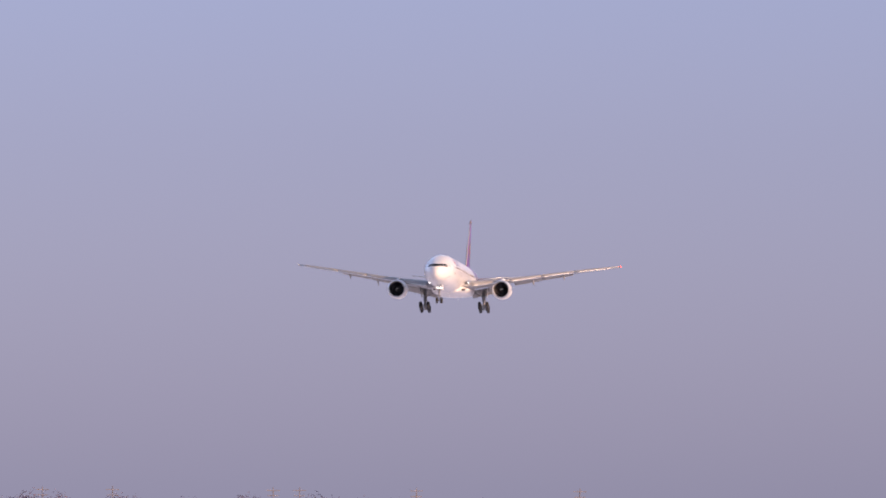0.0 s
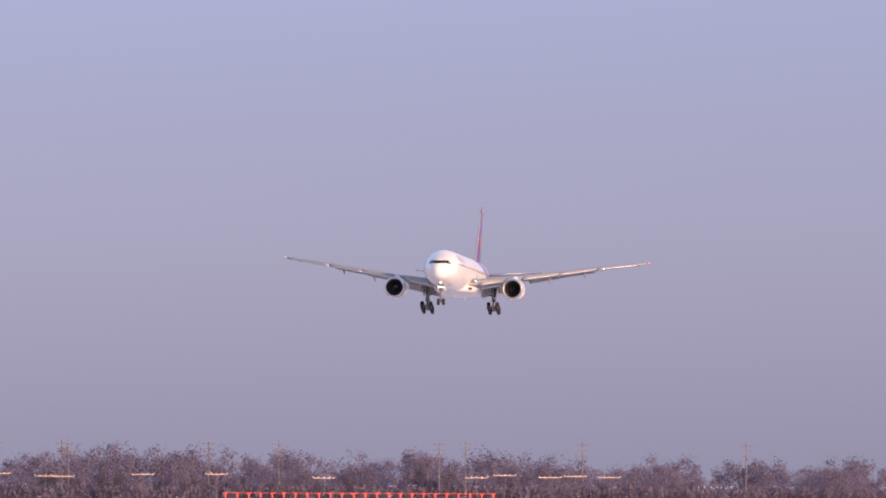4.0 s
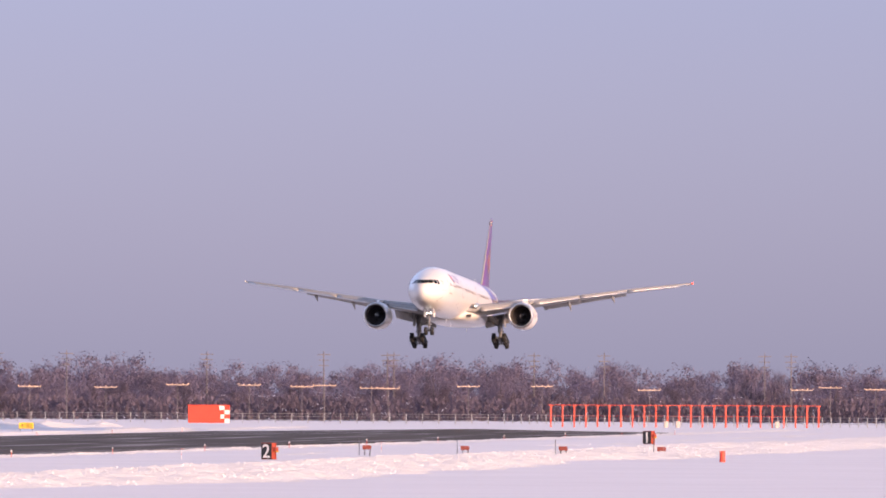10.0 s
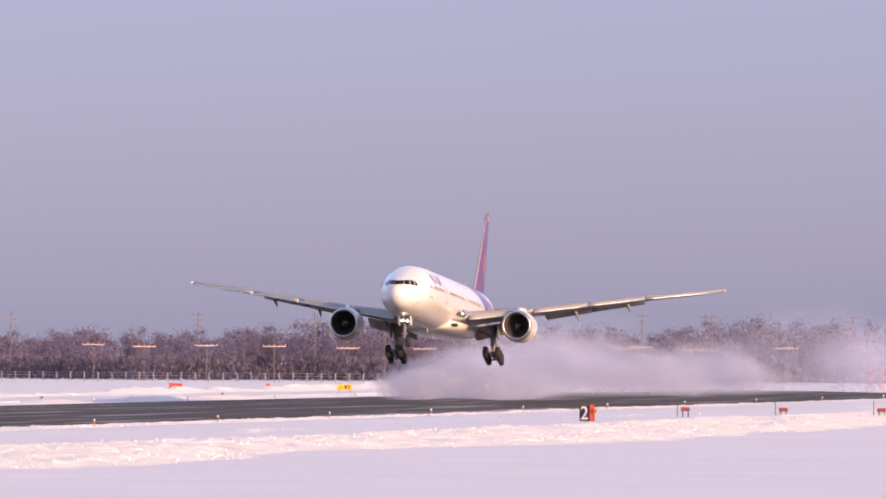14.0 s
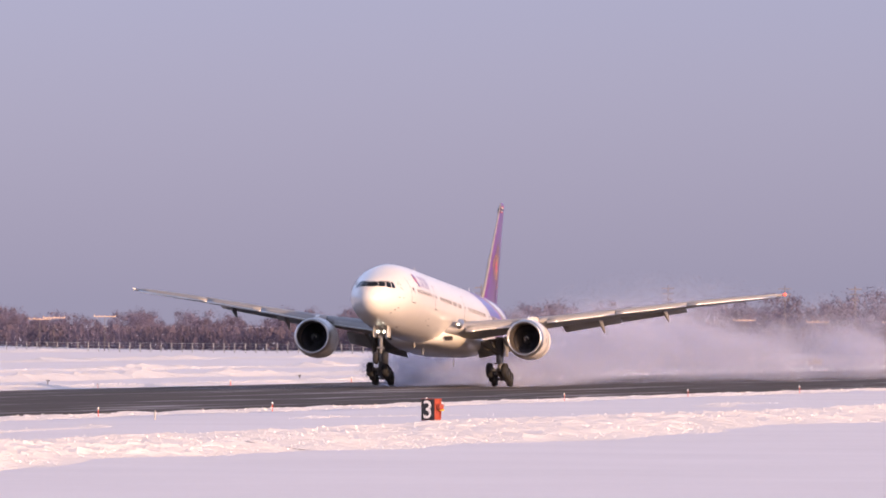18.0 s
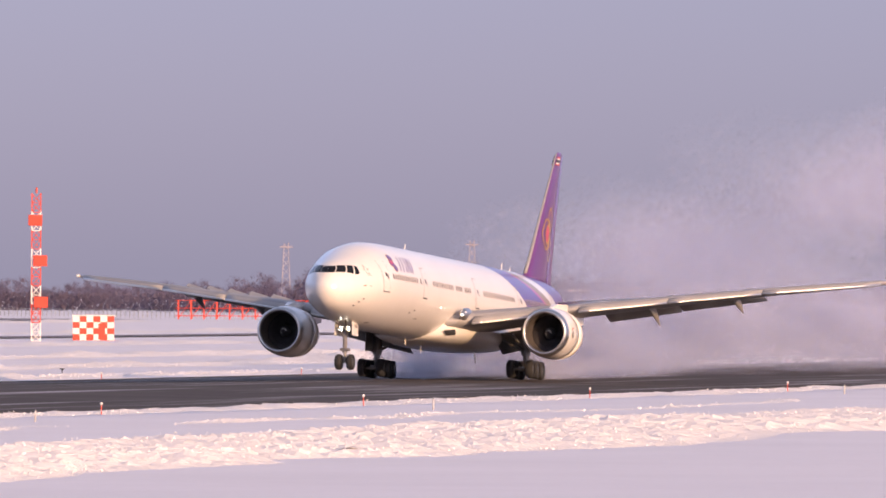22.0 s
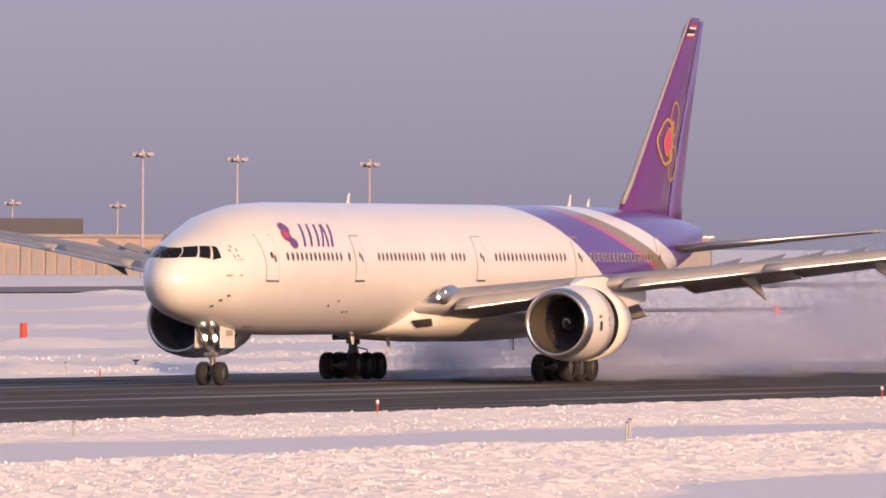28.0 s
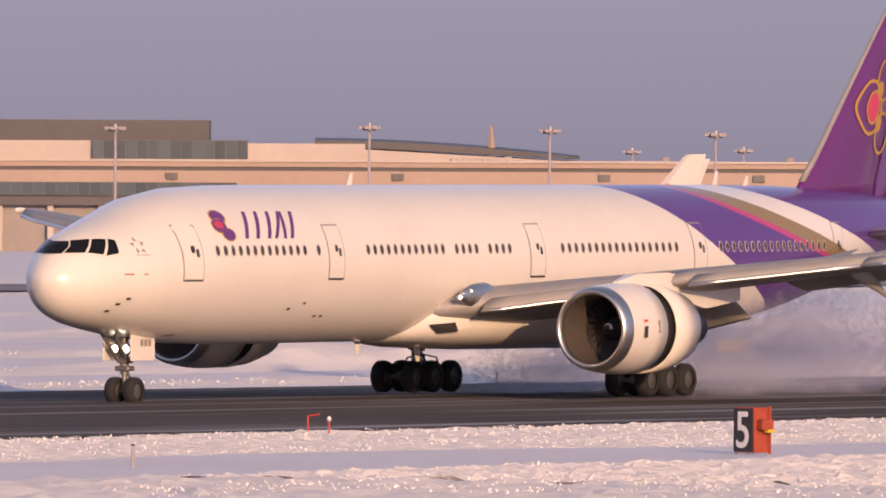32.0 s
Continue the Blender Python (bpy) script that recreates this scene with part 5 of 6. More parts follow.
def funnel_light(x, y):
    ob = thing("funnel_light", "red funnel-shaped lamp on a post", "light", pose(x, y, 0), "red funnel lamps")
    part("post", tube((0, 0, -0.2), (0, 0, 1.8), 0.12, sides=8), RED, ob)
    part("funnel", tube((0, 0, 1.5), (0, 0, 3.0), 0.35, 1.35, 12), RED, ob)
    return ob


fl = funnel_light(2430, 603)
copy_thing(fl, pose(2440, 584, 0))

# glide path mast: square lattice with antenna panels
gs = thing("glide_path_mast", "tall red and white lattice mast with antenna panels", "mast", pose(1530, 423, 0, 0, 0, -75))
for a in (-0.52, 0.52):
    for b in (-0.52, 0.52):
        for k in range(8):
            part("leg", box(a - 0.07, a + 0.07, b - 0.07, b + 0.07, -0.2 if k == 0 else 2.19 * k, 2.19 * (k + 1)), RED if k % 2 else RED_WHITE, gs)
for k in range(16):
    z = 1.09 * k
    mat = RED if (k // 2) % 2 else RED_WHITE
    part("brace", add_tube(tube((-0.52, -0.52, z), (0.52, -0.52, z + 1.09), 0.05, sides=5), (0.52, -0.52, z), (-0.52, -0.52, z + 1.09), 0.05, sides=5), mat, gs)
    part("ring", box(-0.56, 0.56, -0.58, -0.50, z - 0.05, z + 0.05), mat, gs)
for z, x in ((4.5, 0.7), (9.4, 0.6), (14.2, 0.0)):
    part("antenna_panel", box(x - 0.95, x + 0.7, -0.9, -0.55, z - 0.55, z + 0.75, 0.04), RED, gs, "red antenna panel")
part("top_lamp", tube((0, 0, 17.5), (0, 0, 18.2), 0.12, sides=8), RED, gs)
for nm, x, y, high in (("monitor_mast", 1516, 432, 8.6), ("short_mast", 1513, 435, 3.4)):
    mast = thing(nm, "red and white banded monitor mast on a red base", "mast", pose(x, y, 0, 0, 0, -75))
    for k in range(5):
        part("band", tube((0, 0, high * k / 5), (0, 0, high * (k + 1) / 5), 0.32, sides=12), RED_WHITE if k % 2 else RED, mast)
    part("platform", box(-1.1, 1.1, -0.7, 0.7, high, high + 0.16, 0.03), RED, mast)
    for x2 in (-1.0, -0.35, 0.35, 1.0):
        part("rail_post", box(x2 - 0.04, x2 + 0.04, -0.66, -0.6, high + 0.1, high + 1.1), RED, mast)
    part("base_box", box(-0.6, 1.4, -0.6, 0.6, -0.1, 1.3, 0.04), RED, mast)

# ---- perimeter fence ----
FENCE = [(1900, 60), (1997, 188), (2096, 262), (2100, 320), (2140, 420), (2200, 500), (2320, 580), (2500, 700)]
fence = thing("perimeter_fence", "thin wire perimeter fence with pale posts", "fence")
for (x0, y0), (x1, y1) in zip(FENCE, FENCE[1:]):
    n = int(math.hypot(x1 - x0, y1 - y0) / 2.6)
    for k in range(n):
        f = k / n
        px, py = x0 + (x1 - x0) * f, y0 + (y1 - y0) * f
        part("post", box(px - 0.06, px + 0.06, py - 0.06, py + 0.06, -0.2, 1.55), STEEL, fence)
    for z in (0.5, 1.0, 1.45):
        part("wire", tube((x0, y0, z), (x1, y1, z), 0.025, sides=4), STEEL, fence)

POLE_DARK = material("dark_pole", (0.15, 0.135, 0.15), 0.7, 0.1, 0.1, 2.0)
POLE_GREY = material("weathered_pole", (0.36, 0.33, 0.37), 0.7, 0.1, 0.1, 2.0)

# ---- lamp masts in front of the woods ----
def lamp_mast(x, y, high, wide, turn):
    ob = thing("lamp_mast", "grey mast with a long pale crossbar of lamps", "lamp mast", pose(x, y, 0, 0, 0, turn), "lamp masts before the woods")
    part("mast", tube((0, 0, -0.2), (0, 0, high), 0.08, 0.05, 6), POLE_DARK, ob)
    part("crossbar", box(-wide / 2, wide / 2, -0.12, 0.12, high - 0.06, high + 0.08), SUNLIT_BAR, ob)
    for k in range(5):
        lx = -wide / 2 + wide * k / 4
        part("lamp", tube((lx, 0, high + 0.1), (lx, 0, high + 0.24), 0.10, 0.07, 8), SUNLIT_BAR, ob)
    return ob


# Crossbar colour with the low sun's warm light put into it.
SUNLIT_BAR = material("sunlit_bar_tint", (0.62, 0.46, 0.35), 0.35, 0.2)
# bearings of the masts, degrees from north of the field
MASTS = [84.715, 84.568, 84.462, 84.268, 84.147, 83.494, 83.035, 82.720, 82.377, 82.304, 82.104, 82.007, 81.782, 81.475, 81.168, 80.841, 80.527, 80.236, 79.970, 79.753, 77.790, 77.573, 77.512, 77.294, 77.077, 76.871, 76.557, 76.267]
mast_rng = random.Random(5)
base_mast = None
for az in MASTS:
    r = 2200 + mast_rng.uniform(-12, 14) + max(0, 80 - az) * 22
    x, y, h = r * math.sin(radians(az)), r * math.cos(radians(az)), 5.6 + mast_rng.uniform(-0.3, 0.3)
    m = pose(x, y, h - 5.6, 0, 0, -az + mast_rng.uniform(-6, 6))
    if base_mast is None:
        base_mast = lamp_mast(x, y, 5.6, 3.6, -az)
    else:
        copy_thing(base_mast, m)


def power_pole(x, y, high, turn):
    ob = thing("utility_pole", "thin grey utility pole with crossarms", "pole", pose(x, y, 0, 0, 0, turn), "utility poles")
    part("pole", tube((0, 0, -0.2), (0, 0, high), 0.13, 0.08, 6), POLE_DARK, ob)
    for k in range(3):
        part("crossarm", box(-1.1 + 0.15 * k, 1.1 - 0.15 * k, -0.06, 0.06, high - 0.6 - 0.9 * k, high - 0.48 - 0.9 * k), POLE_DARK, ob)
    return ob


pole = power_pole(2240, 300, 11.5, -82)
for az, r in ((83.987, 2215), (82.4, 2230), (82.1, 2225), (81.0, 2225), (80.2, 2240), (83.3, 2220), (84.1, 2210), (84.6, 2215), (83.0, 2240), (85.3, 2215), (79.4, 2260), (81.6, 2228), (80.7, 2232)):
    copy_thing(pole, pose(r * math.sin(radians(az)), r * math.cos(radians(az)), 0, 0, 0, -az + 8))

# ---- woods ----
def tree_mesh(seed, high, spread, n_twigs):
    """Trunk and limbs as one set of faces, bare twigs as another: several rounded heads of fine twigs on spreading limbs."""
    rng = random.Random(seed)
    tv, tf, cv, cf = [], [], [], []

    def bar(a, b, r0, r1, sides=5):
        d = (b - a).normalized()
        u = d.orthogonal().normalized()
        w = d.cross(u)
        k = len(tv)
        for p, r in ((a, r0), (b, r1)):
            for i in range(sides):
                q = 2 * math.pi * i / sides
                tv.append(p + u * (r * math.cos(q)) + w * (r * math.sin(q)))
        for i in range(sides):
            j = (i + 1) % sides
            tf.append((k + i, k + j, k + sides + j, k + sides + i))

    top = Vector((rng.uniform(-0.4, 0.4), rng.uniform(-0.4, 0.4), high * 0.86))
    bar(Vector((0, 0, -0.3)), top * 0.45, 0.20, 0.13)
    bar(top * 0.45, top, 0.13, 0.03)
    heads = [(top + Vector((0, 0, -0.12 * high)), 0.26 * high)]
    for k in range(9):
        f = rng.uniform(0.25, 0.8)
        q = rng.uniform(0, 2 * math.pi)
        out = spread * rng.uniform(0.45, 0.85) * (1.1 - 0.6 * f)
        b = top * f + Vector((math.cos(q) * out, math.sin(q) * out, rng.uniform(0.6, 1.6)))
        bar(top * (f * 0.85), b, 0.08 * (1.2 - f), 0.02, 4)
        heads.append((b, spread * rng.uniform(0.30, 0.46)))
    for k in range(n_twigs):
        c, r = rng.choice(heads)
        d = Vector((rng.gauss(0, 1), rng.gauss(0, 1), rng.gauss(0, 0.9))).normalized()
        p = c + d * (r * rng.random() ** 0.45 * rng.uniform(0.8, 1.08))
        p.z = max(p.z, 0.4)
        face = (d + Vector((rng.gauss(0, 0.33), rng.gauss(0, 0.33), rng.gauss(0.25, 0.33)))).normalized()
        d = Vector((rng.gauss(0, 1), rng.gauss(0, 1), rng.gauss(0.4, 1)))
        d = (d - face * d.dot(face)).normalized() * rng.uniform(0.16, 0.38)
        s = d.cross(face).normalized() * rng.uniform(0.035, 0.065)
        i = len(cv)
        cv.extend([p - s, p + s, p + d])
        cf.append((i, i + 1, i + 2))
    return tv, tf, cv, cf


KINDS = [tree_mesh(100 + k, h, sp, n) for k, (h, sp, n) in enumerate(((9.2, 3.6, 3600), (9.6, 4.0, 4000), (8.4, 3.6, 3200), (9.8, 3.4, 3600), (8.0, 3.9, 3200)))]
# height of the skyline over the woods, by the bearing
SKYLINE = [(70.5, 5.0), (72.0, 7.6), (72.5, 7.2), (72.85, 8.8), (73.05, 10.6), (73.25, 12.4), (73.5, 13.2), (73.75, 11.6), (74.2, 8.2), (75.3, 7.6), (75.6, 10.2), (77.0, 9.6), (77.6, 7.4), (79.2, 8.6), (79.8, 10.4), (80.6, 10.8), (81.2, 12.4), (81.6, 11.0), (82.1, 11.4), (82.47, 12.8), (82.8, 11.4), (83.4, 11.0), (83.72, 10.8), (83.95, 12.4), (84.2, 10.8), (84.8, 10.4), (86.0, 9.6), (88.0, 9.6)]
tree_models = []
for k, (tv, tf, cv, cf) in enumerate(KINDS):
    tree = thing("bare_tree", "leafless winter tree with fine twigs, tinted purple-brown by painted haze", "tree", group="trees along the fence")
    mesh_object("trunk", tv, tf, BARK, tree)
    mesh_object("crown", cv, cf, TWIGS, tree)
    tree_models.append(tree)


def woods_depth(az):
    """Distance of the front of the woods, by the bearing."""
    return interp(az, [(70, 3050), (75.0, 3000), (76.5, 2700), (78.0, 2330), (80.0, 2235), (82, 2225), (84, 2215), (88, 2200)])[0]


wood_rng = random.Random(9)
count = 0
az = 77.2
while az < 87.0:
    r = woods_depth(az) + wood_rng.uniform(0, 35)
    k = wood_rng.randrange(5)
    q = wood_rng.uniform(0.62, 0.96) * interp(az, SKYLINE)[0] / 9.4
    m = pose(r * math.sin(radians(az)), r * math.cos(radians(az)), 0, 0, 0, wood_rng.uniform(0, 360)) @ Matrix.Diagonal((q, q, q, 1))
    if count < 5:
        tree_models[count].matrix_world = m
    else:
        copy_thing(tree_models[k], m)
    count += 1
    az += wood_rng.uniform(0.045, 0.12)


def far_woods():
    """The rest of the woods, tree behind tree, as one mass."""
    rng = np.random.RandomState(12)
    vs, fs, base = [], [], 0
    crowns = []
    for k in KINDS:
        # every fifth twig, drawn broader
        v = np.array([tuple(v) for v in k[2]]).reshape(-1, 3, 3)[::5]
        mid = (v[:, 0] + v[:, 1]) / 2
        v = np.stack([mid + (v[:, 0] - mid) * 2.3, mid + (v[:, 1] - mid) * 2.3, mid + (v[:, 2] - mid) * 1.25], 1)
        crowns.append((v.reshape(-1, 3), np.arange(3 * len(v)).reshape(-1, 3)))
    for i in range(1050):
        az = 70.5 + 17.5 * rng.rand()
        depth = interp(az, [(70, 3050), (75.0, 3000), (76.5, 2720), (77.2, 2560), (78.0, 2350), (80.0, 2260), (82, 2250), (84, 2240), (88, 2225)])[0]
        r = depth + 8 + 120 * rng.rand()
        v, f = crowns[rng.randint(5)]
        a, q = 2 * math.pi * rng.rand(), (0.66 + 0.36 * rng.rand()) * interp(az, SKYLINE)[0] / 9.4
        c, s = math.cos(a) * q, math.sin(a) * q
        w = np.stack([v[:, 0] * c - v[:, 1] * s + r * math.sin(radians(az)), v[:, 0] * s + v[:, 1] * c + r * math.cos(radians(az)), v[:, 2] * q], 1)
        vs.append(w)
        fs.append(f + base)
        base += len(w)
    V, F = np.concatenate(vs), np.concatenate(fs)
    # scrub close to the ground
    n = 120000
    az = np.radians(70.5 + 17.5 * rng.rand(n))
    dep = np.array([interp(float(np.degrees(a)), [(70, 3040), (75.0, 2990), (76.5, 2690), (78.0, 2320), (80.0, 2232), (82, 2222), (84, 2212), (88, 2195)])[0] for a in az]) + 45 * rng.rand(n) ** 1.5
    P = np.stack([dep * np.sin(az), dep * np.cos(az), 3.6 * rng.rand(n) ** 1.2], 1)
    d = rng.normal(0, 0.3, (n, 3)) + [0, 0, 0.6]
    s = rng.normal(0, 0.17, (n, 3))
    T = np.stack([P - s, P + s, P + d], 1).reshape(-1, 3)
    F2 = np.arange(3 * n).reshape(-1, 3)
    ob = mesh_object("far_woods", V.tolist(), F.tolist(), TWIGS)
    tagged(ob, "dense leafless winter woods behind the airfield", "woods", kind="stuff")
    ob = mesh_object("scrub", T.tolist(), F2.tolist(), UNDERGROWTH)
    tagged(ob, "brown winter scrub at the foot of the woods", "scrub", kind="stuff")


far_woods()

# ---- terminal side of the airfield; each building has its own frame: x to the right, y away, as seen from the runway ----
def floodlight(x, y, high, turn, group="apron floodlights"):
    ob = thing("floodlight_pole", "tall grey apron floodlight pole with a lamp ring", "lamp post", pose(x, y, 0, 0, 0, turn), group)
    part("pole", tube((0, 0, -0.8), (0, 0, high), 0.30, 0.20, 10), POLE_GREY, ob)
    part("ring", tube((0, 0, high - 0.3), (0, 0, high + 0.2), 1.1, 1.1, 12), DARK_METAL, ob)
    for k in range(6):
        a = math.pi * k / 3 + 0.3
        part("lamp", box(1.35 * math.cos(a) - 0.45, 1.35 * math.cos(a) + 0.45, 1.35 * math.sin(a) - 0.35, 1.35 * math.sin(a) + 0.35, high - 0.1, high + 0.45, 0.08), POLE_GREY, ob)
    part("cap", tube((0, 0, high + 0.2), (0, 0, high + 0.9), 0.35, 0.2, 8), STEEL, ob)
    return ob


POLES = [(1712.3, 1107.0, 20.8), (1733.9, 1072.4, 20.7), (1748.9, 1047.6, 20.3), (1971.3, 1162.6, 18.0), (1762.3, 1024.6, 19.8), (1981.4, 1145.3, 18.3), (1778.7, 1008.2, 20.1), (1997.1, 1130.0, 19.6), (2002.9, 1119.5, 20.0),
         (1829.2, 1020.3, 19.9), (1830.7, 1017.7, 19.4), (2050.8, 1077.8, 13.4), (2039.3, 1099.5, 13.8), (1802.0, 780.4, 18.8), (1899.5, 806.6, 18.6), (2000.0, 825.8, 18.4), (2342.1, 1042.6, 12.4), (2350.3, 1023.9, 12.0), (2173.0, 739.3, 18.1), (2178.8, 722.0, 17.6)]
first_pole = floodlight(*POLES[0][:2], 20.0, -60)
for x, y, top in POLES[1:]:
    copy_thing(first_pole, pose(x, y, top - 20.4, 0, 0, -62))

# far pylons and masts on the horizon
for x, y, top in ((3143, 1005, 20.8), (3150, 983, 21.7), (3154, 971.5, 20.3), (2300, 690, 18.0), (2420, 760, 21.0)):
    mast = thing("radio_mast", "thin grey guyed radio mast", "mast", pose(x, y, 0, 0, 0, -72), "radio masts")
    part("shaft", tube((0, 0, -0.2), (0, 0, top), 0.15, 0.09, 6), DARK_METAL, mast)
    part("cage", tube((0, 0, top - 3), (0, 0, top - 1), 0.26, 0.26, 6), DARK_METAL, mast)
for x, y, top in ((3197, 820, 16.2), (3208, 775.5, 17.0)):
    mast = thing("lattice_pylon", "distant grey steel lattice pylon", "pylon", pose(x, y, 0, 0, 0, -76), "lattice pylons")
    for a in (-1, 1):
        part("leg", tube((a * 1.3, 0, -0.2), (a * 0.5, 0, top), 0.14, 0.10, 5), POLE_GREY, mast)
    for k in range(8):
        z = top * k / 8
        w = 1.3 - 0.8 * k / 8
        part("brace", add_tube(tube((-w, 0, z), (w, 0, z + top / 8), 0.07, sides=4), (w, 0, z), (-w, 0, z + top / 8), 0.07, sides=4), POLE_GREY, mast)
    part("platform", box(-1.6, 1.6, -0.5, 0.5, top - 1.2, top - 0.9), POLE_GREY, mast)


def block(ob, name, x0, x1, z0, z1, mat, depth=14.0, front=0.0, label=""):
    return part(name, box(x0, x1, front, front + depth, z0, z1), mat, ob, label)


def panes(ob, x0, x1, z0, z1, n, mat=None, front=-0.12, gap=0.12):
    """A band of window panes with gaps between, set into a dark frame."""
    part("window_band", box(x0, x1, front + 0.06, 0.3 + front + 0.06, z0, z1), DARK_METAL, ob)
    w = (x1 - x0) / n
    for k in range(n):
        part("pane", box(x0 + w * k + gap / 2, x0 + w * (k + 1) - gap / 2, front, front + 0.05, z0 + 0.1, z1 - 0.1), mat or FACADE_GLASS, ob)


# hangar
hangar = thing("hangar", "long beige hangar with a red stripe and a dark window band", "hangar", pose(1999.6, 956.2, 0, 0, 0, -64.4))
block(hangar, "wall", -39, 39, 0.0, 14.7, BEIGE, 40)
block(hangar, "roof_edge", -39.3, 39.3, 14.7, 15.5, CONCRETE, 40.6, -0.3)
block(hangar, "red_stripe", -39, 39, 10.6, 11.1, ROOF_RED, 0.2, -0.2, "dull red stripe along the wall")
panes(hangar, -38.5, 38.5, 7.6, 10.5, 40, front=-0.25)
block(hangar, "lower_wall", -39, 39, 5.4, 7.5, BEIGE, 0.2, -0.2)
block(hangar, "base_wall", -39, 39, 0.0, 5.3, CONCRETE, 0.3, -0.3)
for k in range(1, 6):
    block(hangar, "pilaster", -39 + 13 * k - 0.12, -39 + 13 * k + 0.12, 11.2, 14.7, CONCRETE, 0.1, -0.1)
part("roof_vent", box(17.0, 21.4, -0.8, 4, 12.6, 18.2, 0.05), CONCRETE, hangar, "concrete vent on the roof")
part("roof_box", box(-29, -25, 3, 8, 15.4, 17.3, 0.05), CONCRETE, hangar)
part("roof_box", box(9.0, 10.8, 3, 6, 15.4, 16.8, 0.05), CONCRETE, hangar)
part("roof_box", box(-37.5, -35.5, 3, 6, 15.4, 16.8, 0.05), CONCRETE, hangar)

# radar tower
radar = thing("radar_tower", "round concrete tower with a white radar dome on top", "tower", pose(1713.2, 859.8, 0, 0, 0, -64))
part("shaft", tube((0, 0, -0.2), (0, 0, 16.3), 3.05, 3.05, 32), CONCRETE, radar, smooth=True)
part("upper_drum", tube((0, 0, 17.0), (0, 0, 19.3), 3.05, 3.0, 32), BEIGE, radar, smooth=True)
part("gallery", tube((0, 0, 16.3), (0, 0, 17.0), 4.0, 4.0, 32), CONCRETE, radar)
for k in range(18):
    a = 2 * math.pi * k / 18
    part("railing_post", box(3.9 * math.cos(a) - 0.05, 3.9 * math.cos(a) + 0.05, 3.9 * math.sin(a) - 0.05, 3.9 * math.sin(a) + 0.05, 17.0, 18.0), STEEL, radar)
part("ladder_strip", box(0.55, 1.15, -3.12, -2.9, 0.0, 19.0), DARK_METAL, radar)
part("dome", bmesh_ball(0, 0, 22.2, 3.08, 24, 16), PALE_WALL, radar, "white faceted radar dome", smooth=True)

# low buildings left of the hangar
shed = thing("cargo_building", "low beige cargo building with grey door columns", "building", pose(1910, 840, 0, 0, 0, -67))
block(shed, "wall", -32, 26, 0.0, 6.0, BEIGE, 22)
block(shed, "roof", -32.5, 26.5, 6.0, 6.5, CONCRETE, 23, -0.5)
for k in range(15):
    part("column", box(-31 + 4 * k - 0.6, -31 + 4 * k + 0.6, -0.3, 0.0, 0.0, 4.6), CONCRETE, shed)
    if k < 14:
        part("shutter", box(-29.9 + 4 * k, -28.1 + 4 * k, -0.15, 0.0, 0.0, 4.2), CONCRETE, shed)
block(shed, "upper_storey", -20, 2, 6.5, 9.0, DARK_ROOF, 12, 4)
part("red_mast", tube((-18, 6, 9), (-18, 6, 12.5), 0.2, 0.1, 6), RED, shed)
shop = thing("office_building", "long pale office building with a white sign board", "building", pose(2059, 812, 0, 0, 0, -70))
block(shop, "wall", -22, 22, 0, 6.2, CONCRETE, 18)
block(shop, "upper_storey", 1, 16, 6.2, 9.2, BEIGE, 12, 2)
block(shop, "sign_board", -8.5, 1.2, 6.6, 8.3, SIGN_WHITE, 0.4, -0.4, "white sign board with a plain red spot and grey bar")
part("sign_spot", tube((-7.4, -0.45, 7.45), (-7.4, -0.40, 7.45), 0.5, 0.5, 16), RED, shop)
part("sign_bar", box(-6.3, 0.6, -0.45, -0.4, 7.2, 7.65), LINE_GREY, shop)
block(shop, "roof", -22.4, 22.4, 6.2, 6.6, RED_WHITE, 19, -0.4)
tee = thing("approach_radar_tower", "grey steel tower with a wide flat platform on top", "tower", pose(2166.6, 757.7, 0, 0, 0, -71))
for a in (-2.2, 2.2):
    for b in (-2.2, 2.2):
        part("leg", tube((a, b, -0.2), (a * 0.7, b * 0.7, 16.5), 0.28, 0.22, 6), POLE_GREY, tee)
for k in range(5):
    part("brace", add_tube(tube((-2.1, -2.1, 3.2 * k), (2.0, -2.0, 3.2 * k + 3.2), 0.12, sides=4), (2.1, -2.1, 3.2 * k), (-2.0, -2.0, 3.2 * k + 3.2), 0.12, sides=4), POLE_GREY, tee)
part("platform", box(-4.6, 4.6, -3, 3, 16.5, 17.3, 0.05), POLE_GREY, tee)
part("lower_platform", box(-2.6, 2.6, -2.4, 2.4, 14.6, 15.0), POLE_GREY, tee)
for k in range(9):
    part("railing_post", box(-4.5 + 1.12 * k - 0.05, -4.5 + 1.12 * k + 0.05, -3, -2.9, 17.3, 18.2), POLE_GREY, tee)
part("antenna", box(-0.9, 1.2, -0.5, 0.5, 17.3, 18.9, 0.1), STEEL, tee)
for x, y, w, h, z in ((3140, 1016, 1.8, 12.0, 8),):
    tower = thing("far_tower", "pale far-off tower block on the horizon", "building", pose(x, y, 0, 0, 0, -72), "far towers")
    part("wall", box(-w, w, 0, 6, 0, h), BEIGE, tower)
    part("roof", box(-w - 0.3, w + 0.3, -0.3, 6.3, h, h + 1.0), CONCRETE, tower)
    for k in range(3):
        part("window", box(-w + 0.5 + w * 0.6 * k, -w + 1.2 + w * 0.6 * k, -0.1, 0, h - 3.2, h - 1.0), FACADE_GLASS, tower)

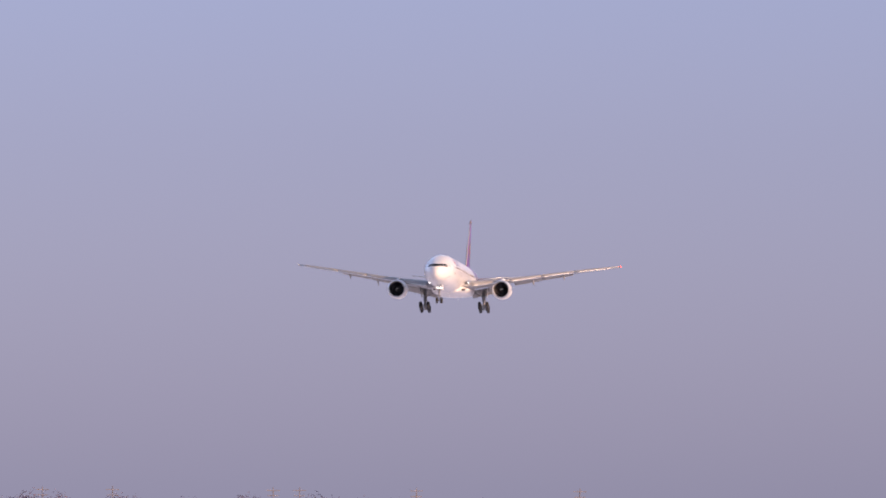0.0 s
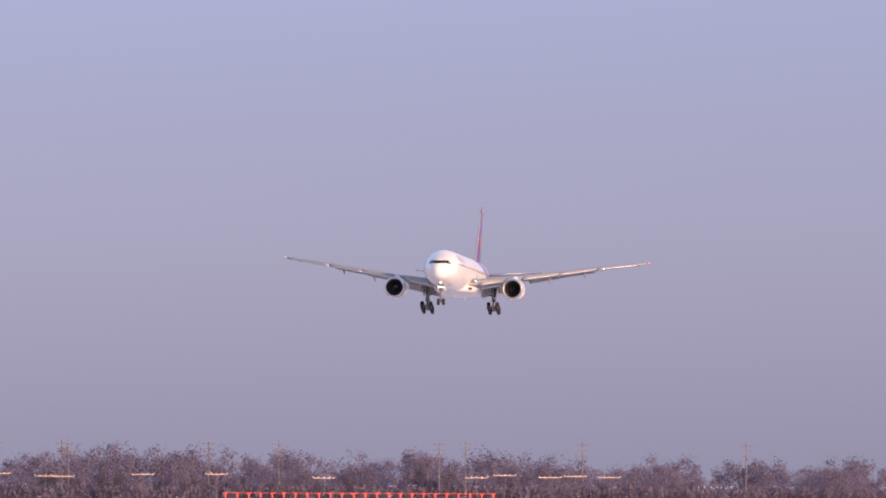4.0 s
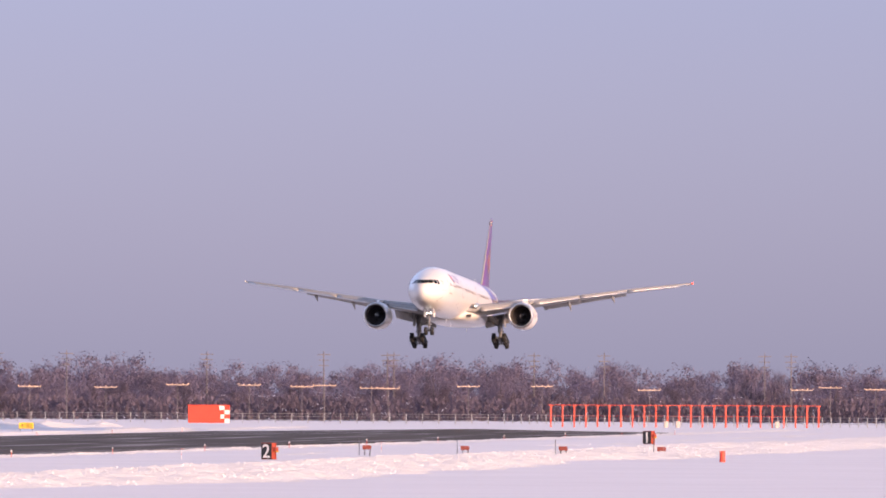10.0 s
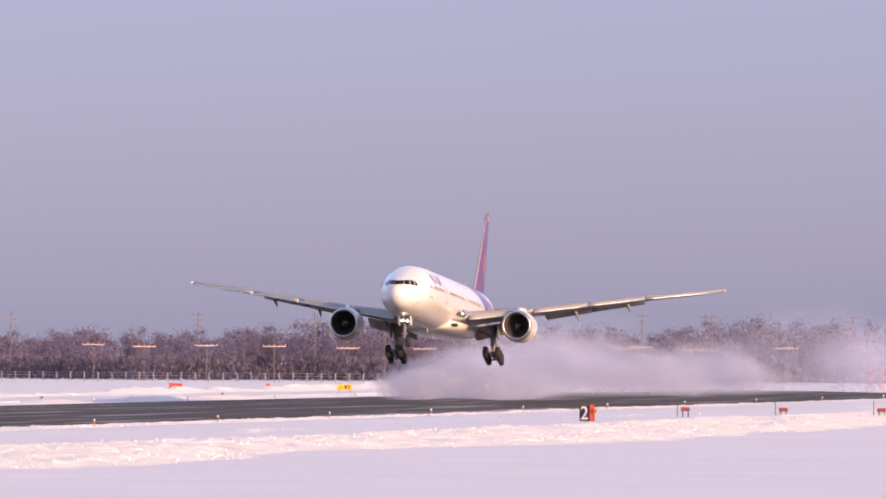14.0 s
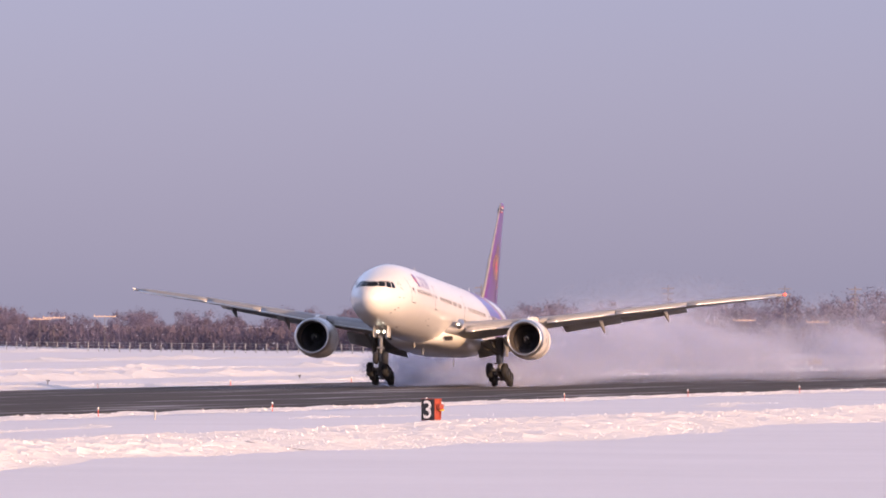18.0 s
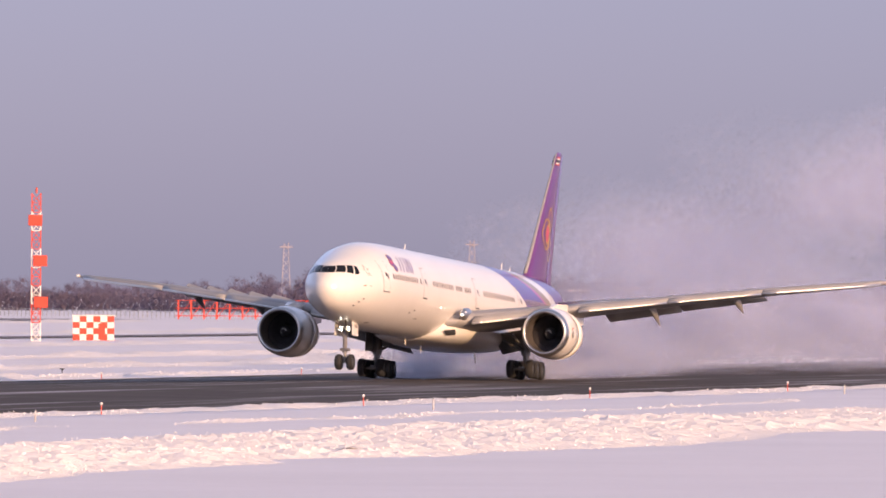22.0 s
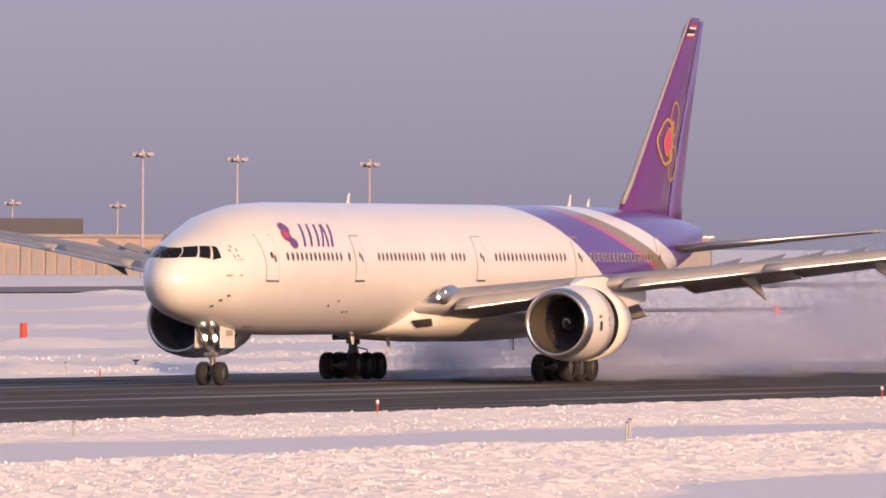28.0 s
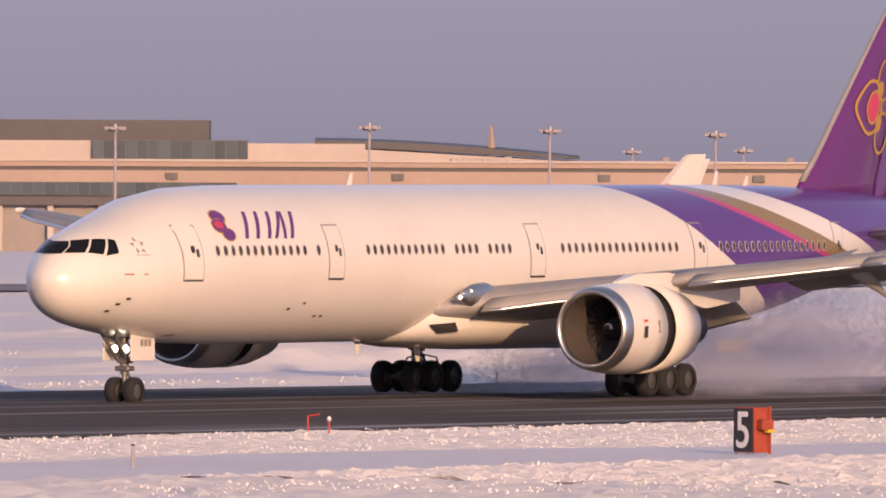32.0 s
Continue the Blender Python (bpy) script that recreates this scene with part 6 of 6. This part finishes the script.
# ---- terminal ----
M = 0.095
term = thing("terminal_building", "long beige airport terminal with dark glass and curved roof", "terminal", pose(1820.0, 1121.0, 0, 0, 0, -58.8))
tx = lambda u: (u - 691) * M
tz = lambda v: 8.09 + (363 - v) * M
block(term, "main_wall", tx(-900), tx(1590), tz(332), tz(304), BEIGE, 40)
block(term, "upper_wall", tx(-900), tx(1470), tz(297), tz(288), BEIGE, 36, 1)
# Dark block gives the recess under the upper wall its shade by colour.
block(term, "shadow_gap", tx(-900), tx(1470), tz(304), tz(297), DARK_ROOF, 36, 1.5)
block(term, "parapet", tx(-900), tx(1475), tz(288), tz(284), PALE_WALL, 37, 0.6)
panes(term, tx(-900), tx(420), tz(349), tz(325), 66)
block(term, "gallery_floor", tx(-900), tx(1590), tz(366), tz(349), DARK_ROOF, 30, 0.6)
panes(term, tx(420), tx(1590), tz(356), tz(333), 40)
block(term, "ground_storey", tx(-900), tx(1590), -0.2, tz(366), CONCRETE, 30, 3.0)
for k in range(28):
    part("column", box(tx(-900 + 90 * k) - 0.5, tx(-900 + 90 * k) + 0.5, 1.5, 2.5, 0, tz(366)), PALE_WALL, term)
block(term, "roof_block", tx(-800), tx(368), tz(250), tz(214), DARK_ROOF, 20, 14)
block(term, "white_panel_wall", tx(-800), tx(162), tz(285), tz(251), PALE_WALL, 10, 8)
panes(term, tx(162), tx(438), tz(284), tz(250), 14, front=7.0)
block(term, "white_storey", tx(438), tx(646), tz(287), tz(255), PALE_WALL, 10, 8)
# curved roof over the hall
rings = []
for k in range(15):
    f = k / 14
    x = tx(556 + (1028 - 556) * f)
    top = tz(243 + 4 * f + 26 * f * f)
    low = tz(258 + 22 * f)
    rings.append([(x, 12, low), (x, 30, low), (x, 30, top), (x, 12, top - 0.5)])
mesh_object("curved_roof", *loft(rings), DARK_ROOF, term, False)
rings = []
for k in range(11):
    f = k / 10
    x = tx(646 + (1090 - 646) * f)
    rings.append([(x, 9, tz(290)), (x, 28, tz(290)), (x, 28, tz(262 + 24 * f)), (x, 9, tz(265 + 24 * f))])
mesh_object("lower_roof", *loft(rings), PALE_WALL, term, False)
for k in range(26):
    x = tx(800 + 11 * k)
    part("skylight", box(x, x + 0.75, 7.5, 9.0, tz(291), tz(279 + 0.25 * k)), PALE_WALL, term)
for u in (-420, -60, 305, 705, 1070, 1343):
    part("vent_box", box(tx(u - 10), tx(u + 10), -0.6, 0.0, tz(320), tz(308)), DARK_METAL, term)
for u in (190, 245, 620, 870, 900, 1180, 1400):
    part("roof_unit", box(tx(u - 5), tx(u + 7), 10, 12, tz(285), tz(276)), CONCRETE, term)
part("roof_mast", tube((tx(870), 20, tz(262)), (tx(870), 20, tz(222)), 0.8, 0.2, 6), BEIGE, term)
block(term, "end_block", tx(1160), tx(1230), tz(300), tz(290), PALE_WALL, 10, 2)


# ---- parked airliners: fuselage, fin, tailplane and wing; only their tails rise above the runway's traffic ----
def parked_plane(x, y, heading, fin_mat, mark, size=1.0, label="parked white airliner with a coloured fin"):
    ob = thing("parked_airliner", label, "airplane", pose(x, y, 0, 0, 0, heading) @ Matrix.Diagonal((size, size, size, 1)), "parked airliners")
    rings = []
    for s, top, low, w in ((-27, 4.3, 4.2, 0.05), (-26, 5.2, 3.2, 1.1), (-23, 6.6, 2.4, 2.2), (-19, 7.4, 2.1, 2.6), (10, 7.4, 2.1, 2.6), (18, 7.3, 3.0, 2.2), (24, 7.0, 4.8, 1.2), (28, 6.5, 5.8, 0.3)):
        rings.append([(s, w * math.cos(a), (top + low) / 2 + (top - low) / 2 * math.sin(a)) for a in [2 * math.pi * i / 20 for i in range(20)]])
    mesh_object("fuselage", *loft(rings), PARKED_WHITE, ob, True)
    rings = [[(le + a, b, z) for a, b in ((0, 0), (0.2 * c, 0.05 * c), (c, 0), (0.2 * c, -0.05 * c))] for z, le, c in ((6.6, 17.0, 8.2), (7.6, 18.4, 6.9), (15.4, 25.2, 3.0), (15.6, 25.7, 2.5))]
    fin = mesh_object("fin", *loft(rings), fin_mat, ob)
    if mark == "disc":
        for sd in (-1, 1):
            part("fin_mark", tube((22.8, sd * 0.24, 10.2), (22.8, sd * 0.32, 10.2), 1.15, 1.15, 20), RED, fin, "plain red disc on the fin")
    elif mark == "bars":
        for sd in (-1, 1):
            for k in range(3):
                bm = bmesh.new()
                z0 = 8.6 + 1.35 * k
                vs = [bm.verts.new((xx, sd * 0.30, zz)) for xx, zz in ((20.2 + 1.0 * k, z0), (22.6 + 0.9 * k, z0 + 0.1), (23.6 + 0.9 * k, z0 + 0.9), (21.0 + 1.0 * k, z0 + 0.8))]
                bm.faces.new(vs)
                part("fin_mark", bm, SIGN_WHITE, fin, "plain white slanted bar on the fin")
    elif mark == "rings":
        for sd in (-1, 1):
            for k, mt in ((0, DARK_METAL), (1, YELLOW)):
                part("fin_mark", tube((23.6 + 1.0 * k, sd * 0.22, 11.0 + 1.6 * k), (23.6 + 1.0 * k, sd * 0.28, 11.0 + 1.6 * k), 0.8, 0.8, 14), mt, fin)
    for sd in (-1, 1):
        rings = [[(le + a, sd * yy, z + b) for a, b in ((0, 0), (0.3 * c, 0.05 * c), (c, 0), (0.3 * c, -0.05 * c))] for yy, le, c, z in ((0.5, 20.5, 5.2, 6.2), (9.0, 25.8, 2.0, 7.0))]
        mesh_object("tailplane", *loft(rings), PARKED_WHITE, ob)
        rings = [[(le + a, sd * yy, z + b) for a, b in ((0, 0), (0.3 * c, 0.06 * c), (c, 0), (0.3 * c, -0.05 * c))] for yy, le, c, z in ((2.0, -6.0, 9.0, 3.0), (10.0, -0.5, 5.5, 3.9), (23.0, 9.0, 2.0, 5.4))]
        mesh_object("wing", *loft(rings), WING_GREY, ob)
        mesh_object("engine_cowl", *lathe([(-6.0, 0.9), (-5.8, 1.25), (-3.5, 1.35), (-1.0, 0.95), (-0.9, 0.6)], sd * 8.0, 1.9, 18), PARKED_WHITE, ob, True)
        part("main_wheel", tube((1.5, sd * 4.6, 0.6), (1.5, sd * 3.9, 0.6), 0.6, 0.6, 14), TYRE, ob)
        part("main_strut", tube((1.5, sd * 4.2, 0.6), (1.5, sd * 4.0, 3.2), 0.18, 0.2, 8), STRUT, ob)
    part("nose_wheel", tube((-21, -0.3, 0.5), (-21, 0.3, 0.5), 0.5, 0.5, 14), TYRE, ob)
    part("nose_strut", tube((-21, 0, 0.5), (-21, 0, 2.6), 0.14, 0.16, 8), STRUT, ob)
    return ob


BLUE_FIN = material("blue_fin", (0.05, 0.07, 0.25), 0.35, 0, 0.03, 2.0)
MINT_FIN = material("mint_fin", (0.10, 0.34, 0.42), 0.35, 0, 0.03, 2.0)
# fin tips stand at the places given; the fuselage lies along the heading
for tip_x, tip_y, top, heading, mat, mark in ((1662.1, 849.9, 14.5, -58, BLUE_FIN, "bars"), (1682.0, 876.9, 13.3, -55, MINT_FIN, "rings"), (1512.0, 814.0, 11.8, -57, BLUE_FIN, "bars"), (1650.9, 871.5, 10.4, -57, BLUE_FIN, "bars"), (1777.7, 952.5, 9.5, -57, BLUE_FIN, "bars"), (1553.5, 907.0, 15.5, -57, PARKED_WHITE, "disc"), (1636.7, 954.4, 15.2, -60, PARKED_WHITE, ""), (1744.0, 967.9, 12.5, -60, PARKED_WHITE, "")):
    q = top / 15.6
    a = radians(heading)
    parked_plane(tip_x - 27.0 * q * math.cos(a), tip_y - 27.0 * q * math.sin(a), heading, mat, mark, q, {"bars": "parked white airliner with a blue fin and white bars", "rings": "parked white airliner with a mint green fin", "disc": "parked white airliner with a red disc on its fin", "": "parked airliner with a plain white fin"}[mark])

# ---- apron vehicles beside the parked airliners ----
def service_truck(x, y, turn, paint, long, high, label):
    truck = thing("service_truck", label, "truck", pose(x, y, 0.0, 0, 0, turn), "apron vehicles")
    part("box_body", box(-long / 2, long / 2 - 1.9, -1.1, 1.1, 0.8, high, 0.08), paint, truck)
    cab = part("cab", box(long / 2 - 1.8, long / 2, -1.05, 1.05, 0.7, 2.3, 0.18), PARKED_WHITE, truck)
    part("cab_window", box(long / 2 - 1.3, long / 2 - 0.4, -1.08, 1.08, 1.5, 2.1, 0.02), GLASS_DARK, cab)
    part("chassis", box(-long / 2, long / 2 - 0.2, -0.8, 0.8, 0.5, 0.8), DARK_METAL, truck)
    for wx in (-long / 2 + 1.0, long / 2 - 1.0):
        for wy in (-0.95, 0.95):
            part("wheel", tube((wx, wy - 0.16, 0.42), (wx, wy + 0.16, 0.42), 0.42, 0.42, 14), TYRE, truck)
    return truck


for x, y, turn, paint, long, high, label in ((1702, 950, 25, PARKED_WHITE, 7.0, 3.1, "white box truck parked on the snowy apron"), (1693, 968, -40, YELLOW, 6.0, 2.2, "yellow service truck parked on the snowy apron"), (1684, 985, 10, PALE_WALL, 8.0, 3.4, "pale catering truck parked on the snowy apron"), (1672, 1003, 60, RED, 5.5, 2.0, "red service truck parked on the snowy apron"), (1765, 893, 15, PARKED_WHITE, 6.5, 2.8, "white box truck parked on the snowy apron"), (1748, 915, -20, YELLOW, 6.0, 2.4, "yellow service truck parked on the snowy apron")):
    service_truck(x, y, turn, paint, long, high, label)

# ---- snow dust behind the landing airliner: clouds of fine flakes ----
DUST = material("snow_dust", (0.68, 0.71, 0.87), 0.9, 0, spec=0.0, vary=0.1, vary_scale=0.2)
let_light_through(DUST, 0.5)
dust_nodes, dust_links = DUST.node_tree.nodes, DUST.node_tree.links
thin_out = dust_nodes["Material Output"].inputs["Surface"].links[0].from_socket
clear, sparse = dust_nodes.new("ShaderNodeBsdfTransparent"), dust_nodes.new("ShaderNodeMixShader")
sparse.inputs[0].default_value = 0.027
dust_links.new(clear.outputs[0], sparse.inputs[1])
dust_links.new(thin_out, sparse.inputs[2])
dust_links.new(sparse.outputs[0], dust_nodes["Material Output"].inputs["Surface"])


def dust_mesh(seed, radius, flat, count, size):
    rng = np.random.RandomState(seed)
    P = rng.normal(0, 0.42, (int(count * 1.6), 3))
    P = P[(P ** 2).sum(1) < 0.8][:count]
    P = P * (1 + 0.30 * np.sin(P[:, [1, 2, 0]] * 4.0 + seed)) * [radius, radius, radius * flat]
    n = len(P)
    a, b = rng.normal(0, size, (n, 3)), rng.normal(0, size, (n, 3))
    V = np.stack([P, P + a, P + b], 1).reshape(-1, 3)
    me = bpy.data.meshes.new("snow_dust")
    me.from_pydata(V.tolist(), [], np.arange(3 * n).reshape(-1, 3).tolist())
    me.materials.append(DUST)
    return me


DUST_KINDS = [dust_mesh(1, 2.8, 0.50, 15000, 0.145), dust_mesh(2, 5.5, 0.5, 36000, 0.22), dust_mesh(3, 10.0, 0.42, 60000, 0.30), dust_mesh(4, 17.0, 0.5, 60000, 0.30), dust_mesh(5, 6.5, 0.5, 12000, 0.24)]
dust_rng = random.Random(4)
dust = []
# distance behind the main gear, kind, height; the low clouds follow the wheels, the high ones the engines' reverse wash
LOW = [(3, 0), (7, 0), (11, 0), (16, 1), (23, 1), (31, 1), (40, 1), (50, 1), (62, 1), (76, 2), (92, 2), (108, 2), (126, 2), (146, 2), (168, 2), (192, 2), (216, 3), (242, 3), (272, 3), (305, 3), (345, 3), (390, 3)]
HIGH = [(92, 3, 8), (112, 3, 13), (132, 3, 7), (146, 3, 16), (166, 3, 9), (184, 3, 17), (204, 3, 8), (246, 3, 15), (292, 3, 18)]
# blown forward beside the far engine while the thrust is reversed
SPRAY = [(-4, 4, 11.5), (3, 4, 14), (9, 4, 12), (16, 4, 16)]
for behind, kind, across in SPRAY:
    ob = tagged(new("snow_cloud", DUST_KINDS[kind]), "drifting cloud of fine snow dust over the runway", "snow dust", "snow dust clouds", "stuff")
    dust.append((ob, behind, across, 2.4, dust_rng.uniform(0, 360), None))
for k, (behind, kind, *rise) in enumerate(LOW + HIGH):
    spread = 5.0 + 0.05 * behind
    across = (-1 if k % 2 else 1) * dust_rng.uniform(0.5, 1.15) * spread + 0.04 * behind
    up = rise[0] if rise else (0.7, 1.5, 2.8, 3.6)[kind] * dust_rng.uniform(0.7, 1.2)
    ob = tagged(new("snow_cloud", DUST_KINDS[kind]), "drifting cloud of fine snow dust over the runway", "snow dust", "snow dust clouds", "stuff")
    dust.append((ob, behind, across, up, dust_rng.uniform(0, 360), bool(rise)))


def drift_snow():
    """The clouds rise as the airliner comes low over the runway and follow behind it; the high ones swell once the thrust is reversed."""
    for ob, behind, across, up, turn, high in dust:
        rows = []
        for t, x, z, *rest in PLANE_ROWS:
            if high is None:
                grown = min(1.0, max(0.0, (t - 18.6) / 1.2)) * min(1.0, max(0.0, (22.6 - t) / 1.2))
            elif high:
                grown = min(1.0, max(0.0, (t - 15.3 - 0.006 * behind) / 6.0)) * min(1.0, max(0.0, (27.6 - t) / 3.0))
            else:
                grown = min(1.0, max(0.0, (t - 9.9 - 0.003 * behind) / 2.2))
            grown = grown * grown * (3 - 2 * grown)
            lag = behind * (1.0 if t < 25 else 1.0 - 0.012 * (t - 25))
            rows.append((t, pose(x + lag, RUNWAY_Y + across, CROWN + up * grown - (16.0 if high else 14.0) * (1 - grown), 0, 0, turn + 2.2 * t)))
        walk(ob, rows)

# ---- motion of things ----
PLANE_ROWS = [
    (0, 2475.6, 45.42, 1.79, -0.17, 0.11), (0.5, 2439.5, 43.70, 1.87, -0.23, 0.12), (1, 2403.4, 42.03, 1.94, -0.33, 0.13),
    (1.5, 2367.2, 40.49, 2.01, -0.43, 0.08), (2, 2331.0, 39.03, 2.06, -0.55, 0.08), (2.5, 2294.9, 37.55, 2.03, -0.63, 0.10),
    (3, 2258.9, 36.15, 1.92, -0.69, 0.09), (3.5, 2223.4, 34.77, 1.74, -0.72, 0.11), (5.5, 2083.1, 28.51, 0.85, -0.44, 0.14),
    (6, 2048.4, 26.83, 0.76, -0.13, 0.12), (6.5, 2014.0, 24.98, 0.71, 0.21, 0.11), (7, 1979.7, 23.07, 0.72, 0.47, 0.04),
    (7.5, 1945.4, 21.13, 0.89, 0.54, -0.02), (8, 1910.7, 19.17, 1.16, 0.49, -0.02), (8.5, 1875.5, 17.25, 1.45, 0.35, 0.02),
    (9, 1839.9, 15.40, 1.75, 0.17, 0.03), (9.5, 1804.1, 13.69, 2.06, 0.02, 0.02), (10, 1768.0, 12.17, 2.46, -0.04, -0.01),
    (10.5, 1731.6, 10.76, 2.88, -0.11, 0.01), (11, 1695.2, 9.53, 3.24, -0.37, 0.05), (11.5, 1658.8, 8.52, 3.44, -0.88, 0.14),
    (12, 1621.8, 7.68, 3.49, -1.46, 0.20), (12.5, 1584.9, 6.96, 3.43, -1.84, 0.27), (13, 1548.4, 6.37, 3.31, -1.79, 0.38),
    (13.5, 1512.4, 5.88, 3.17, -1.26, 0.55), (14, 1476.6, 5.37, 3.03, -0.60, 0.69), (14.5, 1441.0, 4.87, 2.98, -0.18, 0.80),
    (15, 1405.4, 4.32, 3.01, -0.04, 0.88), (15.5, 1369.7, 3.75, 3.07, -0.01, 0.93), (17.5, 1228.3, 1.81, 3.56, -0.17, 1.06),
    (18, 1193.6, 1.31, 3.52, -0.22, 1.10), (18.5, 1159.3, 0.82, 3.58, -0.06, 1.10), (19, 1125.2, 0.45, 3.92, 0.22, 1.18),
    (19.5, 1091.8, 0.45, 4.04, 0.32, 1.32), (20, 1058.9, 0.45, 3.94, 0.24, 1.36), (20.5, 1026.9, 0.45, 3.68, 0.04, 1.22),
    (21, 995.5, 0.45, 3.33, -0.10, 0.92), (21.5, 964.4, 0.45, 3.02, -0.12, 0.50), (22, 933.6, 0.45, 2.65, -0.15, 0.02),
    (22.5, 902.6, 0.45, 2.18, -0.14, -0.46), (23, 871.3, 0.45, 1.79, -0.13, -0.79), (23.5, 839.6, 0.45, 1.58, -0.07, -1.00),
    (24, 807.7, 0.45, 1.47, -0.04, -1.03), (24.5, 775.8, 0.45, 1.28, -0.02, -0.96), (26.5, 652.9, 0.45, 0.25, 0.01, -0.30),
    (27, 623.9, 0.45, 0.01, -0.08, -0.13), (27.5, 594.5, 0.45, -0.01, -0.05, 0.33), (28, 567.3, 0.45, 0.07, -0.04, 0.82),
    (28.5, 540.8, 0.45, 0.06, -0.03, 1.16), (29, 514.5, 0.45, 0.00, 0.02, 1.24), (29.5, 488.8, 0.45, -0.00, 0.06, 1.39),
    (30, 463.7, 0.45, 0.03, 0.09, 1.42), (30.5, 439.3, 0.45, 0.03, 0.09, 1.28), (31, 415.0, 0.45, 0.02, 0.05, 1.11),
    (31.5, 391.3, 0.45, -0.11, -0.04, 0.89), (32, 367.3, 0.45, -0.23, -0.13, 0.60),
]


def motions():
    airliner.scale = (1.03, 1, 1)
    walk(airliner, [(t, pose(x, RUNWAY_Y, z, bank, -pitch, 180 + yaw)) for t, x, z, pitch, bank, yaw in PLANE_ROWS])
    for sleeve in sleeves:
        home = sleeve.location.copy()
        walk(sleeve, [(t, pose(home.x - d, home.y, home.z)) for t, d in ((0, 0), (20.8, 0), (21.2, 0.02), (22.6, 0.66), (23.0, 0.72), (32, 0.72))])
    for sp in spoilers:
        home = sp.location.copy()
        share = 1.0 if abs(home.y) > 9 else 0.5
        walk(sp, [(t, pose(home.x, home.y, home.z, 0, a * share, 0)) for t, a in ((0, 0), (20.4, 0), (20.9, 10), (21.4, 18), (32, 18))])
    # the outer wings bend upwards in the air and settle as the lift goes
    for outer, side in outer_wings:
        joint = Matrix.Translation((0, side * WING_JOINT[0], WING_JOINT[1]))
        walk(outer, [(t, joint @ pose(0, 0, 0, side * a) @ joint.inverted()) for t, a in ((0, 2.8), (16, 2.8), (19.0, 3.0), (19.6, 2.6), (20.2, 2.3), (20.8, 1.9), (21.5, 1.5), (22.3, 0.5), (23, 0.0), (32, 0.0))])

    # the legs hang out in the air, the bogies tilted with their rear wheels low, and settle on touchdown
    main_rows = ((0, 0.62, 13), (17.6, 0.62, 13), (18.0, 0.44, 13), (18.5, 0.26, 3), (19.0, 0.0, 0), (32, 0.0, 0))
    nose_rows = ((0, 0.68, 0), (24.5, 0.66, 0), (26.0, 0.1, 0), (26.5, 0.0, 0), (32, 0.0, 0))
    for parts, rows in ((main_gear_parts, main_rows), (nose_gear_parts, nose_rows)):
        for ob in parts:
            kind = ob.name.split(".")[0]
            if kind in ("wheel", "axle", "bogie_beam"):
                home = Vector((S0 - 36.3, 0, 0.66))
            elif kind in ("strut", "torque_link", "steering_collar"):
                home = None
            else:
                continue
            place = Matrix.Translation(ob.location)
            keys = []
            for t, d, tilt in rows:
                m = Matrix.Translation((0, 0, -d)) @ place
                if home is not None and tilt:
                    m = Matrix.Translation((0, 0, -d)) @ Matrix.Translation(home) @ pose(0, 0, 0, 0, -tilt, 0) @ Matrix.Translation(-home) @ place
                keys.append((t, m))
            walk(ob, keys)
    drift_snow()


motions()
